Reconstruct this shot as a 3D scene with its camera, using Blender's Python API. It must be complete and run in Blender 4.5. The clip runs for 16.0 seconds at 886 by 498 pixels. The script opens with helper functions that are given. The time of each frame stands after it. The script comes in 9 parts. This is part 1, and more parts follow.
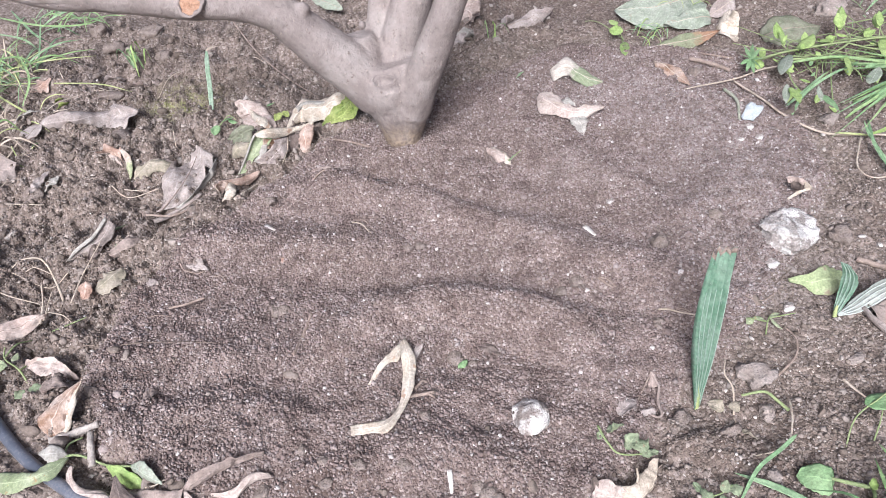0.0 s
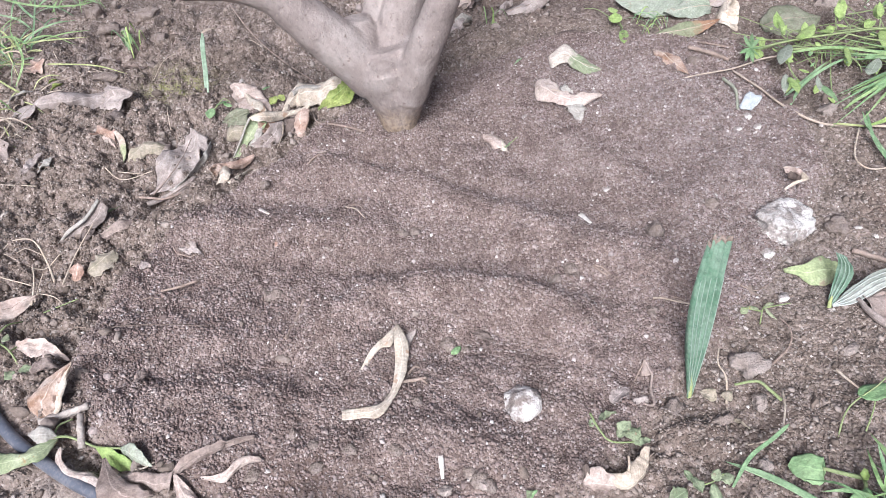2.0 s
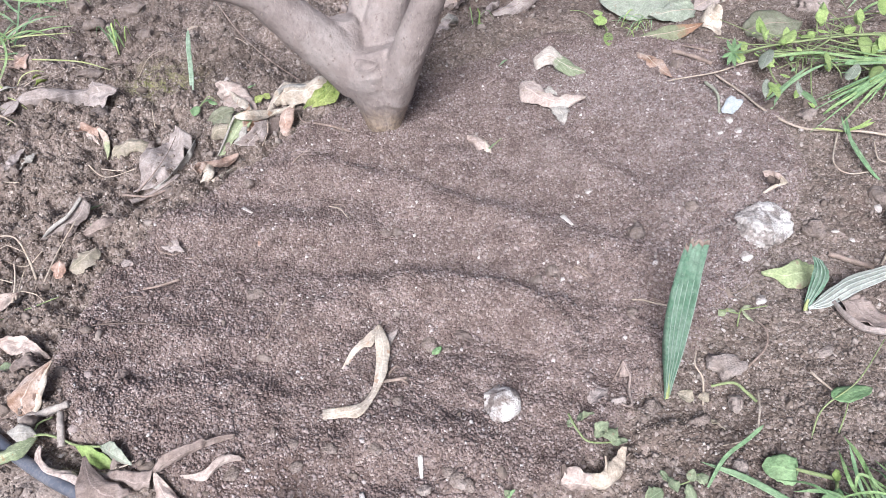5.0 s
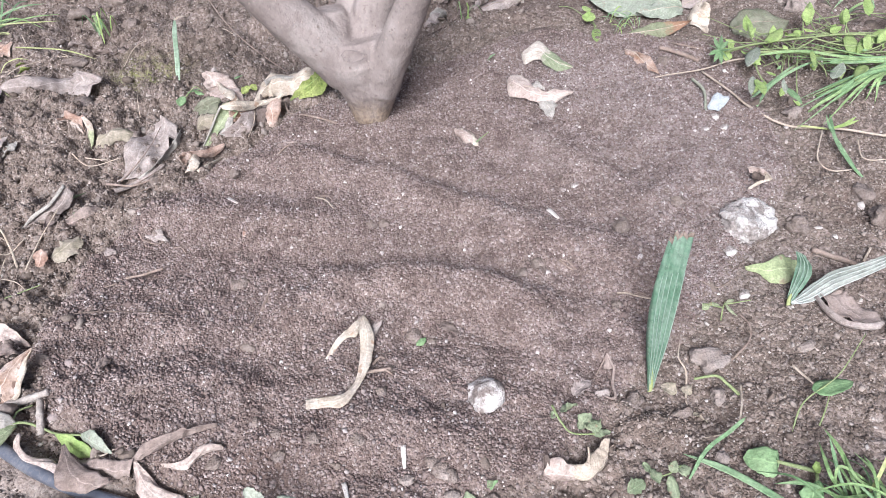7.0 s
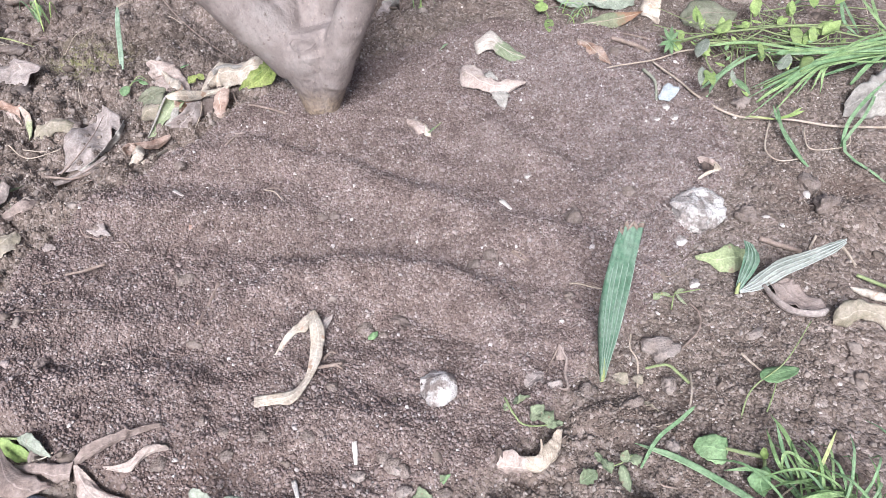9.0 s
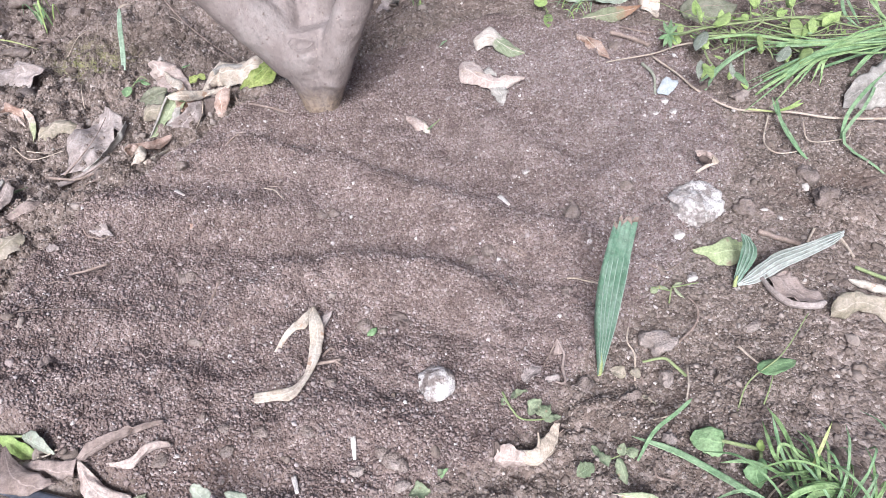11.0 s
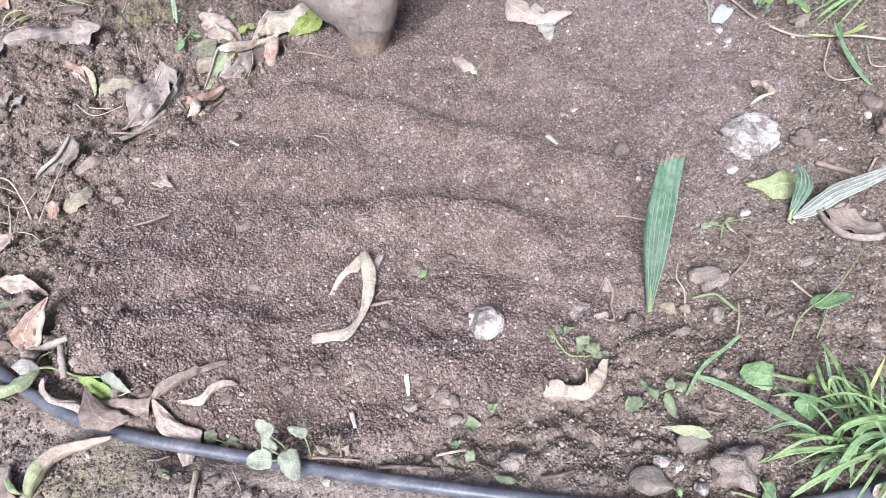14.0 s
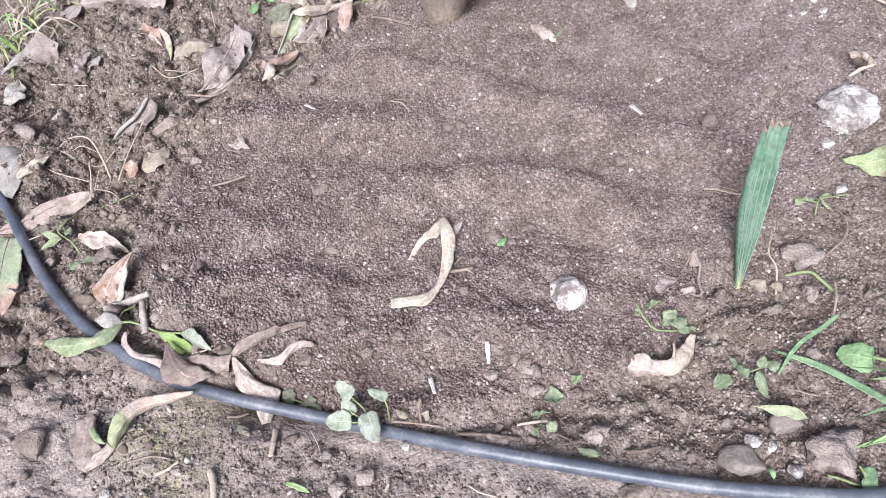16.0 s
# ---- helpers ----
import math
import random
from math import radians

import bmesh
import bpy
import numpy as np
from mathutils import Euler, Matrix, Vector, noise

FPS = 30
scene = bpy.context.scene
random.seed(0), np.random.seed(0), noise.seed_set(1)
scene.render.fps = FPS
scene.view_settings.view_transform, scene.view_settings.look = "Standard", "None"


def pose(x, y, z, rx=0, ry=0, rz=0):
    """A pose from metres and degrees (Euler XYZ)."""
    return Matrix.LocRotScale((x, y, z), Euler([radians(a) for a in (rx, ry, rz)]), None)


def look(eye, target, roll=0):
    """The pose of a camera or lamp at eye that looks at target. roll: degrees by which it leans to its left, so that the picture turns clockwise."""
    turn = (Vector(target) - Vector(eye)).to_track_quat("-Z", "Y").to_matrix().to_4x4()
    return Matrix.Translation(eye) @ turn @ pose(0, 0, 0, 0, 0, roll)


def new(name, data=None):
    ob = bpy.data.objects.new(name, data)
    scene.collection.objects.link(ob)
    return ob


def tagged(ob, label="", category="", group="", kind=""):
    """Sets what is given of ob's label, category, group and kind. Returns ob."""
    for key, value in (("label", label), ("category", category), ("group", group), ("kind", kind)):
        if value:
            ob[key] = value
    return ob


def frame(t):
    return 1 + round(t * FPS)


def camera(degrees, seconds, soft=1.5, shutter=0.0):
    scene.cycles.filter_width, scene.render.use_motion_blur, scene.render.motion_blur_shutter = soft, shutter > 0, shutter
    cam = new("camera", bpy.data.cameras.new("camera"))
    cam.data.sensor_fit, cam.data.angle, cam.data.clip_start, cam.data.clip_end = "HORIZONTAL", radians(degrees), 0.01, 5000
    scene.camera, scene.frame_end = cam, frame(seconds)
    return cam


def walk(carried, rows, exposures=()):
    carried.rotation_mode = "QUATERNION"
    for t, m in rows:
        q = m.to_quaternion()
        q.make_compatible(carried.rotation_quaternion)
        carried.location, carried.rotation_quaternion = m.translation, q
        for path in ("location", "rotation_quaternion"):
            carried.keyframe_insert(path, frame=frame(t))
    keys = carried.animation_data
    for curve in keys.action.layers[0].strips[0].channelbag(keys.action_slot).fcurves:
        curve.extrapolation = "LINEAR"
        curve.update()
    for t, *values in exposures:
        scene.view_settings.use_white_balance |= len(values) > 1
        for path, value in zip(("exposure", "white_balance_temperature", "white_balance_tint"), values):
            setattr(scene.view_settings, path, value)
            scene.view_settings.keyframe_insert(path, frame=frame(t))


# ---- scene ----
cam = camera(61.3, 16.0, soft=0.55)
PATH = [
    (0, (0.029, -0.044, 0.831), (0.01, 1.465, -0.482), -4.7),
    (0.5, (0.032, -0.046, 0.832), (0.016, 1.457, -0.489), -4.6),
    (1, (0.028, -0.04, 0.825), (0.013, 1.457, -0.5), -4.4),
    (1.5, (0.028, -0.041, 0.822), (0.011, 1.451, -0.51), -4.2),
    (2, (0.032, -0.043, 0.822), (0.02, 1.447, -0.512), -3.8),
    (2.5, (0.027, -0.046, 0.823), (0.022, 1.445, -0.509), -3.4),
    (3, (0.029, -0.042, 0.827), (0.019, 1.449, -0.506), -3.5),
    (3.5, (0.034, -0.042, 0.829), (0.028, 1.45, -0.503), -3.4),
    (4, (0.034, -0.049, 0.827), (0.036, 1.442, -0.506), -3.2),
    (4.2, (0.044, -0.042, 0.83), (0.055, 1.443, -0.51), -3.0),
    (6.5, (0.036, -0.056, 0.825), (0.06, 1.43, -0.513), -2.0),
    (7, (0.044, -0.052, 0.82), (0.096, 1.43, -0.523), -1.1),
    (7.5, (0.048, -0.05, 0.808), (0.131, 1.42, -0.546), -0.1),
    (8, (0.032, -0.041, 0.804), (0.137, 1.424, -0.554), 0.6),
    (8.5, (0.046, -0.051, 0.811), (0.174, 1.408, -0.551), 0.8),
    (9, (0.056, -0.042, 0.812), (0.215, 1.416, -0.548), 1.2),
    (11.3, (0.072, -0.052, 0.821), (0.192, 1.398, -0.552), -0.6),
    (11.5, (0.07, -0.066, 0.827), (0.155, 1.376, -0.557), -1.7),
    (12, (0.062, -0.065, 0.837), (0.102, 1.349, -0.576), -3.4),
    (12.5, (0.076, -0.061, 0.834), (0.095, 1.33, -0.603), -4.3),
    (13, (0.071, -0.062, 0.825), (0.065, 1.309, -0.632), -5.2),
    (13.5, (0.067, -0.057, 0.822), (0.045, 1.302, -0.646), -5.8),
    (14, (0.086, -0.06, 0.829), (0.053, 1.293, -0.644), -6.3),
    (14.5, (0.087, -0.066, 0.831), (0.038, 1.281, -0.647), -6.5),
    (15, (0.054, -0.072, 0.818), (-0.03, 1.266, -0.666), -7.2),
    (15.5, (0.051, -0.054, 0.823), (-0.064, 1.275, -0.667), -7.6),
    (16, (0.031, -0.06, 0.806), (-0.12, 1.258, -0.691), -8.3),
]
walk(cam, [(t, look(eye, target, roll)) for t, eye, target, roll in PATH],
     exposures=[(0.0, 0.73, 5680, 10), (9.0, 0.73, 5680, 10), (12.0, 0.76, 5640, 12), (14.5, 0.78, 5640, 10), (16.0, 0.76, 5640, 10.5)])

# ---- light: a bright overcast sky, a little brighter behind the camera ----
world = bpy.data.worlds.new("overcast_sky")
scene.world = world
world.use_nodes = True
wn = world.node_tree.nodes
sky = wn.new("ShaderNodeTexSky")
sky.sky_type = "NISHITA"
sky.sun_disc = False
sky.sun_elevation, sky.sun_rotation = radians(43), radians(193)
sky.air_density, sky.dust_density, sky.ozone_density = 0.6, 8.0, 0.6
world.node_tree.links.new(sky.outputs["Color"], wn["Background"].inputs["Color"])
wn["Background"].inputs["Strength"].default_value = 0.082
sun = new("sun", bpy.data.lights.new("sun", "SUN"))
sun.data.energy, sun.data.angle, sun.data.color = 2.8, radians(24), (1.0, 0.965, 0.94)
sun.matrix_world = look((-0.36, -1.00, 1.52), (0, 0.6, 0))


# ---- materials ----
def mat(name, build):
    m = bpy.data.materials.new(name)
    m.use_nodes = True
    build(m.node_tree, m.node_tree.nodes["Principled BSDF"])
    return m


def node(tree, kind, **sockets):
    n = tree.nodes.new("ShaderNode" + kind)
    for key, value in sockets.items():
        n.inputs[key.replace("_", " ")].default_value = value
    return n


def coords(tree, kind="Object"):
    return tree.nodes.new("ShaderNodeTexCoord").outputs[kind]


def grain(tree, vector, scale, detail=4.0, rough=0.6):
    n = node(tree, "TexNoise", Scale=scale, Detail=detail, Roughness=rough)
    tree.links.new(vector, n.inputs["Vector"])
    return n.outputs["Fac"]


def ramp(tree, fac, stops):
    n = tree.nodes.new("ShaderNodeValToRGB")
    while len(n.color_ramp.elements) < len(stops):
        n.color_ramp.elements.new(0.5)
    for e, (at, c) in zip(n.color_ramp.elements, stops):
        e.position = at
        e.color = (*c, 1) if len(c) == 3 else c
    tree.links.new(fac, n.inputs["Fac"])
    return n.outputs["Color"]


def grey(v):
    return (v, v, v)


def blend(tree, fac, a, b, how="MIX"):
    n = tree.nodes.new("ShaderNodeMix")
    n.data_type, n.blend_type = "RGBA", how
    for value, socket in ((fac, n.inputs[0]), (a, n.inputs[6]), (b, n.inputs[7])):
        if isinstance(value, bpy.types.NodeSocket):
            tree.links.new(value, socket)
        else:
            socket.default_value = value if isinstance(value, (int, float)) else (*value, 1)
    return n.outputs[2]


def calc(tree, how, a, b):
    n = tree.nodes.new("ShaderNodeMath")
    n.operation = how
    for value, socket in ((a, n.inputs[0]), (b, n.inputs[1])):
        if isinstance(value, bpy.types.NodeSocket):
            tree.links.new(value, socket)
        else:
            socket.default_value = value
    return n.outputs[0]


def relief(tree, bsdf, height, strength, distance):
    n = node(tree, "Bump", Strength=strength, Distance=distance)
    tree.links.new(height, n.inputs["Height"])
    tree.links.new(n.outputs["Normal"], bsdf.inputs["Normal"])


def attribute(tree, name):
    n = tree.nodes.new("ShaderNodeAttribute")
    n.attribute_name = name
    return n.outputs["Fac"]


def cells(tree, vector, scale):
    """Crumbs of random tone: a value for each cell and the height of its dome."""
    n = node(tree, "TexVoronoi", Scale=scale)
    tree.links.new(vector, n.inputs["Vector"])
    split = tree.nodes.new("ShaderNodeSeparateXYZ")
    tree.links.new(n.outputs["Color"], split.inputs[0])
    return split.outputs[0], calc(tree, "SUBTRACT", 1.0, n.outputs["Distance"])


def soil(tree, bsdf):
    v = coords(tree)
    fine, mid, wide = grain(tree, v, 400, 3, 0.6), grain(tree, v, 60, 4), grain(tree, v, 5, 3)
    shift = tree.nodes.new("ShaderNodeVectorMath")
    shift.operation = "MULTIPLY_ADD"
    jitter = tree.nodes.new("ShaderNodeTexNoise")
    jitter.inputs["Scale"].default_value = 160
    tree.links.new(v, jitter.inputs["Vector"])
    tree.links.new(jitter.outputs["Color"], shift.inputs[0])
    shift.inputs[1].default_value = (0.004, 0.004, 0.004)
    tree.links.new(v, shift.inputs[2])
    tone, dome = cells(tree, shift.outputs[0], 340)
    tone2, dome2 = cells(tree, v, 190)
    compost = ramp(tree, tone, [(0.0, (0.13, 0.098, 0.085)), (0.5, (0.20, 0.155, 0.137)), (0.90, (0.28, 0.228, 0.206)), (1.0, (0.40, 0.35, 0.32))])
    compost = blend(tree, 0.6, compost, ramp(tree, fine, [(0.3, grey(0.65)), (0.7, grey(1.35))]), "MULTIPLY")
    dry = grain(tree, v, 24, 5, 0.65)
    compost = blend(tree, 0.9, compost, ramp(tree, dry, [(0.34, (0.70, 0.68, 0.67)), (0.5, grey(1.0)), (0.66, (1.25, 1.27, 1.28))]), "MULTIPLY")
    earth = ramp(tree, tone2, [(0.0, (0.14, 0.109, 0.09)), (0.5, (0.215, 0.173, 0.147)), (0.9, (0.30, 0.25, 0.22)), (1.0, (0.40, 0.35, 0.31))])
    earth = blend(tree, 0.8, earth, ramp(tree, fine, [(0.3, grey(0.7)), (0.7, grey(1.3))]), "MULTIPLY")
    trod = attribute(tree, "trodden")
    earth = blend(tree, calc(tree, "MULTIPLY", trod, 0.8), earth, ramp(tree, tone, [(0.0, (0.26, 0.22, 0.195)), (0.6, (0.345, 0.297, 0.267)), (0.95, (0.44, 0.39, 0.355))]))
    earth = blend(tree, 0.6, earth, ramp(tree, mid, [(0.3, grey(0.65)), (0.7, grey(1.25))]), "MULTIPLY")
    colour = blend(tree, attribute(tree, "compost"), earth, compost)
    colour = blend(tree, 0.8, colour, ramp(tree, wide, [(0.3, (0.80, 0.77, 0.75)), (0.7, (1.10, 1.09, 1.11))]), "MULTIPLY")
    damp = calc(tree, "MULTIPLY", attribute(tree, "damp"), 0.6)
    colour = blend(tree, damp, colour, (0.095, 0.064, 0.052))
    ash = calc(tree, "MULTIPLY", attribute(tree, "ash"), ramp(tree, calc(tree, "MULTIPLY", calc(tree, "ADD", mid, fine), 0.5), [(0.40, grey(0.0)), (0.60, grey(0.6))]))
    colour = blend(tree, ash, colour, (0.37, 0.325, 0.31))
    moss = calc(tree, "MULTIPLY", attribute(tree, "moss"), ramp(tree, mid, [(0.40, grey(0.0)), (0.60, grey(0.8))]))
    colour = blend(tree, moss, colour, (0.23, 0.235, 0.10))
    tree.links.new(colour, bsdf.inputs["Base Color"])
    bsdf.inputs["Roughness"].default_value = 0.95
    bsdf.inputs["Specular IOR Level"].default_value = 0.12
    clods = calc(tree, "ADD", calc(tree, "MULTIPLY", dome2, 0.9), calc(tree, "MULTIPLY", cells(tree, v, 95)[1], 1.2))
    on_earth = calc(tree, "MULTIPLY", calc(tree, "SUBTRACT", 1.0, attribute(tree, "compost")), calc(tree, "SUBTRACT", 1.0, calc(tree, "MULTIPLY", trod, 0.7)))
    height = calc(tree, "ADD", calc(tree, "ADD", calc(tree, "MULTIPLY", dome, 0.9), calc(tree, "MULTIPLY", clods, on_earth)), calc(tree, "ADD", calc(tree, "MULTIPLY", dome2, 1.2), fine))
    relief(tree, bsdf, height, 0.6, 0.0018)


def crumbs(stops, rough=0.95, fine=0.7):
    def build(tree, bsdf):
        each = tree.nodes.new("ShaderNodeNewGeometry").outputs["Random Per Island"]
        v = coords(tree)
        colour = ramp(tree, each, stops)
        colour = blend(tree, fine, colour, ramp(tree, grain(tree, v, 200, 4), [(0.3, grey(0.55)), (0.7, grey(1.3))]), "MULTIPLY")
        dry = grain(tree, v, 24, 5, 0.65)
        colour = blend(tree, 0.9, colour, ramp(tree, dry, [(0.34, (0.74, 0.72, 0.71)), (0.5, grey(1.0)), (0.66, (1.2, 1.22, 1.23))]), "MULTIPLY")
        tree.links.new(colour, bsdf.inputs["Base Color"])
        bsdf.inputs["Roughness"].default_value = rough
        bsdf.inputs["Specular IOR Level"].default_value = 0.2
        relief(tree, bsdf, calc(tree, "ADD", grain(tree, v, 420, 3), grain(tree, v, 150, 3)), 0.5, 0.002)
    return build


def lump(dark, light, scale=60, pale=None, relief_depth=0.004):
    """Stone or a clod of earth: two-scale mottling, an optional pale crust."""
    def build(tree, bsdf):
        v = coords(tree)
        a, b = grain(tree, v, scale, 5), grain(tree, v, scale * 6, 3)
        colour = ramp(tree, a, [(0.32, dark), (0.68, light)])
        colour = blend(tree, 0.6, colour, ramp(tree, b, [(0.3, grey(0.55)), (0.7, grey(1.25))]), "MULTIPLY")
        if pale:
            colour = blend(tree, ramp(tree, grain(tree, v, scale * 0.55, 4, 0.7), [(pale[0], grey(0.0)), (pale[0] + 0.08, grey(0.95))]), colour, pale[1])
        tree.links.new(colour, bsdf.inputs["Base Color"])
        bsdf.inputs["Roughness"].default_value = 0.93
        bsdf.inputs["Specular IOR Level"].default_value = 0.2
        relief(tree, bsdf, calc(tree, "ADD", a, b), 0.8, relief_depth)
    return build


def foliage(main, other, tip=None, tip_from=0.7, vein=0.25, dust=0.0, rough=0.7, spots=None, veins=9, clear=0.1, glaze=0.2):
    """A leaf: two mottled tones, a tip of another tone, side veins by its own length and width, dust and spots."""
    def build(tree, bsdf):
        split = tree.nodes.new("ShaderNodeSeparateXYZ")
        tree.links.new(coords(tree, "UV"), split.inputs[0])
        along, across = split.outputs[0], split.outputs[1]
        v = coords(tree)
        a, b = grain(tree, v, 38, 4), grain(tree, v, 300, 3)
        each = tree.nodes.new("ShaderNodeObjectInfo").outputs["Random"]
        colour = ramp(tree, calc(tree, "ADD", a, calc(tree, "MULTIPLY", calc(tree, "SUBTRACT", each, 0.5), 0.16)), [(0.36, main), (0.64, other)])
        if tip:
            edge = calc(tree, "ADD", along, calc(tree, "MULTIPLY", calc(tree, "SUBTRACT", grain(tree, v, 55, 3), 0.5), 0.5))
            colour = blend(tree, ramp(tree, edge, [(tip_from - 0.06, grey(0.0)), (tip_from + 0.06, grey(1.0))]), colour, tip)
        off = calc(tree, "ABSOLUTE", calc(tree, "SUBTRACT", across, 0.5), 0.0)
        wave = calc(tree, "SINE", calc(tree, "MULTIPLY", calc(tree, "SUBTRACT", along, calc(tree, "MULTIPLY", off, 0.5)), veins * 6.283), 0.0)
        lines = ramp(tree, wave, [(0.80, grey(0.0)), (0.98, grey(1.0))])
        colour = blend(tree, calc(tree, "MULTIPLY", lines, vein), colour, tuple(min(1.0, c * 1.5) for c in main))
        if vein > 0.05:
            rib = ramp(tree, off, [(0.012, grey(0.55)), (0.03, grey(0.0))])
            colour = blend(tree, rib, colour, tuple(min(1.0, c * 1.45) for c in other))
        blotch = grain(tree, v, 85, 5, 0.65)
        colour = blend(tree, 0.7, colour, ramp(tree, blotch, [(0.34, grey(0.68)), (0.5, grey(1.0)), (0.66, grey(1.2))]), "MULTIPLY")
        colour = blend(tree, 0.6, colour, ramp(tree, b, [(0.3, grey(0.65)), (0.7, grey(1.25))]), "MULTIPLY")
        if spots:
            colour = blend(tree, ramp(tree, grain(tree, v, spots[0], 3), [(spots[1], grey(0.0)), (spots[1] + 0.06, grey(0.85))]), colour, spots[2])
        if dust:
            colour = blend(tree, calc(tree, "MULTIPLY", ramp(tree, grain(tree, v, 90, 5, 0.7), [(0.40, grey(0.0)), (0.62, grey(1.0))]), dust), colour, (0.23, 0.185, 0.16))
        tree.links.new(colour, bsdf.inputs["Base Color"])
        bsdf.inputs["Roughness"].default_value = rough
        bsdf.inputs["Specular IOR Level"].default_value = glaze
        relief(tree, bsdf, calc(tree, "ADD", calc(tree, "MULTIPLY", lines, min(0.3, 0.9 * vein) if vein > 0.1 else 0.0), calc(tree, "ADD", calc(tree, "MULTIPLY", a, 1.2), b)), 0.45, 0.002)
        if clear:
            through_light = tree.nodes.new("ShaderNodeBsdfTranslucent")
            tree.links.new(colour, through_light.inputs["Color"])
            mixed = tree.nodes.new("ShaderNodeMixShader")
            mixed.inputs[0].default_value = clear
            tree.links.new(bsdf.outputs[0], mixed.inputs[1])
            tree.links.new(through_light.outputs[0], mixed.inputs[2])
            tree.links.new(mixed.outputs[0], tree.nodes["Material Output"].inputs["Surface"])
    return build


def bark(tree, bsdf):
    v = coords(tree)
    stretch = tree.nodes.new("ShaderNodeMapping")
    stretch.inputs["Scale"].default_value = (1.0, 1.0, 0.8)
    tree.links.new(v, stretch.inputs["Vector"])
    s = stretch.outputs["Vector"]
    a, b, c = grain(tree, s, 18, 4), grain(tree, s, 150, 4, 0.55), grain(tree, v, 420, 3)
    colour = ramp(tree, a, [(0.3, (0.215, 0.178, 0.164)), (0.5, (0.275, 0.232, 0.215)), (0.72, (0.35, 0.307, 0.285))])
    colour = blend(tree, 0.75, colour, ramp(tree, b, [(0.28, grey(0.62)), (0.40, grey(0.92)), (0.55, grey(1.0)), (0.72, grey(1.15))]), "MULTIPLY")
    pores = node(tree, "TexVoronoi", Scale=120.0)
    tree.links.new(s, pores.inputs["Vector"])
    dots = ramp(tree, pores.outputs["Distance"], [(0.10, grey(1.0)), (0.24, grey(0.0))])
    some = ramp(tree, grain(tree, v, 45, 2), [(0.46, grey(0.0)), (0.54, grey(0.9))])
    spots = calc(tree, "MULTIPLY", dots, some)
    colour = blend(tree, spots, colour, (0.36, 0.30, 0.265))
    cracks = ramp(tree, grain(tree, v, 75, 5, 0.7), [(0.30, grey(0.8)), (0.37, grey(0.0))])
    colour = blend(tree, cracks, colour, (0.15, 0.115, 0.098))
    split = tree.nodes.new("ShaderNodeSeparateXYZ")
    tree.links.new(v, split.inputs[0])
    low = calc(tree, "ADD", split.outputs[2], calc(tree, "MULTIPLY", calc(tree, "SUBTRACT", grain(tree, v, 40, 4), 0.5), 0.09))
    foot = ramp(tree, low, [(0.015, grey(0.8)), (0.085, grey(0.0))])
    colour = blend(tree, foot, colour, ramp(tree, b, [(0.35, (0.20, 0.145, 0.10)), (0.55, (0.36, 0.27, 0.18)), (0.7, (0.46, 0.37, 0.26))]))
    tree.links.new(colour, bsdf.inputs["Base Color"])
    bsdf.inputs["Roughness"].default_value = 0.85
    bsdf.inputs["Specular IOR Level"].default_value = 0.25
    relief(tree, bsdf, calc(tree, "ADD", calc(tree, "ADD", a, calc(tree, "MULTIPLY", spots, 0.5)), calc(tree, "ADD", b, calc(tree, "MULTIPLY", c, 0.4))), 0.7, 0.0032)


def plastic(tree, bsdf):
    v = coords(tree)
    a, b = grain(tree, v, 25, 4), grain(tree, v, 240, 4)
    colour = ramp(tree, a, [(0.35, (0.075, 0.082, 0.105)), (0.7, (0.13, 0.14, 0.172))])
    dirt = ramp(tree, calc(tree, "MULTIPLY", calc(tree, "ADD", a, b), 0.5), [(0.50, grey(0.0)), (0.70, grey(0.6))])
    colour = blend(tree, dirt, colour, (0.30, 0.28, 0.27))
    tree.links.new(colour, bsdf.inputs["Base Color"])
    tree.links.new(ramp(tree, b, [(0.3, grey(0.28)), (0.7, grey(0.5))]), bsdf.inputs["Roughness"])
    relief(tree, bsdf, b, 0.25, 0.001)


def woody(dark, light):
    def build(tree, bsdf):
        v = coords(tree)
        a, b = grain(tree, v, 70, 4), grain(tree, v, 420, 3)
        colour = ramp(tree, a, [(0.3, dark), (0.7, light)])
        colour = blend(tree, 0.6, colour, ramp(tree, b, [(0.3, grey(0.6)), (0.7, grey(1.2))]), "MULTIPLY")
        tree.links.new(colour, bsdf.inputs["Base Color"])
        bsdf.inputs["Roughness"].default_value = 0.85
        bsdf.inputs["Specular IOR Level"].default_value = 0.2
        relief(tree, bsdf, calc(tree, "ADD", a, b), 0.6, 0.002)
    return build


SOIL = mat("garden_soil", soil)
CRUMB = mat("compost_crumbs", crumbs([(0.0, (0.15, 0.111, 0.099)), (0.35, (0.205, 0.156, 0.142)), (0.70, (0.27, 0.214, 0.197)), (0.95, (0.33, 0.275, 0.256)), (0.99, (0.42, 0.37, 0.35)), (1.0, (0.66, 0.62, 0.59))], fine=0.4))
EARTH = mat("earth_crumbs", crumbs([(0.0, (0.14, 0.110, 0.09)), (0.5, (0.215, 0.173, 0.148)), (0.90, (0.30, 0.252, 0.222)), (0.98, (0.39, 0.34, 0.305)), (1.0, (0.58, 0.53, 0.49))], fine=0.5))
ASH = mat("ashy_crumbs", crumbs([(0.0, (0.22, 0.18, 0.168)), (0.5, (0.30, 0.25, 0.237)), (0.95, (0.38, 0.33, 0.315)), (1.0, (0.50, 0.46, 0.44))], fine=0.4))
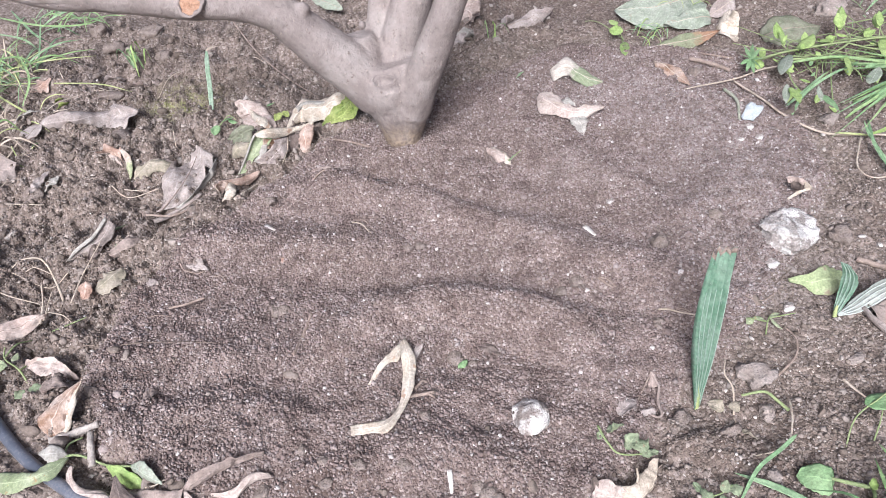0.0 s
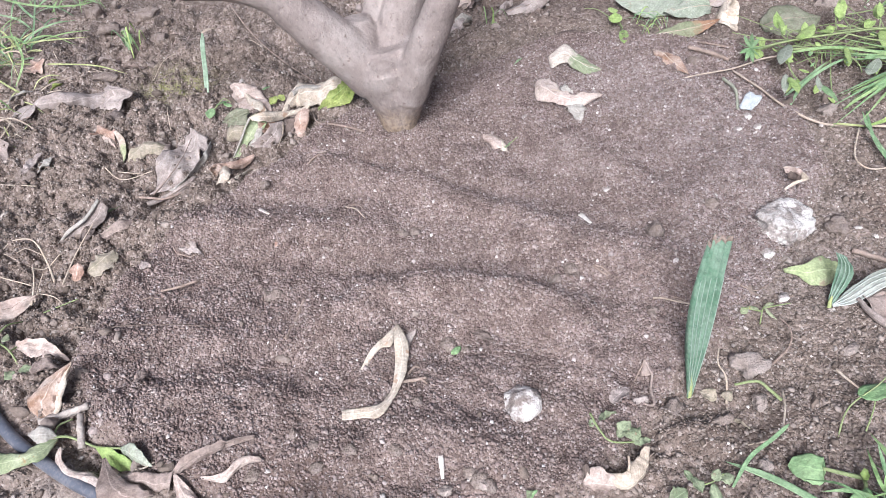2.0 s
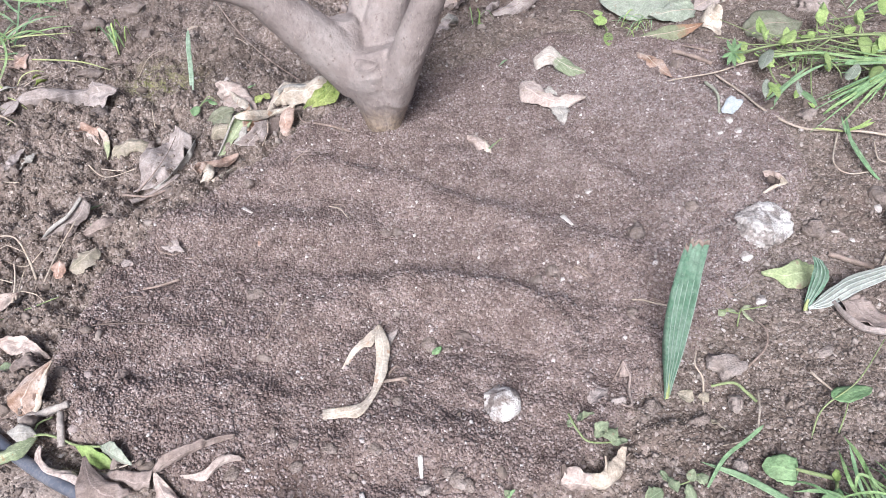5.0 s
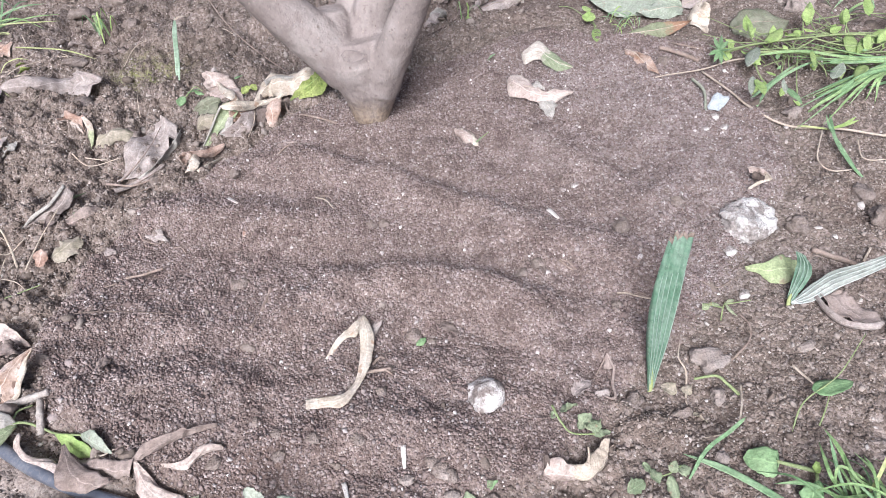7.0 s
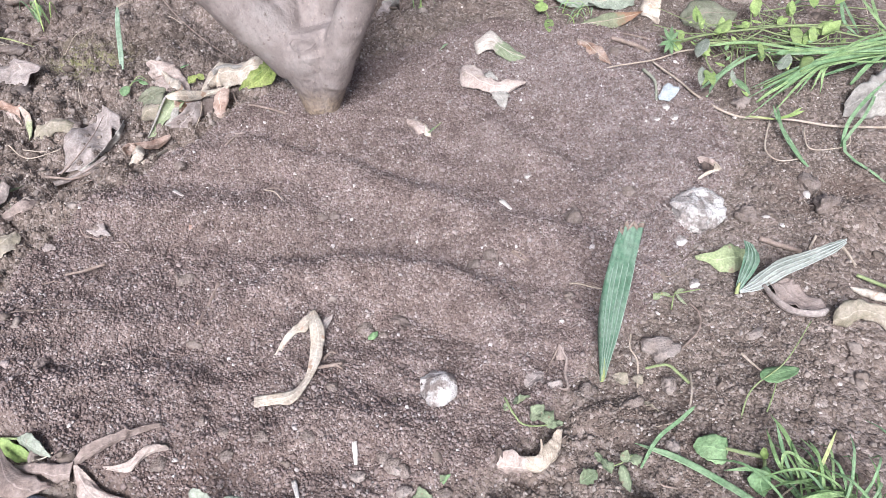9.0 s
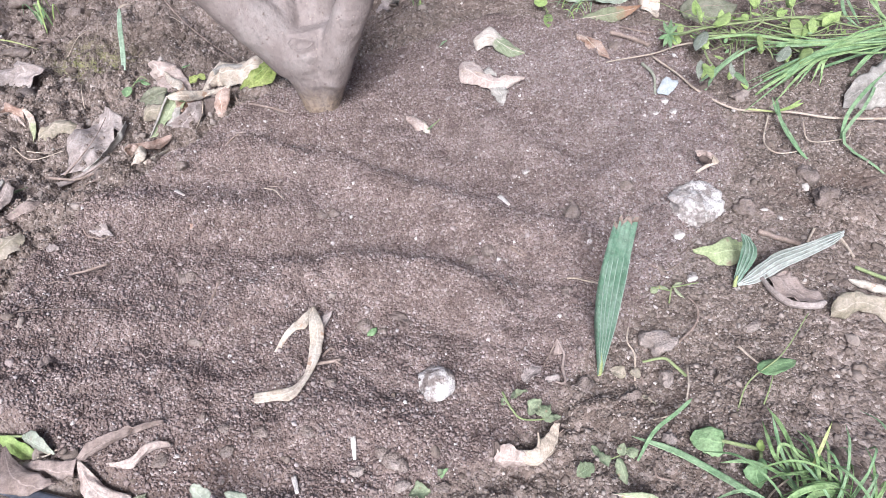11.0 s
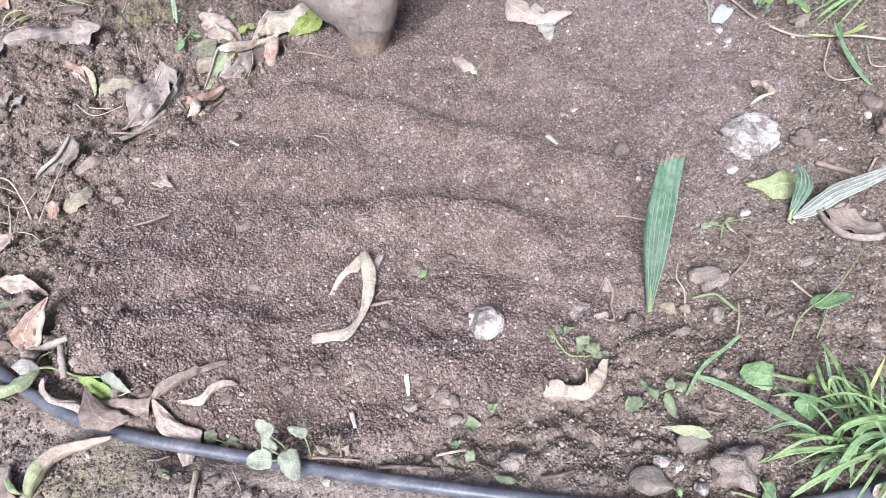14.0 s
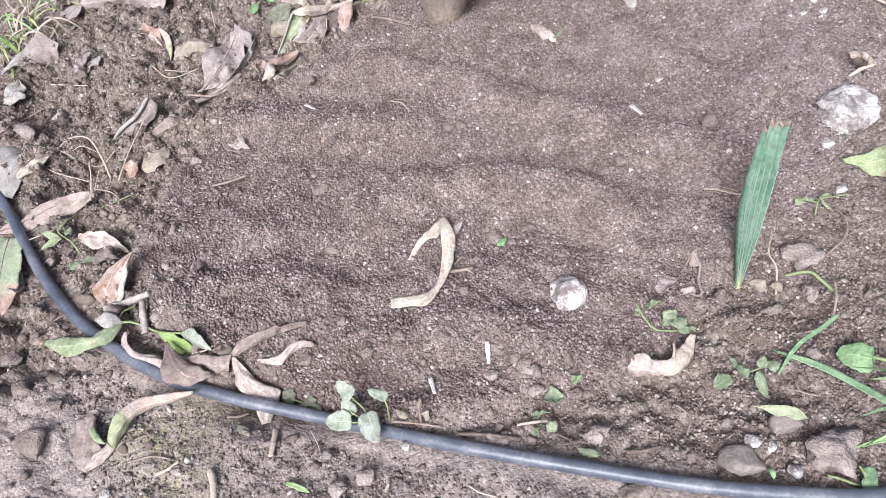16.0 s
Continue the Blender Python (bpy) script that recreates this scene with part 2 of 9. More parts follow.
GRIT = mat("pale_grit", crumbs([(0.0, (0.30, 0.255, 0.23)), (0.6, (0.40, 0.355, 0.325)), (1.0, (0.60, 0.56, 0.53))]))
CLOD = mat("earth_clod", lump((0.17, 0.133, 0.112), (0.32, 0.265, 0.235)))
CLOD_PALE = mat("pale_earth_clod", lump((0.24, 0.195, 0.17), (0.42, 0.36, 0.325), 45))
STONE = mat("grey_stone", lump((0.19, 0.16, 0.14), (0.33, 0.29, 0.26), 35, None, 0.002))
CHALK = mat("chalky_stone", lump((0.26, 0.22, 0.20), (0.50, 0.455, 0.425), 60, (0.46, (0.65, 0.615, 0.585)), 0.005))
FLINT = mat("half_white_stone", lump((0.22, 0.175, 0.155), (0.42, 0.37, 0.34), 45, (0.47, (0.62, 0.58, 0.55)), 0.004))
BARK = mat("smooth_bark", bark)
SCAR = mat("healed_cut", woody((0.30, 0.15, 0.09), (0.46, 0.31, 0.22)))
HOSE = mat("black_plastic", plastic)
TWIG = mat("grey_twig", woody((0.20, 0.15, 0.12), (0.38, 0.30, 0.255)))
DARKTWIG = mat("dark_twig", woody((0.10, 0.075, 0.062), (0.21, 0.165, 0.14)))
STRAW = mat("pale_straw", woody((0.38, 0.31, 0.24), (0.55, 0.47, 0.39)))
BONE = mat("bleached_chip", woody((0.62, 0.55, 0.49), (0.80, 0.75, 0.70)))
GREENSTEM = mat("green_stem", woody((0.20, 0.25, 0.11), (0.32, 0.37, 0.19)))
BROWN = mat("brown_dead_leaf", foliage((0.275, 0.212, 0.183), (0.40, 0.325, 0.29), vein=0.2, dust=0.35, rough=0.85))
GREY = mat("grey_dead_leaf", foliage((0.315, 0.262, 0.240), (0.47, 0.41, 0.38), vein=0.25, dust=0.35, rough=0.85))
# dark brown of rotting leaves, also painted as shade inside curled leaves
DARK = mat("rotting_leaf_and_hollow_shade", foliage((0.123, 0.094, 0.082), (0.221, 0.176, 0.156), vein=0.25, dust=0.4, rough=0.85))
PINK = mat("pinkish_dry_leaf", foliage((0.45, 0.35, 0.305), (0.60, 0.51, 0.455), vein=0.25, dust=0.2, rough=0.75))
CREAM = mat("cream_dry_leaf", foliage((0.51, 0.425, 0.335), (0.67, 0.60, 0.51), vein=0.25, dust=0.15, rough=0.75, spots=(48, 0.62, (0.44, 0.29, 0.20))))
CREAMGREEN = mat("cream_leaf_green_tip", foliage((0.499, 0.438, 0.382), (0.545, 0.500, 0.444), tip=(0.249, 0.291, 0.179), tip_from=0.55, vein=0.2, dust=0.12))
ORANGE = mat("rust_dry_leaf", foliage((0.338, 0.214, 0.161), (0.504, 0.392, 0.333), vein=0.12, dust=0.15))
RUST = mat("rust_and_cream_leaf", foliage((0.290, 0.172, 0.113), (0.526, 0.431, 0.372), vein=0.12, dust=0.2, spots=(60, 0.58, (0.162, 0.103, 0.080))))
OCHRE = mat("ochre_leaf", foliage((0.324, 0.289, 0.206), (0.420, 0.367, 0.296), vein=0.12, dust=0.3))
WILT = mat("wilted_green_leaf", foliage((0.27, 0.32, 0.18), (0.39, 0.42, 0.28), vein=0.35, spots=(120, 0.63, (0.340, 0.238, 0.119)), dust=0.1))
MOTTLED = mat("yellow_green_leaf", foliage((0.22, 0.28, 0.07), (0.34, 0.38, 0.14), vein=0.45, spots=(90, 0.60, (0.108, 0.153, 0.036))))
SILVER = mat("pale_green_leaf", foliage((0.292, 0.329, 0.249), (0.395, 0.416, 0.343), vein=0.45, dust=0.12, spots=(45, 0.66, (0.336, 0.255, 0.198))))
OLIVE = mat("olive_leaf", foliage((0.164, 0.180, 0.115), (0.262, 0.271, 0.197), vein=0.2, dust=0.35))
GREENPINK = mat("green_leaf_pink_tip", foliage((0.361, 0.410, 0.254), (0.443, 0.484, 0.328), tip=(0.590, 0.410, 0.328), tip_from=0.72, vein=0.35))
BROWNGREEN = mat("browning_leaf", foliage((0.180, 0.213, 0.123), (0.271, 0.279, 0.180), tip=(0.312, 0.180, 0.115), tip_from=0.6, vein=0.25, dust=0.2))
CURLED = mat("curled_leaf_green_end", foliage((0.459, 0.365, 0.300), (0.542, 0.453, 0.383), tip=(0.363, 0.387, 0.234), tip_from=0.62, vein=0.15))
HERB = mat("fresh_weed_leaf", foliage((0.175, 0.29, 0.135), (0.27, 0.385, 0.2), vein=0.06, rough=0.55))
CHICKWEED = mat("light_green_leaf", foliage((0.29, 0.40, 0.13), (0.40, 0.50, 0.20), vein=0.03, rough=0.5, clear=0.2))
GRASS = mat("grass_blade", foliage((0.20, 0.31, 0.125), (0.32, 0.43, 0.205), vein=0.0, rough=0.55))
YELLOWGRASS = mat("yellowing_grass", foliage((0.36, 0.40, 0.17), (0.50, 0.52, 0.27), vein=0.0, rough=0.6))
BLUEGRASS = mat("bluish_grass", foliage((0.18, 0.29, 0.15), (0.29, 0.40, 0.235), vein=0.0, rough=0.6))
PALEBLADE = mat("pale_grass_leaf", foliage((0.28, 0.39, 0.26), (0.40, 0.50, 0.37), vein=0.0, rough=0.55))
PLEAT = mat("pleated_palm_leaf", foliage((0.115, 0.215, 0.14), (0.25, 0.35, 0.265), vein=0.0, dust=0.0, rough=0.5, spots=(190, 0.64, (0.33, 0.40, 0.34)), glaze=0.5))
PLEATPALE = mat("dusty_palm_leaf", foliage((0.27, 0.30, 0.265), (0.41, 0.43, 0.395), vein=0.0, dust=0.25, rough=0.7))
FILM = mat("pale_blue_scrap", woody((0.34, 0.37, 0.385), (0.50, 0.53, 0.545)))
WEATHERED = mat("weathered_wood", woody((0.30, 0.255, 0.225), (0.47, 0.42, 0.38)))
LIGHTGREEN = mat("light_green_leaf_brown_patch", foliage((0.33, 0.39, 0.20), (0.43, 0.48, 0.28), vein=0.15, dust=0.1, spots=(32, 0.60, (0.33, 0.25, 0.18))))
PALELEAF = mat("bleached_leaf", foliage((0.345, 0.32, 0.285), (0.45, 0.425, 0.385), vein=0.12, dust=0.15))
DULL = mat("dull_green_leaf", foliage((0.19, 0.24, 0.14), (0.30, 0.35, 0.22), vein=0.2, dust=0.25, spots=(110, 0.62, (0.27, 0.21, 0.14))))


# ---- the ground ----
# ground shape begin
def along(x, y, points):
    """Distance from (x, y) to a line through the points."""
    best = np.full(np.broadcast(x, y).shape, 9.0)
    for (ax, ay), (bx, by) in zip(points, points[1:]):
        ux, uy = bx - ax, by - ay
        k = np.clip(((x - ax) * ux + (y - ay) * uy) / (ux * ux + uy * uy), 0, 1)
        best = np.minimum(best, np.hypot(x - ax - k * ux, y - ay - k * uy))
    return best


# raked ridges (positive) and furrows (negative) of the heap: height, half width, course
RIDGES = [
    (0.017, 0.040, [(-0.500, 0.990), (-0.345, 0.960), (-0.225, 0.932), (-0.112, 0.905)]),
    (-0.010, 0.036, [(-0.337, 1.054), (-0.242, 1.050), (-0.116, 1.018)]),
    (0.022, 0.040, [(-0.172, 1.105), (-0.023, 1.023), (0.129, 0.918), (0.266, 0.832), (0.375, 0.766)]),
    (-0.013, 0.035, [(-0.110, 1.162), (0.089, 1.021), (0.196, 0.984)]),
    (-0.011, 0.038, [(-0.270, 0.873), (-0.119, 0.844), (0.065, 0.837), (0.168, 0.787)]),
    (0.023, 0.038, [(-0.147, 0.712), (-0.080, 0.749), (0.016, 0.763), (0.126, 0.735), (0.204, 0.689)]),
    (-0.007, 0.034, [(-0.258, 0.781), (-0.155, 0.701), (-0.173, 0.619)]),
    (-0.012, 0.030, [(0.011, 0.653), (0.088, 0.689), (0.163, 0.639)]),
    (0.007, 0.034, [(-0.487, 0.711), (-0.380, 0.728), (-0.297, 0.693)]),
    (-0.005, 0.030, [(-0.387, 0.649), (-0.285, 0.670), (-0.206, 0.632)]),
    (0.006, 0.036, [(-0.426, 0.584), (-0.299, 0.611), (-0.185, 0.582)]),
    (-0.012, 0.045, [(0.112, 1.172), (0.208, 1.067)]),
    (0.011, 0.040, [(0.268, 1.113), (0.343, 1.015), (0.400, 0.928)]),
    (-0.009, 0.040, [(0.385, 1.155), (0.430, 1.039)]),
    (0.012, 0.035, [(0.175, 0.839), (0.224, 0.801)]),
    (0.010, 0.040, [(-0.311, 1.096), (-0.216, 1.120)]),
    (0.012, 0.050, [(0.475, 0.920), (0.577, 1.020)]),
    (-0.016, 0.040, [(0.782, 0.896), (0.853, 0.914)]),
    (0.012, 0.050, [(0.753, 0.922), (0.839, 0.847)]),
    (-0.012, 0.040, [(0.307, 0.576), (0.398, 0.532)]),
    (-0.016, 0.045, [(-0.277, 0.438), (-0.180, 0.425), (-0.081, 0.461)]),
    (0.0115, 0.024, [(-0.091, 0.578), (-0.068, 0.655)]),
    (0.006, 0.075, [(-0.052, 1.285), (-0.047, 1.280)]),
    (0.014, 0.040, [(-0.104, 0.480), (-0.017, 0.523), (0.082, 0.481)]),
]
HEAP = [(-0.067, 1.369), (0.337, 1.596), (0.719, 1.422), (0.702, 1.004), (0.467, 0.708), (0.314, 0.576), (0.194, 0.446), (0.003, 0.392), (-0.149, 0.392), (-0.321, 0.475), (-0.458, 0.557), (-0.522, 0.676), (-0.512, 0.863), (-0.407, 1.033), (-0.230, 1.280)]

HOSE_LINE = [(-1.142, 1.195), (-0.909, 0.947), (-0.778, 0.805), (-0.674, 0.670), (-0.580, 0.568), (-0.505, 0.510), (-0.423, 0.461), (-0.326, 0.423), (-0.176, 0.381), (-0.005, 0.336), (0.199, 0.291), (0.283, 0.277), (0.379, 0.267), (0.440, 0.269), (0.504, 0.275), (0.610, 0.294)]
TRODDEN = [(-0.562, 0.372), (-0.417, 0.351), (-0.250, 0.316), (-0.102, 0.283), (0.145, 0.262)]


def in_heap(x, y):
    """1 inside the heap of sifted compost, falling to 0 over 3 cm at its edge."""
    inside = np.zeros(np.broadcast(x, y).shape, bool)
    for (ax, ay), (bx, by) in zip(HEAP, HEAP[1:] + HEAP[:1]):
        cross = (ay > y) != (by > y)
        inside ^= cross & (x < (bx - ax) * (y - ay) / (by - ay + 1e-9) + ax)
    edge = along(x, y, HEAP + HEAP[:1])
    return np.clip(0.5 + np.where(inside, edge, -edge) / 0.035, 0, 1)


def ground_z(x, y):
    """Height of the smooth ground."""
    x, y = np.asarray(x, float), np.asarray(y, float)
    z = 0.055 * np.clip(x, -0.8, 0.8) * np.clip((y - 0.55) / 0.6, 0, 1)
    z = z - 0.016 * np.exp(-((x - 0.1) / 0.35) ** 2 - ((y - 0.45) / 0.14) ** 2)
    heap = in_heap(x, y)
    z = z + 0.020 * heap * heap * (3 - 2 * heap) - 0.012
    for height, width, course in RIDGES:
        z = z + 1.6 * height * np.exp(-(along(x, y, course) / width) ** 2)
    return z
# ground shape end


def scramble(ix, iy, seed):
    h = (ix.astype(np.int64) * 374761393 + iy.astype(np.int64) * 668265263 + seed * 974634777) & 0x7FFFFFFF
    h = ((h ^ (h >> 13)) * 1274126177) & 0x7FFFFFFF
    return ((h ^ (h >> 16)) & 0xFFFFF) / float(0xFFFFF)


def smooth_noise(x, y, size, seed):
    x, y = x / size, y / size
    ix, iy = np.floor(x), np.floor(y)
    fx, fy = x - ix, y - iy
    fx, fy = fx * fx * (3 - 2 * fx), fy * fy * (3 - 2 * fy)
    a, b = scramble(ix, iy, seed), scramble(ix + 1, iy, seed)
    c, d = scramble(ix, iy + 1, seed), scramble(ix + 1, iy + 1, seed)
    return 2 * ((a + (b - a) * fx) * (1 - fy) + (c + (d - c) * fx) * fy) - 1


def lumps(x, y, size, seed):
    """Rounded lumps, one to a cell, of many sizes: 0 to 1."""
    ix, iy = np.floor(x / size), np.floor(y / size)
    best = np.zeros(x.shape)
    for dx in (-1, 0, 1):
        for dy in (-1, 0, 1):
            cx, cy = ix + dx, iy + dy
            px, py = (cx + 0.1 + 0.8 * scramble(cx, cy, seed)) * size, (cy + 0.1 + 0.8 * scramble(cx, cy, seed + 1)) * size
            r = size * (0.25 + 0.5 * scramble(cx, cy, seed + 2))
            best = np.maximum(best, np.clip(1 - ((x - px) ** 2 + (y - py) ** 2) / (r * r), 0, 1) ** 0.6 * r / size)
    return best


def surface_z(x, y, far=0.0):
    """Height of the ground with its crumbs and clods. far: 1 where only broad forms are wanted."""
    heap = in_heap(x, y)
    near = 1 - far
    wob = 0.010 * smooth_noise(x, y, 0.03, 31)
    fine = 0.0034 * smooth_noise(x, y, 0.024, 1) + 0.0026 * smooth_noise(x, y, 0.012, 2)
    fine = fine + 0.0062 * smooth_noise(x, y, 0.07, 9) + 0.0042 * smooth_noise(x + 0.5 * y, y - 0.35 * x, 0.035, 12) + 0.0045 * lumps(x, y, 0.016, 60) * (smooth_noise(x, y, 0.12, 61) > 0.0)
    rough = 0.022 * smooth_noise(x, y, 0.085, 4) + 0.024 * lumps(x + wob, y - wob, 0.044, 10) + 0.016 * lumps(x - wob, y + wob, 0.022, 20)
    rough = rough + 0.009 * lumps(x + 0.4 * wob, y - 0.3 * wob, 0.013, 40)
    rough = (rough - 0.012) * (1 + 0.3 * np.clip((-0.35 - x) / 0.2, 0, 1))
    calm = np.maximum(0.8 * np.exp(-(along(x, y, TRODDEN) / 0.11) ** 4), np.exp(-(along(x, y, HOSE_LINE) / 0.028) ** 4))
    rough = rough * (1 - 0.85 * calm) * (1 - 0.7 * np.clip((x - 0.15) / 0.3, 0, 1))
    return ground_z(x, y) + near * (heap * fine + (1 - heap) * rough)


def axis(lo, hi, step, end_lo, end_hi):
    core = list(np.arange(lo, hi, step))
    s, p = step, core[-1]
    up = []
    while p < end_hi:
        s *= 1.045
        p += s
        up.append(p)
    s, p, down = step, core[0], []
    while p > end_lo:
        s *= 1.045
        p -= s
        down.append(p)
    return np.array(down[::-1] + core + up)


def raw_mesh(name, verts, faces, uv=None, smooth=True):
    """A mesh from arrays; all faces have the same number of corners."""
    verts, faces = np.asarray(verts, np.float32), np.asarray(faces, np.int32)
    me = bpy.data.meshes.new(name)
    n, k = faces.shape
    me.vertices.add(len(verts))
    me.vertices.foreach_set("co", verts.ravel())
    me.loops.add(n * k)
    me.loops.foreach_set("vertex_index", faces.ravel())
    me.polygons.add(n)
    me.polygons.foreach_set("loop_start", np.arange(0, n * k, k, dtype=np.int32))
    if uv is not None:
        layer = me.uv_layers.new(name="UVMap")
        layer.data.foreach_set("uv", np.asarray(uv, np.float32)[faces.ravel()].ravel())
    me.update(calc_edges=True)
    me.polygons.foreach_set("use_smooth", np.full(n, smooth))
    return me


gx, gy = axis(-0.80, 0.86, 0.0039, -40, 40), axis(0.20, 1.50, 0.0039, -40, 60)
X, Y = np.meshgrid(gx, gy)
FAR = np.clip((np.maximum(np.abs(X - 0.03) - 1.05, np.abs(Y - 0.9) - 0.95)) / 0.5, 0, 1)
Z = surface_z(X, Y, FAR)
ids = np.arange(X.size).reshape(X.shape)
quads = np.stack([ids[:-1, :-1], ids[:-1, 1:], ids[1:, 1:], ids[1:, :-1]], -1).reshape(-1, 4)
me = raw_mesh("ground", np.stack([X, Y, Z], -1).reshape(-1, 3), quads)
patches = {
    "compost": in_heap(X, Y),
    "moss": np.maximum(np.exp(-(along(X, Y, [(-0.620, 1.579), (-0.551, 1.568)]) / 0.06) ** 2), 0.8 * np.exp(-(along(X, Y, [(-0.423, 0.374), (-0.370, 0.391), (-0.374, 0.320)]) / 0.045) ** 2)),
    # damp earth, and the same dark brown over the hollow at (0.8, 0.9)
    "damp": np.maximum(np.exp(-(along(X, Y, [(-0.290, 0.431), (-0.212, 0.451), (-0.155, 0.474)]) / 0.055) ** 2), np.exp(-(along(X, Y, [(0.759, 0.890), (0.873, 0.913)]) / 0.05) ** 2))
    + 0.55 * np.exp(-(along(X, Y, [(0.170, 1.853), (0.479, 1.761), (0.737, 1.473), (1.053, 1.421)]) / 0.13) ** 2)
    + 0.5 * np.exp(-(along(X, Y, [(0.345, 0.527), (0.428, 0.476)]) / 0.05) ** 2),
    "trodden": np.exp(-(along(X, Y, TRODDEN) / 0.12) ** 4),
    "ash": np.maximum.reduce([np.exp(-(along(X, Y, c) / w) ** 2) for c, w in (
        ([(0.390, 1.044), (0.465, 0.952)], 0.06), ([(0.404, 1.347), (0.534, 1.216), (0.558, 1.022), (0.519, 0.828)], 0.115),
        ([(0.306, 1.037), (0.265, 1.095)], 0.04), ([(0.519, 0.856), (0.525, 0.750)], 0.05))]),
}
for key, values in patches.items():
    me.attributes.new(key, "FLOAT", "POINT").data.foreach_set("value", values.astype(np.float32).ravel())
me.materials.append(SOIL)
ground = tagged(new("ground", me), "brown garden soil with a raked heap of sifted compost", "ground", kind="structure")

# crumbs, grit and small clods that lie on it
OCTA = (np.array([(1, 0, 0), (-1, 0, 0), (0, 1, 0), (0, -1, 0), (0, 0, 1), (0, 0, -1)], float),
        np.array([(0, 2, 4), (2, 1, 4), (1, 3, 4), (3, 0, 4), (2, 0, 5), (1, 2, 5), (3, 1, 5), (0, 3, 5)]))


def ball(level):
    bm = bmesh.new()
    bmesh.ops.create_icosphere(bm, subdivisions=level, radius=1.0)
    v = np.array([p.co for p in bm.verts])
    f = np.array([[p.index for p in q.verts] for q in bm.faces])
    bm.free()
    return v, f


def chunk(level, seed, cuts=9):
    """A broken clod: a ball cut by random planes, then roughened."""
    v, f = ball(level)
    rng = np.random.default_rng(seed)
    for _ in range(cuts):
        n = rng.normal(size=3)
        n /= np.linalg.norm(n)
        v = v - n * np.maximum(0, v @ n - rng.uniform(0.45, 0.85))[:, None]
    return v * (1 + 0.07 * rng.normal(size=(len(v), 1))), f


def scatter(name, label, shapes, xy, sizes, material, seed, flat=0.7, jag=0.25, sink=0.25, smooth=False):
    rng = np.random.default_rng(seed)
    all_v, all_f, total = [], [], 0
    for s, (base_v, base_f) in enumerate(shapes):
        here, size = xy[s::len(shapes)], sizes[s::len(shapes)]
        n, m = len(here), len(base_v)
        turn = rng.normal(size=(n, 4))
        turn /= np.linalg.norm(turn, axis=1)[:, None]
        w, a, b, c = turn.T
        R = np.stack([1 - 2 * (b * b + c * c), 2 * (a * b - c * w), 2 * (a * c + b * w), 2 * (a * b + c * w), 1 - 2 * (a * a + c * c), 2 * (b * c - a * w),
                      2 * (a * c - b * w), 2 * (b * c + a * w), 1 - 2 * (a * a + b * b)], -1).reshape(n, 3, 3)
        v = base_v[None] * (1 + jag * rng.uniform(-1, 1, (n, m, 1))) * rng.uniform(0.55, 1.2, (n, 1, 3))
        v = np.einsum("nij,nmj->nmi", R, v) * size[:, None, None]
        v[:, :, 2] *= flat
        z = surface_z(here[:, 0], here[:, 1]) + size * flat * (1 - 2 * sink)
        v += np.concatenate([here, z[:, None]], 1)[:, None]
        all_v.append(v.reshape(-1, 3))
        all_f.append((base_f[None] + (total + np.arange(n) * m)[:, None, None]).reshape(-1, base_f.shape[1]))
        total += n * m
    me = raw_mesh(name, np.concatenate(all_v), np.concatenate(all_f), smooth=smooth)
    me.materials.append(material)
    return tagged(new(name, me), label, "soil", kind="stuff")


def strewn(n, seed, x0, x1, y0, y1, keep):
    rng = np.random.default_rng(seed)
    xy = rng.uniform((x0, y0), (x1, y1), (n, 2))
    return xy[rng.uniform(size=n) < keep(xy[:, 0], xy[:, 1])]


rng = np.random.default_rng(5)
CHIPS = [chunk(1, k, 5) for k in range(6)]
CLODS = [chunk(2, 20 + k, 6) for k in range(8)]
near_heap = lambda x, y: in_heap(x, y) * (1.0 - 0.25 * np.clip((y - 0.8) / 0.6, 0, 1))
spots = strewn(200000, 11, -0.62, 0.75, 0.28, 1.55, near_heap)
scatter("compost_crumbs", "fine brown and whitish compost crumbs on the heap", [OCTA], spots, np.clip(rng.lognormal(math.log(0.00215), 0.30, len(spots)), 0.0009, 0.0050), CRUMB, 12, jag=0.3, sink=0.20, flat=0.85, smooth=True)
spots = strewn(9000, 13, -0.62, 0.75, 0.28, 1.55, lambda x, y: in_heap(x, y) * (0.3 + 0.7 * (smooth_noise(x, y, 0.12, 61) > 0.0)))
scatter("compost_lumps", "small soft lumps of brown compost", CHIPS, spots, rng.lognormal(math.log(0.0029), 0.36, len(spots)), CRUMB, 14, sink=0.38, smooth=True)
ASHY = [(0.40, 1.35), (0.53, 1.22), (0.56, 1.02), (0.52, 0.83), (0.53, 0.74)]
spots = strewn(60000, 141, 0.2, 0.8, 0.65, 1.5, lambda x, y: (in_heap(x, y) > 0.1) * 0.75 * np.exp(-(along(x, y, ASHY) / 0.13) ** 2))
scatter("ashy_crumbs", "paler greyish crumbs on the side of the heap", [OCTA], spots, np.clip(rng.lognormal(math.log(0.0019), 0.34, len(spots)), 0.0008, 0.005), ASH, 142, jag=0.3, sink=0.25, flat=0.8, smooth=True)
hose_free = lambda x, y: along(x, y, HOSE_LINE) > 0.022
off_heap = lambda x, y: (1 - 0.95 * in_heap(x, y)) * hose_free(x, y)
trodden = lambda x, y: np.exp(-(along(x, y, TRODDEN) / 0.11) ** 4)
spots = strewn(26000, 15, -1.15, 1.15, 0.15, 2.1, lambda x, y: off_heap(x, y) * (1 - 0.5 * trodden(x, y)))
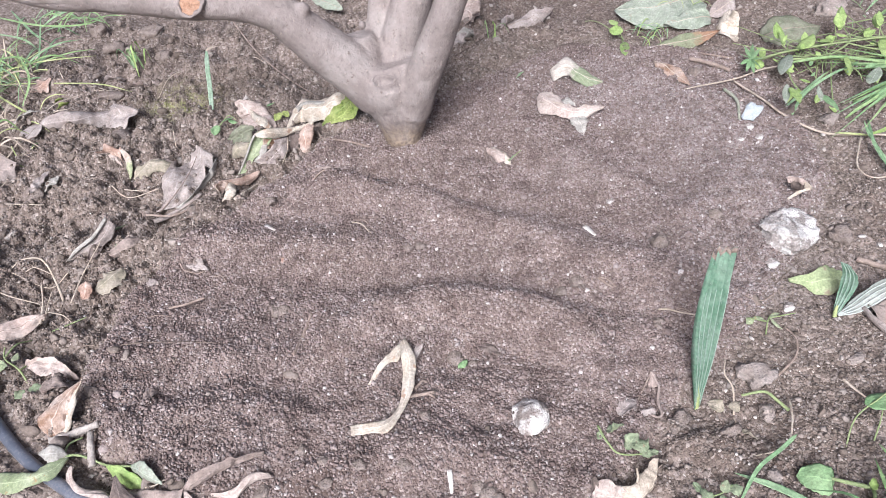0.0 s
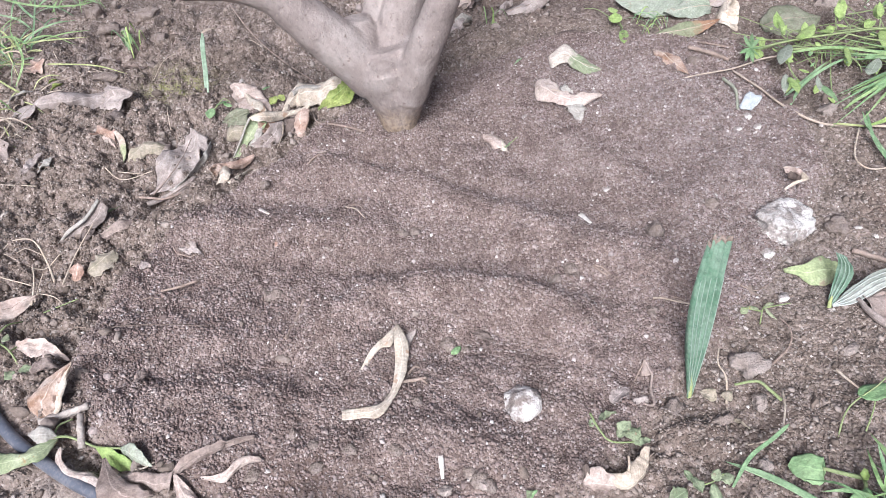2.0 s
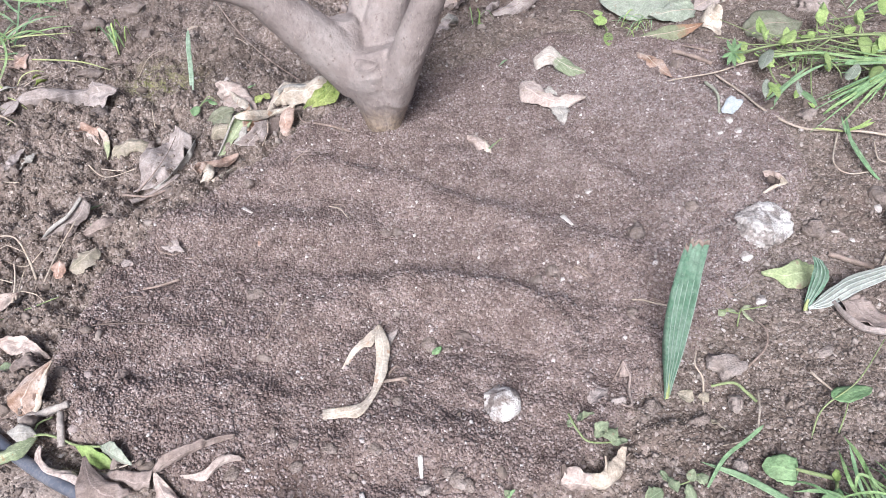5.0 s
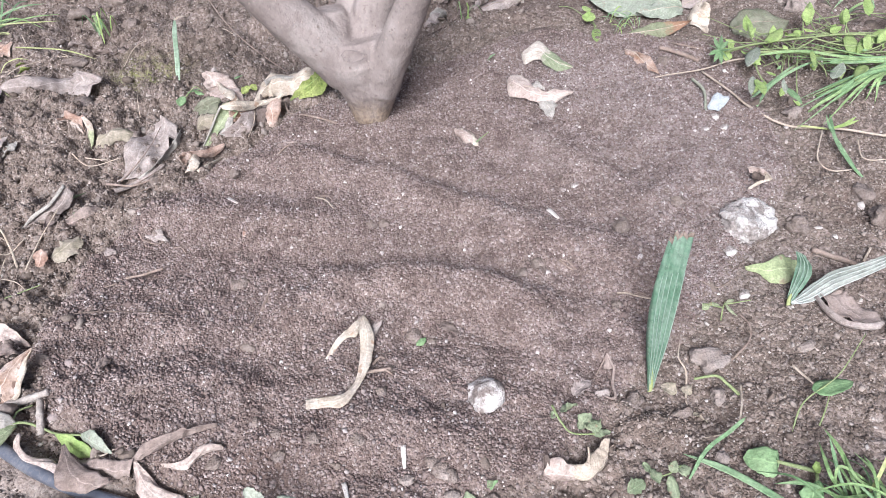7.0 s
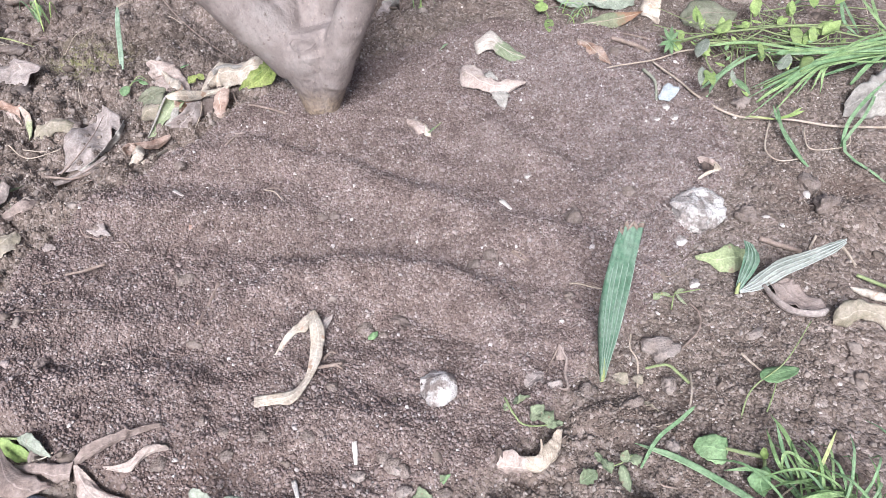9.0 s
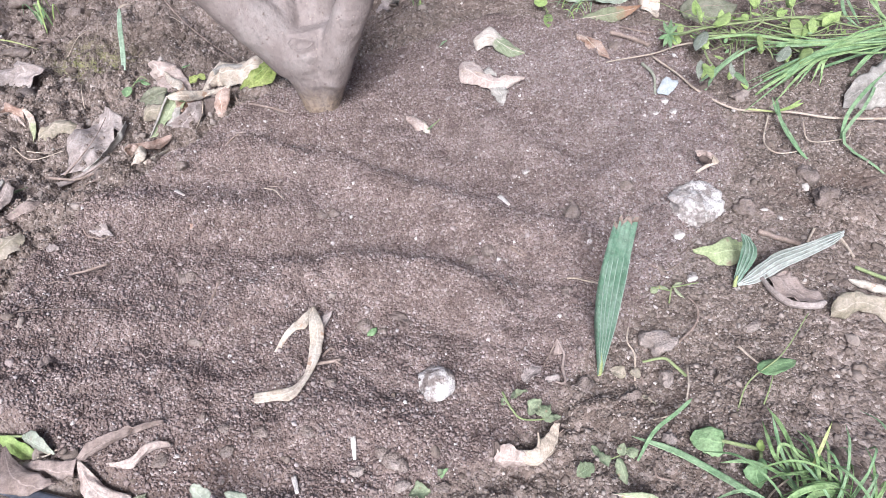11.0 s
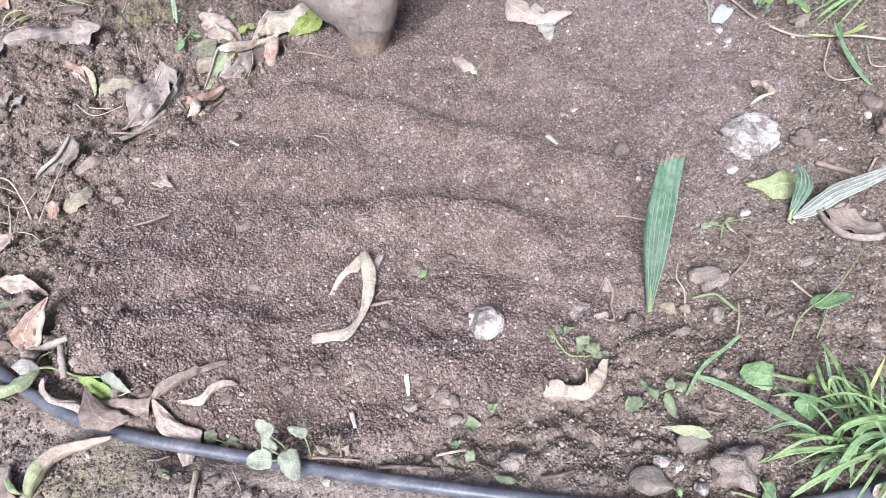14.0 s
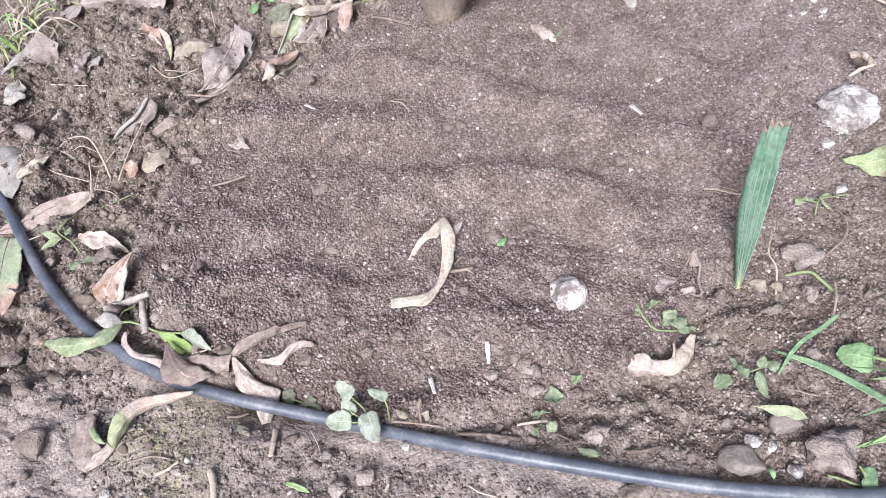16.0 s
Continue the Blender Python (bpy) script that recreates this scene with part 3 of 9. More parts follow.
scatter("earth_crumbs", "crumbled grey-brown earth", CHIPS, spots, np.clip(rng.lognormal(math.log(0.0026), 0.45, len(spots)), 0.001, 0.0085), EARTH, 16, sink=0.30, flat=0.8, jag=0.22, smooth=True)
fine_here = lambda x, y: (in_heap(x, y) < 0.6) * hose_free(x, y) * (1 - 0.5 * trodden(x, y)) * (np.abs(x - 0.02) < 0.30 + 0.62 * y)
spots = strewn(210000, 151, -1.0, 1.0, 0.24, 1.65, fine_here)
scatter("fine_earth", "fine crumbs of dry brown earth", [OCTA], spots, np.clip(rng.lognormal(math.log(0.0019), 0.36, len(spots)), 0.0008, 0.005), EARTH, 152, jag=0.3, sink=0.30, flat=0.8, smooth=True)
spots = strewn(4800, 17, -1.2, 1.2, 0.15, 2.1, lambda x, y: off_heap(x, y) * (1 - 0.9 * trodden(x, y)) * np.where(x > 0.1, 0.35, 1.0))
scatter("earth_clods", "small broken clods of dry grey-brown earth", CLODS, spots, np.clip(rng.lognormal(math.log(0.0058), 0.45, len(spots)), 0.003, 0.014), EARTH, 18, jag=0.22, sink=0.52, flat=0.85, smooth=True)
PALE = [(0.630, 1.202), (0.664, 1.009), (0.557, 0.811), (0.468, 0.642)]
spots = strewn(5000, 19, -0.5, 1.0, 0.2, 1.5, lambda x, y: hose_free(x, y) * (0.04 + 0.75 * np.exp(-(along(x, y, PALE) / 0.11) ** 2) + 0.25 * np.exp(-(along(x, y, [(-0.066, 0.411), (0.248, 0.323)]) / 0.10) ** 2)))
scatter("pale_grit", "pale grit and pebbles lying on the soil", CHIPS, spots, np.clip(rng.lognormal(math.log(0.0018), 0.46, len(spots)), 0.0008, 0.0065), GRIT, 20, smooth=True)


# ---- shapes ----
def vec(p):
    return np.array(p, float)


def unit(v):
    return v / max(np.linalg.norm(v), 1e-9)


def course(points, n):
    """n points of a smooth line through the given ones."""
    p = np.array(points, float)
    if len(p) == 2:
        return p[0] + (p[1] - p[0]) * np.linspace(0, 1, n)[:, None]
    p = np.vstack([2 * p[0] - p[1], p, 2 * p[-1] - p[-2]])
    out = []
    for s in np.linspace(0, len(p) - 3 - 1e-6, n):
        i, k = int(s), s - int(s)
        a, b, c, d = p[i:i + 4]
        out.append(0.5 * (2 * b + (c - a) * k + (2 * a - 5 * b + 4 * c - d) * k * k + (3 * b - a - 3 * c + d) * k ** 3))
    return np.array(out)


def place_of(ob):
    at = Vector((0, 0, 0))
    while ob:
        at += ob.location
        ob = ob.parent
    return np.array(at)


def thing(name, at, label, category, group=""):
    ob = new(name)
    ob.location = at
    ob.empty_display_size = 0.02
    return tagged(ob, label, category, group)


def part(name, mesh, material, parent, label=""):
    """Links a shape, given in world places as (verts, faces[, uv]), as one mesh under a thing or a part."""
    verts, faces, *uv = mesh
    me = raw_mesh(name, np.asarray(verts) - place_of(parent), faces, uv[0] if uv else None)
    me.materials.append(material)
    ob = new(name, me)
    ob.parent = parent
    return tagged(ob, label)


def shell(grid, uv, thick):
    """A closed sheet of the given thickness over a grid of points."""
    nu, nv = grid.shape[:2]
    du, dv = np.gradient(grid, axis=0), np.gradient(grid, axis=1)
    n = np.cross(du, dv)
    n /= np.maximum(np.linalg.norm(n, axis=2), 1e-9)[..., None]
    v = np.concatenate([(grid + n * thick / 2).reshape(-1, 3), (grid - n * thick / 2).reshape(-1, 3)])
    i = np.arange(nu * nv).reshape(nu, nv)
    top = np.stack([i[:-1, :-1], i[1:, :-1], i[1:, 1:], i[:-1, 1:]], -1).reshape(-1, 4)
    rim = np.concatenate([i[:, 0], i[-1, 1:], i[::-1, -1][1:], i[0, ::-1][1:]])
    m = nu * nv
    side = np.stack([rim[:-1], rim[1:], rim[1:] + m, rim[:-1] + m], -1)
    return v, np.concatenate([top, top[:, ::-1] + m, side[:, ::-1]]), np.concatenate([uv.reshape(-1, 2)] * 2)


def tube(points, radii, sides=8, n=None, wobble=0.0, seed=0):
    """A closed round rod along a smooth line; radii run from its start to its end."""
    c = course(points, n or 6 * len(points))
    r = np.interp(np.linspace(0, 1, len(c)), np.linspace(0, 1, len(radii)), radii)
    rng = np.random.default_rng(seed)
    t = np.gradient(c, axis=0)
    first = unit(t[0])
    a, rings = np.cross(first, (0, 0, 1.0) if abs(first[2]) < 0.9 else (1.0, 0, 0)), []
    for p, d, rad in zip(c, t, r):
        d = unit(d)
        a = unit(a - d * (a @ d))
        b = np.cross(d, a)
        ang = np.linspace(0, 2 * math.pi, sides, endpoint=False)
        k = rad * (1 + wobble * rng.uniform(-1, 1, sides))
        rings.append(p + a * (np.cos(ang) * k)[:, None] + b * (np.sin(ang) * k)[:, None])
    v = np.concatenate(rings + [c[:1], c[-1:]])
    i = np.arange(len(c) * sides).reshape(len(c), sides)
    j = np.roll(i, -1, axis=1)
    f = np.stack([i[:-1], j[:-1], j[1:], i[1:]], -1).reshape(-1, 4)
    e = len(c) * sides
    ends = [(j[0, k], i[0, k], e, e) for k in range(sides)] + [(i[-1, k], j[-1, k], e + 1, e + 1) for k in range(sides)]
    return v, f, ends


def rod(name, points, radii, material, parent, label="", sides=8, wobble=0.0, n=None):
    v, f, ends = tube(points, radii, sides, n, wobble)
    me = bpy.data.meshes.new(name)
    v = v - place_of(parent)
    me.from_pydata([tuple(p) for p in v], [], [tuple(int(k) for k in q) for q in f] + [tuple(int(k) for k in q[:3]) for q in ends])
    me.polygons.foreach_set("use_smooth", [True] * len(me.polygons))
    me.materials.append(material)
    ob = new(name, me)
    ob.parent = parent
    return tagged(ob, label)


def blade_mesh(base, tip, left, right, peak=0.45, blunt=0.8, curl=0.0, fold=0.0, twist=0.0, wave=0.12, roll=0.0, nick=0.03, seed=0, nu=32, nv=15, thick=0.0006, crumple=None, point=1.25, rest=True):
    """A leaf blade from its base to its tip that is widest from left to right. curl: radians each half bends up;
    fold: how steeply it is folded along the midrib; roll: how far the tip rolls up, in radians; twist: radians along it."""
    base, tip, left, right = map(vec, (base, tip, left, right))
    mid = (left + right) / 2
    axis_ = tip - base
    t0 = unit(axis_)
    k = min(0.75, max(0.25, (mid - base) @ t0 / np.linalg.norm(axis_)))
    ctrl = (mid - (1 - k) ** 2 * base - k * k * tip) / (2 * k * (1 - k))
    s0 = (right - left) / 2
    s0 = s0 - t0 * (s0 @ t0) * 0.8
    half = np.linalg.norm(s0)
    rng = np.random.default_rng(seed + 100)
    phase = rng.uniform(0, 6.28, 8)
    lop = rng.uniform(0.82, 1.12, 2)
    hem = rng.uniform(-1.0, 1.1, 2) * min(1.0, wave * 6)
    nick = 0.6 * nick + 0.06 * wave
    u = np.linspace(0, 1, nu)[:, None]
    v = np.linspace(-1, 1, nv)[None, :]
    spine = (1 - u) ** 2 * base + 2 * u * (1 - u) * ctrl + u * u * tip
    d = 2 * (1 - u) * (ctrl - base) + 2 * u * (tip - ctrl)
    d /= np.linalg.norm(d, axis=1)[:, None]
    side = unit(s0)
    side = side - d * (d @ side)[:, None]
    side /= np.linalg.norm(side, axis=1)[:, None]
    up = np.cross(d, side)
    flip = -1 if up[nu // 2, 2] < 0 else 1
    up *= flip
    ang = twist * (u - 0.5)
    side, up = side * np.cos(ang) + up * np.sin(ang), up * np.cos(ang) - side * np.sin(ang)
    pu = np.clip(u, 0.004, 0.996) ** (math.log(0.5) / math.log(peak))
    w = np.sin(math.pi * pu) ** np.where(pu > 0.5, blunt * point, blunt)
    w = half * w * (1 + nick * (np.sin(23 * u + phase[0] + 2 * np.sign(v)) + np.sin(41 * u + phase[1] * np.sign(v)) + 0.7 * np.sin(73 * u + phase[5] + np.sign(v))))
    a = abs(curl)
    if a > 0.02:
        sx, sz = np.sin(v * a) / a, (1 - np.cos(v * a)) / a * (1 if curl > 0 else -1)
        stretch = 1 / max(np.sin(min(a, 1.57)) / a, 0.3)
        sx, sz = sx * stretch, sz * stretch
    else:
        sx, sz = v, 0 * v
    sz = sz + fold * np.abs(v) + np.where(v > 0, hem[0], hem[1]) * np.abs(v) ** 3 * (0.4 + 0.6 * np.sin(4 * u + phase[6]))
    ragged = min(0.5, wave * 1.6)
    side_l = 1 - ragged * (0.5 + 0.5 * smooth_noise(u * 5 + seed, 0 * u, 1.0, seed + 5)) * (0.4 + 0.6 * (smooth_noise(u * 14, 0 * u, 1.0, seed + 6) > 0.1))
    side_r = 1 - ragged * (0.5 + 0.5 * smooth_noise(u * 5 - seed, 0 * u, 1.0, seed + 8)) * (0.4 + 0.6 * (smooth_noise(u * 14, 0 * u, 1.0, seed + 9) > 0.1))
    sx = sx * np.where(v > 0, lop[0] * side_r, lop[1] * side_l)
    ripple = 1.5 * wave * (np.sin(7 * u + phase[2] + 1.5 * v) * 0.6 + np.sin(17 * u + phase[3] - 2.2 * v) * 0.35 + 0.5 * np.sin(5 * u + phase[4]) * v) * (0.35 + 0.65 * v * v)
    grid = spine[:, None] + side[:, None] * (w * sx)[..., None] + up[:, None] * (w * sz + half * ripple * np.sin(math.pi * u) ** 0.5)[..., None]
    crumple = wave * 1.0 if crumple is None else crumple
    if crumple:
        a_, b_ = u * np.linalg.norm(axis_) + 0 * v, half * v + 0 * u
        rough = 1.0 * smooth_noise(a_ + seed, b_, half * 0.9, seed) + 0.6 * (0.45 - np.abs(smooth_noise(a_, b_ + seed, half * 0.65, seed + 1))) + 0.15 * (0.45 - np.abs(smooth_noise(a_ + b_, b_ - a_, half * 0.3, seed + 2)))
        grid = grid + up[:, None] * (half * crumple * rough)[..., None]
    if roll:
        start = 0.55
        lng = np.linalg.norm(axis_)
        s = np.clip(u - start, 0, 1) * lng
        r = (1 - start) * lng / roll
        back = (r * np.sin(s / r) - s)[:, None]
        rise = (r * (1 - np.cos(s / r)))[:, None]
        grid = grid + t0 * back + np.array((0, 0, 1.0)) * rise
    if rest:
        under = surface_z(grid[..., 0], grid[..., 1]) - grid[..., 2]
        grid = grid + np.array((0, 0, np.clip(np.percentile(under, 82) + 0.002, 0, 0.02)))
    uv = np.stack(np.broadcast_arrays(u, (v + 1) / 2), -1)
    return shell(grid, uv, thick), grid[:, nv // 2] + up * thick * 0.6


def leaf(name, label, base, tip, left, right, material, rib=STRAW, stalk=None, category="leaf", group="fallen leaves", **shape):
    """A fallen leaf: blade, midrib and, where it still has one, its stalk."""
    ob = thing(name, base, label, category, group)
    if group == "fallen leaves" and shape.get("wave", 0.12) >= 0.1 and shape.get("rest", True):
        turn = np.random.default_rng(shape.get("seed", 0) + 7)
        shape["twist"] = shape.get("twist", 0.0) + turn.uniform(-0.7, 0.7)
        shape["curl"] = shape.get("curl", 0.0) * 1.45 + turn.uniform(-0.25, 0.25)
        shape["wave"] = shape.get("wave", 0.12) * 1.25
    mesh, line = blade_mesh(base, tip, left, right, **shape)
    part("blade", mesh, material, ob)
    size = np.linalg.norm(vec(tip) - vec(base))
    if rib:
        rod("midrib", line[:-1], [size * 0.007 + 0.0003, 0.0003], rib, ob, sides=6, n=14)
    if stalk:
        rod("stalk", [base, *stalk], [size * 0.012 + 0.0003, size * 0.010 + 0.0003], rib or TWIG, ob, sides=6)
    return ob


def sheet(name, parent, edge_a, edge_b, material, bulge=0.25, label="", seed=0, crumple=0.08, nu=26, nv=11):
    """A bent piece of leaf between two edges; bulge: how far it arches between them, by its own width."""
    a, b = course(edge_a, nu), course(edge_b, nu)
    u = np.linspace(0, 1, nu)[:, None]
    tear_a, tear_b = (0.5 * smooth_noise(u * 6, 0 * u, 1.0, seed + k) + 0.6 * smooth_noise(u * 15, 0 * u, 1.0, seed + k + 1) for k in (40, 50))
    a, b = a + (b - a) * 0.09 * tear_a, b - (b - a) * 0.09 * tear_b
    v = np.linspace(0, 1, nv)[None, :, None]
    grid = a[:, None] * (1 - v) + b[:, None] * v
    across = b - a
    width = np.linalg.norm(across, axis=1)
    n = np.cross(np.gradient((a + b) / 2, axis=0), across)
    n /= np.maximum(np.linalg.norm(n, axis=1), 1e-9)[:, None]
    n *= np.where(n[:, 2:3] < 0, -1, 1)
    u = np.linspace(0, 1, nu)[:, None]
    w = np.median(width)
    q = v[..., 0]
    dent = smooth_noise(u * 4 + seed, q * 2.2, 1.0, seed) + 1.3 * (0.4 - np.abs(smooth_noise(u * 6 + q, q * 3 + seed, 1.0, seed + 1)))
    dent = dent + 0.6 * (0.4 - np.abs(smooth_noise(u * 11 - 2 * q, q * 6 + seed, 1.0, seed + 2))) + 1.4 * np.abs(2 * q - 1) ** 4 * smooth_noise(u * 5, q, 0.6, seed + 3)
    lift = width[:, None] * bulge * np.sin(math.pi * q) + w * 1.25 * crumple * dent * np.minimum(1, width / w)[:, None]
    grid = grid + n[:, None] * lift[..., None]
    return part(name, shell(grid, np.stack(np.broadcast_arrays(u, v[..., 0]), -1), 0.0007), material, parent, label)


def sprout_leaf(parent, name, base, tip, width, material, tilt=0.0, **shape):
    """A small leaf of a living plant, as a part of it; tilt turns it about its own length."""
    base, tip = vec(base), vec(tip)
    t = unit(tip - base)
    s = np.cross(t, (0, 0, 1.0))
    s = unit(s if np.linalg.norm(s) > 0.05 else vec((1, 0, 0)))
    n = np.cross(s, t)
    s = s * math.cos(tilt) + n * math.sin(tilt)
    mid = base + (tip - base) * shape.get("peak", 0.5)
    mesh, line = blade_mesh(base, tip, mid - s * width / 2, mid + s * width / 2, nu=12, nv=7, thick=0.0004, **shape)
    return part(name, mesh, material, parent)


def grass_mesh(points, width, fold=0.35, n=14, thick=0.0004, lean=0.0, taper=0.75):
    c = course(points, n)
    d = np.gradient(c, axis=0)
    d /= np.linalg.norm(d, axis=1)[:, None]
    s = np.cross(d, (0.02, -0.3, 1.0))
    s /= np.maximum(np.linalg.norm(s, axis=1), 1e-6)[:, None]
    for i in range(1, n):
        if s[i] @ s[i - 1] < 0:
            s[i] *= -1
    nrm = np.cross(s, d)
    s, nrm = s * math.cos(lean) + nrm * math.sin(lean), nrm * math.cos(lean) - s * math.sin(lean)
    u = np.linspace(0, 1, n)
    w = width / 2 * (0.55 + 0.45 * np.minimum(1, u * 5)) * np.clip((1 - u) / (1 - taper + 1e-6), 0.04, 1) ** 0.8
    v = np.linspace(-1, 1, 5)
    grid = c[:, None] + s[:, None] * (w[:, None] * v)[..., None] + nrm[:, None] * (w[:, None] * fold * np.abs(v))[..., None]
    uv = np.stack(np.broadcast_arrays(u[:, None], (v[None] + 1) / 2), -1)
    return shell(grid, uv, thick)


def grass_blade(parent, points, width, material, name="blade", **kw):
    return part(name, grass_mesh(points, width, **kw), material, parent)


def on_soil(points, lift):
    """The points, raised to the soil where they would lie under it."""
    p = np.array(points, float)
    p[:, 2] = np.maximum(p[:, 2], surface_z(p[:, 0], p[:, 1]) + lift)
    return p


def stone(name, label, at, size, material, seed, category="stone", rough=0.16, group="", level=3, turn=0.0, angular=0.0):
    """A stone or clod, an irregular rounded lump of size (x, y, z) half sunk into the soil."""
    v, f = ball(level)
    cut = np.random.default_rng(seed)
    for _ in range(10 if angular else 5):
        n = unit(cut.normal(size=3))
        v = v - n * np.maximum(0, v @ n - cut.uniform(0.5, 0.9))[:, None] * 0.9
    off = Vector((seed * 7.3, seed * 3.1, seed * 1.7))
    rough *= 0.9
    out = []
    for p in v:
        q = Vector(p)
        k = 1 + rough * 1.6 * noise.noise(q * 1.1 + off) + rough * noise.noise(q * 2.7 + off) + rough * 0.6 * noise.noise(q * 6.0 + off) + rough * 0.3 * noise.noise(q * 13.0 + off)
        if angular:
            k -= angular * (noise.voronoi(q * 1.4 + off)[0][0] - 0.3)
        out.append(p * k)
    v = np.array(out) * np.array(size) / 2
    c, s = math.cos(turn), math.sin(turn)
    v = np.stack([v[:, 0] * c - v[:, 1] * s, v[:, 0] * s + v[:, 1] * c, v[:, 2]], 1)
    me = raw_mesh(name, v, f)
    me.materials.append(material)
    ob = new(name, me)
    ob.location = on_soil([at], -0.25 * size[2])[0] + (0, 0, size[2] * 0.18)
    return tagged(ob, label, category, group)


def stick(name, label, points, r0, r1, material, category="twig", wobble=0.12, sides=8, group="", twigs=()):
    points = on_soil(points, 0.6 * r0)
    ob = thing(name, points[0], label, category, group)
    rod("stem", points, [r0, r1], material, ob, sides=sides, wobble=wobble)
    for line in twigs:
        rod("side_twig", line, [r1 * 0.9, r1 * 0.6], material, ob, sides=6, wobble=wobble)
    return ob


# ---- the tree ----
tree_ = thing("fruit_tree", (-0.0501, 1.2500, -0.0037), "young fruit tree with smooth grey-brown bark, forked close above the soil", "tree")
FORK = [
    ([(-0.0580, 1.2500, -0.1101), (-0.0498, 1.2500, -0.0244), (-0.0482, 1.2500, 0.0165), (-0.0473, 1.2540, 0.0600), (-0.0512, 1.2580, 0.0999), (-0.0550, 1.2620, 0.1374), (-0.0607, 1.2680, 0.1763)], [0.018, 0.024, 0.038, 0.054, 0.066, 0.076, 0.060]),
    ([(-0.1000, 1.2800, 0.1400), (-0.1120, 1.2850, 0.1950), (-0.1130, 1.2880, 0.2210)], [0.050, 0.040, 0.027]),
    ([(-0.0807, 1.2550, 0.1128), (-0.1408, 1.2500, 0.1816), (-0.1959, 1.2450, 0.2406), (-0.2457, 1.2400, 0.2961), (-0.3077, 1.2300, 0.3238), (-0.3908, 1.2200, 0.3355), (-0.5063, 1.2100, 0.3597), (-0.6446, 1.2000, 0.3862)], [0.052, 0.047, 0.041, 0.036, 0.033, 0.031, 0.029, 0.026]),
    ([(-0.0787, 1.2900, 0.1366), (-0.0801, 1.3200, 0.2050), (-0.0693, 1.3400, 0.2632), (-0.0488, 1.3700, 0.3358)], [0.036, 0.023, 0.021, 0.020]),
    ([(-0.0582, 1.2800, 0.1402), (-0.0375, 1.3000, 0.1936), (-0.0069, 1.3200, 0.2666), (0.0235, 1.3400, 0.3511)], [0.044, 0.040, 0.038, 0.035]),
    ([(-0.0420, 1.2420, 0.0150), (-0.0255, 1.2280, 0.0925), (0.0096, 1.2050, 0.1854), (0.0375, 1.1950, 0.2537), (0.0615, 1.1900, 0.3152), (0.0950, 1.1800, 0.4011)], [0.022, 0.040, 0.033, 0.030, 0.028, 0.026]),
]
verts, faces = [], []
for k, (line, radii) in enumerate(FORK):
    v, f, ends = tube(line, radii, 20, 36, 0.03, k)
    faces += [tuple(int(i) + len(verts) for i in q) for q in f] + [tuple(int(i) + len(verts) for i in q[:3]) for q in ends]
    verts += [tuple(p) for p in v - place_of(tree_)]
ball_v, ball_f = ball(2)
KNOBS = [((-0.1263, 1.2700, 0.2011), 0.026), ((-0.1058, 1.2650, 0.1772), 0.036), ((-0.1463, 1.2620, 0.1906), 0.030), ((-0.0648, 1.2050, 0.1688), 0.009), ((-0.1982, 1.2350, 0.3007), 0.014), ((-0.1019, 1.2700, 0.2477), 0.009), ((-0.3847, 1.2100, 0.3323), 0.026)]
for at, r in KNOBS:
    faces += [tuple(int(i) + len(verts) for i in q) for q in ball_f]
    verts += [tuple(p) for p in ball_v * r + vec(at) - place_of(tree_)]
me = bpy.data.meshes.new("trunk")
me.from_pydata(verts, [], faces)
me.materials.append(BARK)
trunk = new("trunk", me)
trunk.parent = tree_
remesh = trunk.modifiers.new("blend", "REMESH")
remesh.mode, remesh.voxel_size, remesh.use_smooth_shade = "VOXEL", 0.0036, True
ease = trunk.modifiers.new("ease", "SMOOTH")
ease.factor, ease.iterations = 0.6, 7
lumpy = bpy.data.textures.new("bark_lumps", "CLOUDS")
lumpy.noise_scale, lumpy.noise_depth = 0.035, 3
uneven = trunk.modifiers.new("uneven", "DISPLACE")
uneven.texture, uneven.strength, uneven.mid_level, uneven.texture_coords = lumpy, 0.004, 0.5, "LOCAL"
# the limbs go on above and beside the view
for (line, radii), far in zip(FORK[2:], ((-0.55, -0.06, 0.25), (-0.05, 0.25, 0.75), (0.12, 0.10, 0.85), (0.22, -0.02, 0.75))):
    a, b = vec(line[-2]), vec(line[-1])
    rod("limb", [a, b, b + vec(far) * 0.5 + (0.02, 0, 0.03), b + vec(far)], [radii[-2] * 0.97, radii[-1] * 0.95, 0.018, 0.010], BARK, tree_, sides=14)


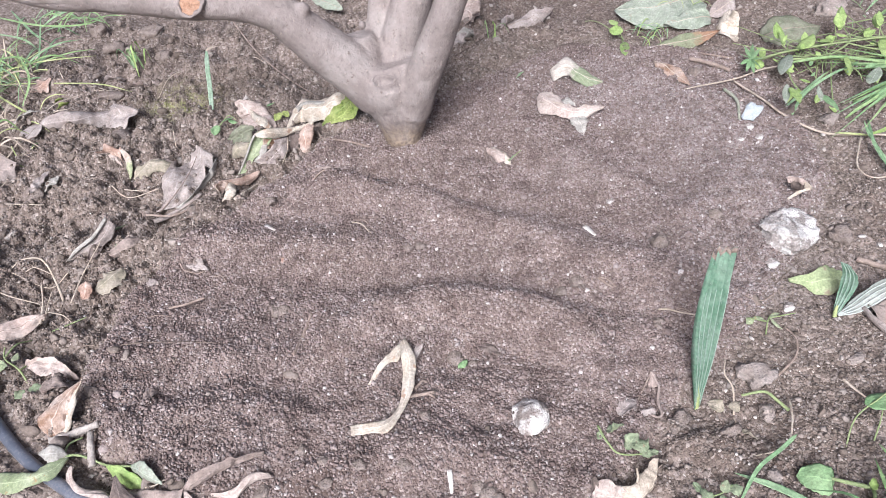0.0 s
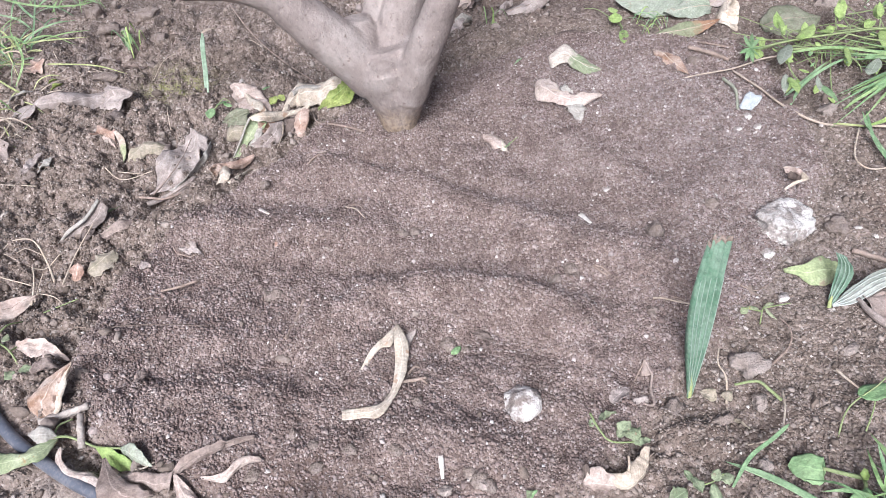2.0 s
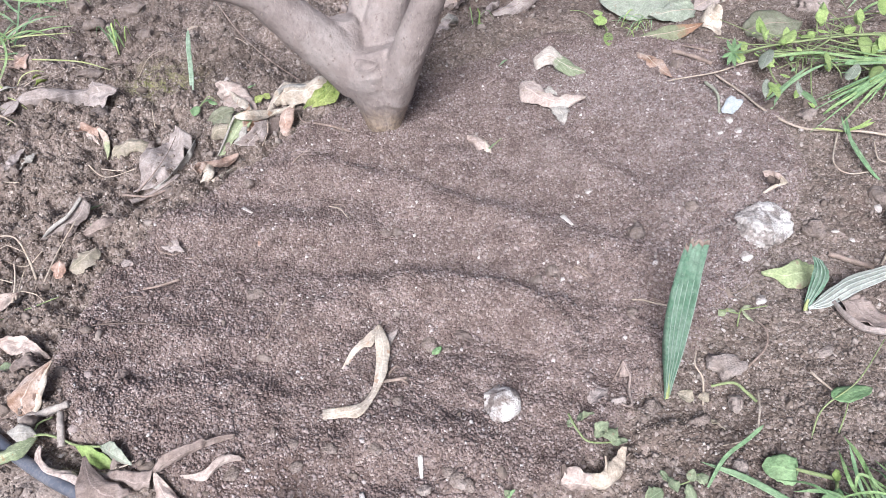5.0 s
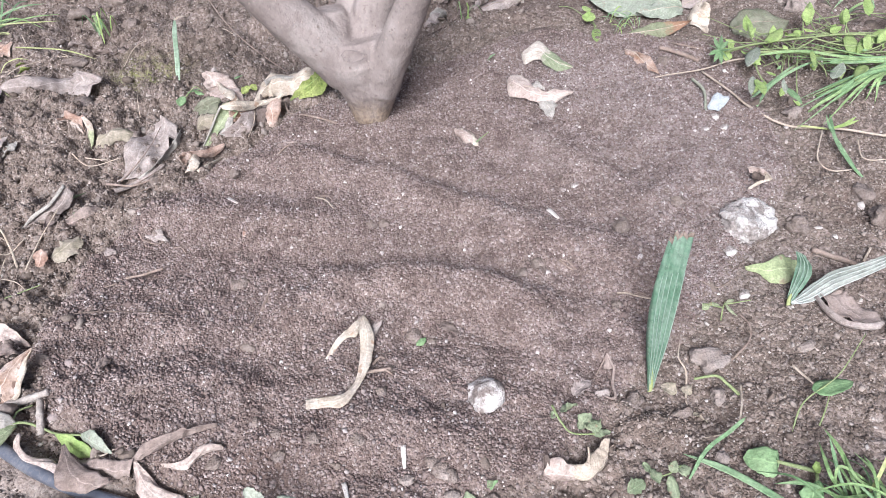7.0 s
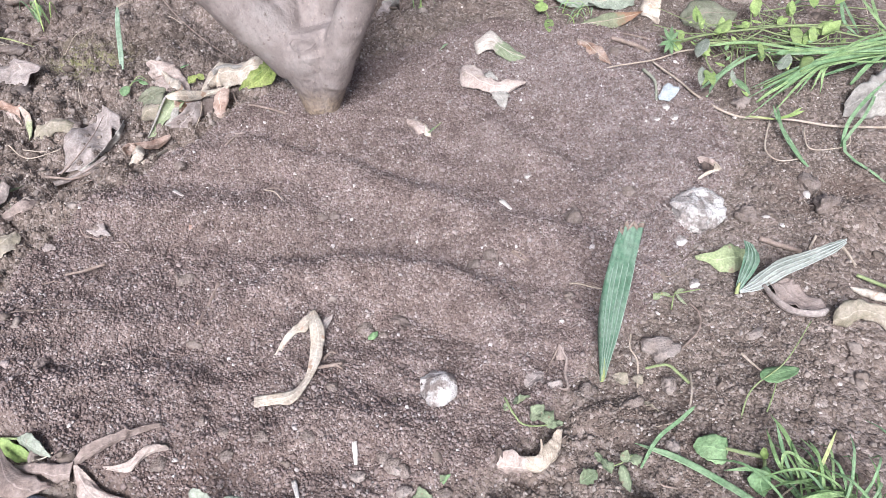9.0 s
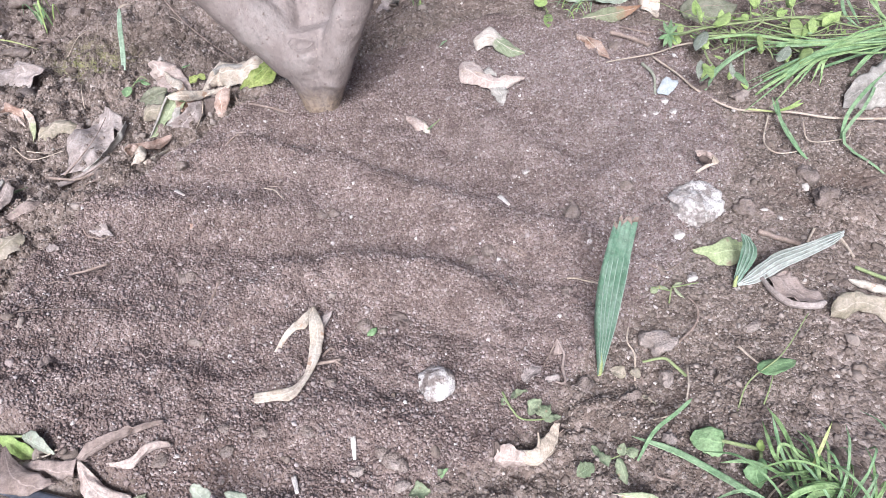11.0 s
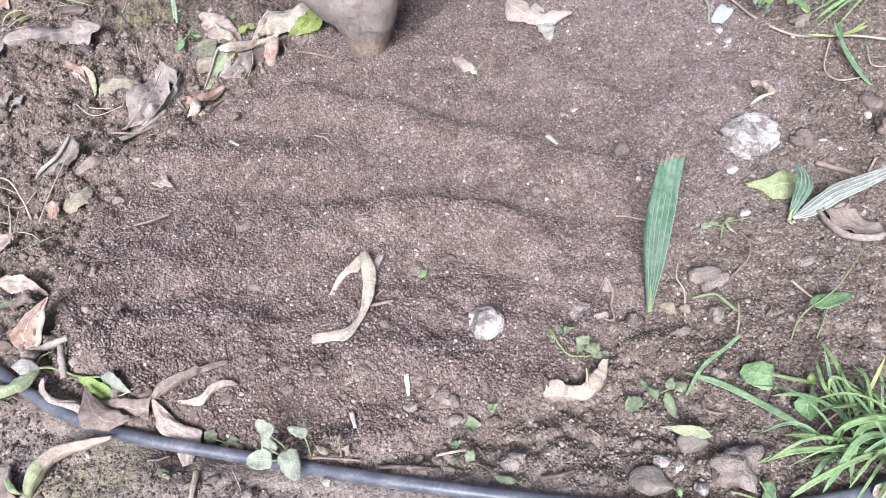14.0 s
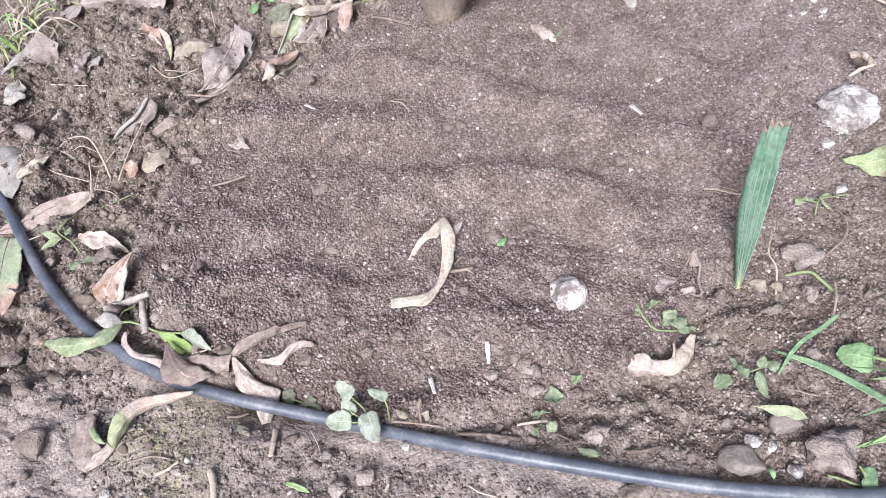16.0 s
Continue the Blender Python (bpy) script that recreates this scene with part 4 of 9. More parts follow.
def ring(name, at, r, thick, flat, material, parent, tilt=(90, 0, 0), label="", patch=False):
    """A healed pruning scar: a raised, uneven lip of bark, with or without bare wood inside."""
    turn = Euler([radians(a) for a in tilt]).to_matrix()
    n, m = 26, 8
    a = np.linspace(0, 2 * math.pi, n, endpoint=False)[:, None]
    b = np.linspace(0, 2 * math.pi, m, endpoint=False)[None]
    rr = r * (1 + 0.10 * np.sin(3 * a + 1) + 0.06 * np.sin(7 * a)) + thick * np.cos(b) * (1 + 0.3 * np.sin(5 * a))
    grid = np.stack(np.broadcast_arrays(rr * np.cos(a), rr * np.sin(a) * flat, thick * np.sin(b)), -1)
    i = np.arange(n * m).reshape(n, m)
    f = np.stack([i, np.roll(i, -1, 0), np.roll(np.roll(i, -1, 0), -1, 1), np.roll(i, -1, 1)], -1).reshape(-1, 4)
    v = grid.reshape(-1, 3) @ np.array(turn).T + vec(at)
    ob = part(name, (v, f), BARK, parent, label)
    if patch:
        k = np.linspace(0, 1, 6)[:, None]
        aa = np.linspace(0, 2 * math.pi, 25)[None]
        g = np.stack(np.broadcast_arrays(k * r * np.cos(aa), k * r * flat * np.sin(aa), 0.0015 * np.sin(9 * k + 3 * aa)), -1)
        part("bare_wood", shell((g.reshape(-1, 3) @ np.array(turn).T + vec(at)).reshape(6, 25, 3), np.stack(np.broadcast_arrays(k, aa / 7), -1), 0.002), material, ob, "rust-brown bare wood")
    return ob


ring("pruning_scar", (-0.3771, 1.1870, 0.3414), 0.020, 0.004, 0.85, SCAR, tree_, (60, 0, 5), "healed pruning cut with a raised lip", True)
ring("knot", (-0.0690, 1.1850, 0.1760), 0.021, 0.0018, 0.5, SCAR, tree_, (70, 0, 0), "dark ring-shaped knot in the bark")

# ---- leaves, plants and stones round the foot of the tree ----
leaf("dead_leaf", "small oval grey leaf lying flat", (-0.9128, 1.4274, -0.0500), (-0.8985, 1.4976, -0.0440), (-0.9290, 1.4708, -0.0460), (-0.8833, 1.4501, -0.0460), GREY, wave=0.05, blunt=0.55, seed=7, rib=TWIG)
leaf("dead_leaf", "small ochre leaf with torn edge", (-0.5816, 0.9011, -0.0267), (-0.5476, 0.9444, -0.0198), (-0.5796, 0.9325, -0.0163), (-0.5367, 0.8968, -0.0191), OCHRE, wave=0.1, blunt=0.45, nick=0.08, seed=10, rib=None)
leaf("dead_leaf", "small rust leaf standing against the heap", (-0.5996, 0.8825, -0.0283), (-0.5910, 0.9030, -0.0061), (-0.6089, 0.8971, -0.0174), (-0.5790, 0.8855, -0.0198), ORANGE, wave=0.1, seed=11, rib=None)
leaf("dead_leaf", "pale grey leaf at the edge of the weeds", (-0.9407, 1.2591, -0.0500), (-0.8681, 1.3039, -0.0360), (-0.9264, 1.3157, -0.0360), (-0.8920, 1.2630, -0.0500), GREY, wave=0.15, curl=-0.4, seed=12, rib=TWIG)
root = stick("dry_root", "flattened brown root beside the compost heap", [(-0.5478, 1.1050, -0.0368), (-0.4970, 1.0997, -0.0290), (-0.4566, 1.1189, -0.0258), (-0.4078, 1.1061, -0.0287)], 0.0024, 0.0016, TWIG, "root", 0.25, twigs=[[(-0.4566, 1.1189, -0.0258), (-0.4366, 1.1454, -0.0258), (-0.4119, 1.1646, -0.0286)], [(-0.5018, 1.0969, -0.0291), (-0.4844, 1.1094, -0.0268), (-0.4594, 1.1517, -0.0313)]])
for k, (c, size, turn) in enumerate((((-0.7818, 1.6386, -0.0550), (0.075, 0.030, 0.026), 0.2), ((-0.6983, 1.4220, -0.0504), (0.085, 0.060, 0.045), 0.1), ((-0.5490, 1.2797, -0.0422), (0.05, 0.04, 0.03), 0.4), ((-0.4566, 1.1062, -0.0353), (0.035, 0.025, 0.025), 0.6),
                                     ((-0.8218, 1.2289, -0.0560), (0.045, 0.04, 0.03), 0.0), ((-0.9681, 1.8607, -0.0560), (0.04, 0.035, 0.03), 0.3), ((-0.6944, 1.8208, -0.0502), (0.05, 0.04, 0.035), 0.9), ((-0.8508, 1.9085, -0.0560), (0.06, 0.045, 0.04), 0.5), ((-0.9267, 2.0286, -0.0560), (0.07, 0.05, 0.04), 0.2), ((-0.7747, 1.9808, -0.0546), (0.09, 0.06, 0.05), 0.4))):
    stone("earth_clod", "rough clod of grey-brown garden earth", c, size, CLOD, 30 + k, "clod", 0.28, "clods beside the heap", turn=turn, angular=0.15)
stick("dry_grass_stalk", "pale dry grass stalk leaning on the earth", [(-0.6169, 0.8764, -0.0284), (-0.6082, 0.9385, -0.0136), (-0.5831, 0.9811, 0.0149)], 0.0016, 0.0009, STRAW, "stalk", 0.05, 6)
stick("dry_grass_stalk", "bent pale grass stalk with a drooping end", [(-0.6335, 0.8845, -0.0294), (-0.6538, 0.9210, -0.0142), (-0.6794, 0.9518, 0.0080), (-0.7299, 0.9748, -0.0104), (-0.7482, 0.9639, -0.0204)], 0.0024, 0.001, STRAW, "stalk", 0.05, 6, twigs=[[(-0.6619, 0.9319, -0.0102), (-0.6973, 0.9503, -0.0076), (-0.7211, 0.9532, -0.0186)]])
stick("dry_root", "bleached forked root lying at the heap's edge", [(-0.6475, 0.8243, -0.0223), (-0.6519, 0.8604, -0.0105), (-0.6653, 0.8992, -0.0033)], 0.0022, 0.0012, STRAW, "root", 0.1, 6, twigs=[[(-0.6431, 0.8288, -0.0204), (-0.6440, 0.8668, -0.0107), (-0.6390, 0.8772, -0.0012)], [(-0.6463, 0.8487, -0.0197), (-0.6170, 0.8399, -0.0204), (-0.5940, 0.8192, -0.0206), (-0.5951, 0.8020, -0.0217)]])
stick("dry_stalk", "pale dry stalk lying over clods", [(-0.8108, 0.9583, -0.0299), (-0.7477, 0.9080, -0.0225), (-0.6642, 0.8703, -0.0215)], 0.0016, 0.001, STRAW, "stalk", 0.05, 6)
stick("thin_twig", "thin grey twig behind the branch", [(-0.5200, 1.9380, -0.0106), (-0.4262, 1.7485, -0.0154), (-0.3379, 1.6112, -0.0186), (-0.2502, 1.4992, -0.0198)], 0.0022, 0.0013, TWIG, "twig", 0.1, 6, twigs=[[(-0.4679, 1.8419, -0.0127), (-0.4586, 1.8979, -0.0072), (-0.4684, 1.9517, -0.0078)]])
stick("thin_twig", "thin pale twig lying on earth", [(-0.6517, 1.2188, -0.0438), (-0.6080, 1.1845, -0.0394), (-0.5390, 1.1785, -0.0356)], 0.0015, 0.0009, STRAW, "twig", 0.05, 6)
stick("thin_twig", "thin pale twig lying on earth", [(-0.6418, 1.2199, -0.0413), (-0.5937, 1.2045, -0.0386), (-0.5448, 1.1994, -0.0380)], 0.0013, 0.0009, STRAW, "twig", 0.05, 6)
stick("thin_twig", "thin straw lying on earth", [(-0.8853, 1.2115, -0.0500), (-0.8335, 1.2007, -0.0480), (-0.7878, 1.1950, -0.0493)], 0.0013, 0.001, STRAW, "twig", 0.05, 6)


def tuft(name, label, centre, n, reach, rise, width, materials, seed, heading=None, spread=3.14, radius=0.02, group="grass tufts"):
    """Grass blades that fan out of one crown, each a part of its own."""
    rng = np.random.default_rng(seed)
    ob = thing(name, centre, label, "grass", group)
    c = vec(centre)
    for k in range(n):
        a = (heading or 0) + rng.uniform(-spread, spread)
        out = np.array((math.cos(a), math.sin(a), 0))
        r = reach * rng.uniform(0.45, 1.1)
        h = rise * rng.uniform(0.4, 1.15)
        foot = c + np.array((rng.normal() * radius, rng.normal() * radius, -0.004))
        side = np.array((-out[1], out[0], 0)) * rng.normal() * 0.12 * r
        line = [foot, foot + out * r * 0.3 + (0, 0, h * 0.75), foot + out * r * 0.68 + side * 0.5 + (0, 0, h), foot + out * r + side + (0, 0, h * rng.uniform(0.15, 0.9))]
        grass_blade(ob, line, width * rng.uniform(0.6, 1.15), materials[k % len(materials)], lean=rng.normal() * 0.5)
    return ob


weeds = tuft("grass_tuft", "tangled green and yellowing grass among dry litter", (-1.0877, 1.7539, -0.0560), 60, 0.21, 0.07, 0.0042, [GRASS, BLUEGRASS, YELLOWGRASS, STRAW, BLUEGRASS], 41, radius=0.035)
for line, w, m in (([(-1.1169, 1.7218, -0.0360), (-0.9081, 1.6769, -0.0260), (-0.8016, 1.6546, -0.0260), (-0.7209, 1.6248, -0.0366)], 0.0042, YELLOWGRASS), ([(-1.1326, 1.7355, -0.0260), (-1.0027, 1.7620, -0.0060), (-0.8465, 1.7772, -0.0060)], 0.0050, YELLOWGRASS),
                   ([(-1.1037, 1.6906, -0.0360), (-0.9808, 1.5717, -0.0260), (-0.9187, 1.5438, -0.0520)], 0.0045, YELLOWGRASS), ([(-1.0953, 2.0619, -0.0060), (-1.0271, 1.8566, -0.0160), (-1.0018, 1.7223, -0.0460)], 0.005, BLUEGRASS), ([(-0.9954, 1.6167, -0.0510), (-0.9812, 1.6745, -0.0060), (-1.0632, 1.8155, 0.0040)], 0.006, GRASS),
                   ([(-1.2049, 1.9912, -0.0160), (-1.0775, 1.8913, 0.0040), (-1.0396, 1.8791, -0.0260)], 0.006, BLUEGRASS), ([(-0.9866, 1.8309, -0.0360), (-0.9136, 1.7012, -0.0260), (-0.8861, 1.6575, -0.0520)], 0.0026, STRAW), ([(-1.2710, 2.1393, -0.0260), (-1.0750, 1.9978, -0.0060), (-0.9534, 2.0056, -0.0160), (-0.9157, 2.0824, -0.0260)], 0.007, GRASS), ([(-1.2335, 2.1728, -0.0260), (-1.0718, 1.9465, -0.0060), (-1.0346, 1.9400, -0.0360)], 0.006, BLUEGRASS), ([(-0.9406, 1.3446, -0.0520), (-0.9318, 1.4555, -0.0360), (-0.9944, 1.6456, -0.0360)], 0.004, STRAW), ([(-0.9208, 1.4913, -0.0520), (-0.9052, 1.5777, -0.0360), (-0.8519, 1.6558, -0.0460)], 0.003, STRAW), ([(-1.1590, 1.8330, -0.0260), (-1.0498, 1.7813, 0.0040), (-1.0078, 1.7768, -0.0260)], 0.007, GRASS)):
    grass_blade(weeds, line, w, m)
straw_mats = [CHICKWEED, YELLOWGRASS, STRAW, GRASS, STRAW]
tuft("grass_tuft", "loose tuft of pale green and straw-coloured grass", (-1.0066, 1.3694, -0.0560), 34, 0.13, 0.06, 0.0052, straw_mats, 46, heading=0.9, spread=2.2, radius=0.03)
tuft("grass_tuft", "dry straw-coloured grass lying over the earth", (-0.9817, 1.5062, -0.0560), 24, 0.13, 0.03, 0.0034, [STRAW, YELLOWGRASS, STRAW], 47, heading=0.4, spread=2.0, radius=0.05)
leaf("dead_leaf", "long bleached leaf lying under the grass", (-0.9804, 1.2272, -0.0500), (-0.8837, 1.3306, -0.0400), (-0.9488, 1.3100, -0.0400), (-0.9207, 1.2591, -0.0500), PALELEAF, wave=0.15, seed=92, rib=TWIG)
leaf("dead_leaf", "bleached ragged leaf at the edge of the weeds", (-0.9259, 1.1236, -0.0500), (-0.9257, 1.2029, -0.0400), (-0.9498, 1.1760, -0.0460), (-0.8973, 1.1502, -0.0480), PALELEAF, wave=0.2, seed=93, rib=TWIG)
leaf("dead_leaf", "small rust leaf folded among grass stalks", (-0.9873, 1.6636, -0.0500), (-0.9381, 1.6941, -0.0360), (-0.9748, 1.6998, -0.0360), (-0.9480, 1.6577, -0.0500), ORANGE, wave=0.2, seed=94, rib=None)
for k, (a, b, l, r, m) in enumerate((((0.0893, 1.7888, -0.0071), (0.1511, 1.8409, -0.0037), (0.1099, 1.8452, -0.0060), (0.1350, 1.7765, -0.0046), PINK), ((0.0886, 1.6609, -0.0071), (0.1288, 1.7257, -0.0049), (0.1001, 1.7203, -0.0065), (0.1193, 1.6654, -0.0054), PALELEAF), ((0.1852, 1.7238, -0.0018), (0.2331, 1.7770, 0.0008), (0.2016, 1.7788, -0.0009), (0.2182, 1.7151, -0.0000), GREY))):
    leaf("dead_leaf", "torn pale dead leaf in litter behind the trunk", vec(a) + (0, 0, 0.004), vec(b) + (0, 0, 0.016), vec(l) + (0, 0, 0.016), vec(r) + (0, 0, 0.006), m, seed=95 + k, wave=0.22, rib=TWIG)
stick("thin_twig", "dark thin twig leaning behind the trunk", [(0.0718, 1.5919, -0.0040), (0.1234, 1.6394, 0.0068), (0.1775, 1.6997, 0.0098)], 0.0018, 0.0012, DARKTWIG, "twig", 0.1, 6)
stick("thin_twig", "bent pale twig behind the trunk", [(0.0911, 1.7617, -0.0010), (0.1260, 1.7195, 0.0129), (0.1285, 1.6770, 0.0031)], 0.0013, 0.0010, TWIG, "twig", 0.1, 6)
tuft("grass_tuft", "sparse green grass behind the low branch", (-1.1137, 2.1385, -0.0560), 26, 0.19, 0.05, 0.005, [GRASS, BLUEGRASS, HERB], 42, heading=0.2, spread=1.6, radius=0.06)
tuft("grass_tuft", "short thin grass on cloddy earth", (-0.8888, 1.3609, -0.0560), 8, 0.07, 0.03, 0.003, [GRASS, YELLOWGRASS], 43, heading=2.4, spread=1.2, radius=0.012)
tuft("grass_tuft", "small light green sprout among clods", (-0.7457, 1.7710, -0.0530), 9, 0.05, 0.07, 0.005, [CHICKWEED, GRASS, BLUEGRASS], 44, heading=1.9, spread=0.9, radius=0.012)
tuft("grass_tuft", "small green grass sprout beside the heap", (0.1688, 1.6475, -0.0027), 6, 0.05, 0.06, 0.003, [CHICKWEED, GRASS], 45, heading=1.5, spread=1.3, radius=0.01)
single = thing("grass_leaf", (-0.4999, 1.4881, -0.0395), "single flat bluish grass leaf standing in the earth", "grass")
grass_blade(single, [(-0.4961, 1.4822, -0.0393), (-0.5071, 1.5523, -0.0099), (-0.5172, 1.6099, 0.0195), (-0.5309, 1.6844, 0.0338)], 0.011, PALEBLADE, fold=0.12, taper=0.82)
grass_blade(single, [(-0.5305, 1.6741, 0.0328), (-0.5166, 1.6803, 0.0376), (-0.5027, 1.6908, 0.0343)], 0.007, STRAW, "dry_tip", fold=0.1, taper=0.5)


def seedling(name, label, root, stems, leaves, stem_r=0.0013, stem_mat=GREENSTEM, leaf_mat=HERB, group="weeds", category="weed", **shape):
    """A small weed: stems as smooth lines, leaves as (base, tip, width, tilt)."""
    ob = thing(name, root, label, category, group)
    for line in stems:
        rod("stem", line, [stem_r, stem_r * 0.6], stem_mat, ob, sides=6)
    for k, (a, b, w, tilt) in enumerate(leaves):
        sprout_leaf(ob, "leaf", a, b, w, leaf_mat, tilt, seed=k, **shape)
    return ob


seedling("seedling", "tiny seedling with round green leaves", (-0.4723, 1.4134, -0.0380), [[(-0.4714, 1.4085, -0.0379), (-0.4609, 1.4247, -0.0253), (-0.4484, 1.4313, -0.0217)], [(-0.4629, 1.4189, -0.0275), (-0.4403, 1.4214, -0.0062), (-0.4214, 1.4085, -0.0102)]],
         [((-0.4698, 1.4173, -0.0258), (-0.4691, 1.3814, -0.0298), 0.022, 0.0), ((-0.4571, 1.4156, -0.0171), (-0.4312, 1.4287, -0.0157), 0.014, 0.3), ((-0.4429, 1.4218, -0.0164), (-0.4233, 1.4160, -0.0233), 0.012, 0.0), ((-0.3565, 1.4429, -0.0016), (-0.3376, 1.4445, 0.0044), 0.016, 0.2)], blunt=0.5, wave=0.05)
seedling("seedling", "small green weed between dead leaves", (-0.3376, 1.4472, -0.0306), [[(-0.3360, 1.4346, -0.0305), (-0.3232, 1.4274, -0.0098)]], [((-0.3226, 1.4223, -0.0097), (-0.3374, 1.4055, -0.0186), 0.016, 0.3), ((-0.3198, 1.4231, -0.0076), (-0.3058, 1.4172, -0.0168), 0.016, -0.3)], leaf_mat=MOTTLED, blunt=0.5)
seedling("seedling", "low green cress leaf lying on the earth", (-0.5926, 1.0593, -0.0396), [[(-0.6053, 1.0355, -0.0349), (-0.5824, 1.0448, -0.0284)]], [((-0.6014, 1.0324, -0.0326), (-0.5626, 1.0527, -0.0259), 0.016, 0.2), ((-0.5749, 0.9900, -0.0312), (-0.5559, 0.9928, -0.0245), 0.012, 0.0)], leaf_mat=DULL, blunt=0.6)
seedling("seedling", "low round-leaved weed among grass", (-0.9065, 1.6176, -0.0560), [[(-0.9045, 1.6118, -0.0560), (-0.8913, 1.6112, -0.0410)]], [((-0.8993, 1.5886, -0.0460), (-0.8666, 1.5934, -0.0360), 0.03, 0.1), ((-0.9099, 1.6085, -0.0410), (-0.8891, 1.6186, -0.0360), 0.022, 0.4)], leaf_mat=MOTTLED, blunt=0.5)

# dry litter strewn over the earth beside the heap
rng = np.random.default_rng(91)
for k in range(34):
    x, y = rng.uniform(-0.95, -0.42), rng.uniform(0.62, 1.75)
    if in_heap(np.array([x]), np.array([y]))[0] > 0.05:
        continue
    a, r = rng.uniform(0, 6.28), rng.uniform(0.015, 0.06)
    ends = [np.array((x + q * r * math.cos(a), y + q * r * math.sin(a))) for q in (-1, 0, 1)]
    line = [np.array((*e, float(surface_z(e[:1], e[1:])[0]) + 0.004 + 0.006 * rng.uniform())) for e in ends]
    if k % 4 == 3:
        w = np.array((-math.sin(a), math.cos(a), 0.3)) * rng.uniform(0.008, 0.016)
        leaf("leaf_scrap", "small broken scrap of dead leaf on earth", line[0], line[2], line[1] - w, line[1] + w, (GREY, BROWN, PALELEAF)[k % 3], None, seed=300 + k, wave=0.25, blunt=0.5, group="leaf scraps")
    else:
        stick("straw_bit", "thin dry straw lying on cloddy earth", line, 0.0011, 0.0008, (STRAW, TWIG)[k % 2], "straw", 0.05, 6, "straws beside the heap")

# crumpled leaves round the foot of the tree and on the heap
half = thing("half_buried_leaf", (-0.0571, 0.5763, 0.0102), "cream dry leaf standing in compost that fills it", "leaf", "fallen leaves")
sheet("rim", half, [(-0.046, 0.6905, 0.0266), (-0.0338, 0.6604, 0.0267), (-0.0313, 0.6367, 0.0177), (-0.0362, 0.6034, 0.0163), (-0.0487, 0.5678, 0.0182), (-0.0686, 0.535, 0.0207), (-0.0895, 0.5397, 0.0126), (-0.1192, 0.5432, 0.0081)], [(-0.0499, 0.6822, 0.0277), (-0.051, 0.6509, 0.0294), (-0.0499, 0.6257, 0.0205), (-0.0513, 0.5958, 0.0188), (-0.0581, 0.5747, 0.0162), (-0.0725, 0.5569, 0.0179), (-0.0935, 0.5546, 0.0158), (-0.1199, 0.5575, 0.0095)], CREAM, 0.12, "", 51, 0.035, 44, 11)
sheet("far_edge", half, [(-0.0457, 0.6873, 0.0301), (-0.0613, 0.6658, 0.0326), (-0.0784, 0.6464, 0.0312), (-0.088, 0.6345, 0.0257), (-0.0976, 0.6172, 0.0183)], [(-0.0499, 0.6779, 0.0277), (-0.0537, 0.6509, 0.0261), (-0.0678, 0.6463, 0.0267), (-0.0789, 0.6363, 0.0238), (-0.0922, 0.6157, 0.0172)], CREAM, 0.05, "", 52, 0.03, 26, 7)
sheet("folded_tip", half, [(-0.0403, 0.6702, 0.016), (-0.0318, 0.6755, 0.0214), (-0.0194, 0.6792, 0.0247)], [(-0.0361, 0.6532, 0.0085), (-0.0277, 0.6665, 0.0118), (-0.0205, 0.6776, 0.0204)], GREY, 0.1, "small folded grey flap", 53, 0.06, 14, 7)
tip = thing("dead_leaf", (0.3118, 1.4289, 0.0272), "cream leaf with a green tip lying on compost", "leaf", "fallen leaves")
sheet("blade", tip, [(0.277, 1.4383, 0.0381), (0.294, 1.4408, 0.049), (0.3138, 1.4526, 0.0564), (0.3357, 1.4198, 0.0503), (0.359, 1.3918, 0.0435), (0.3769, 1.3646, 0.0397)], [(0.2764, 1.4409, 0.0328), (0.2806, 1.4086, 0.028), (0.3085, 1.4107, 0.0343), (0.3225, 1.3843, 0.0328), (0.3439, 1.363, 0.0323), (0.3776, 1.3666, 0.0359)], CREAMGREEN, 0.12, "", 54, 0.03, 34, 15)
rod("midrib", [(0.2776, 1.4334, 0.0379), (0.3096, 1.4229, 0.0479), (0.3401, 1.3869, 0.0448), (0.3754, 1.363, 0.0393)], [0.0011, 0.0005], STRAW, tip, "", sides=6)
pink = thing("dead_leaf", (0.2851, 1.2592, 0.025), "pinkish tan leaf, wavy and partly folded, on compost", "leaf", "fallen leaves")
sheet("blade", pink, [(0.2466, 1.3406, 0.0409), (0.2673, 1.3149, 0.0446), (0.2841, 1.2754, 0.0478), (0.2994, 1.2633, 0.0435), (0.3273, 1.2528, 0.0515), (0.3587, 1.2606, 0.0422)], [(0.2335, 1.3358, 0.0274), (0.2313, 1.2907, 0.0259), (0.2555, 1.2601, 0.0305), (0.2814, 1.2377, 0.0317), (0.3138, 1.2324, 0.0339), (0.3464, 1.2534, 0.0383)], PINK, 0.16, "", 55, 0.07, 36, 17)
sheet("folded_end", pink, [(0.2827, 1.2391, 0.0321), (0.2915, 1.2159, 0.0276), (0.3018, 1.1794, 0.0267)], [(0.3168, 1.2269, 0.0408), (0.317, 1.2097, 0.041), (0.3077, 1.19, 0.031)], PALELEAF, 0.12, "pale folded end", 56, 0.08, 18, 9)
rod("midrib", [(0.2357, 1.3011, 0.0391), (0.2695, 1.2762, 0.0484), (0.2988, 1.2457, 0.0424), (0.3504, 1.2532, 0.0433)], [0.0012, 0.0006], STRAW, pink, "", sides=6)
hook = thing("dead_leaf", (0.6204, 0.9544, 0.0297), "small rust leaf curled into a hook on compost", "leaf", "fallen leaves")
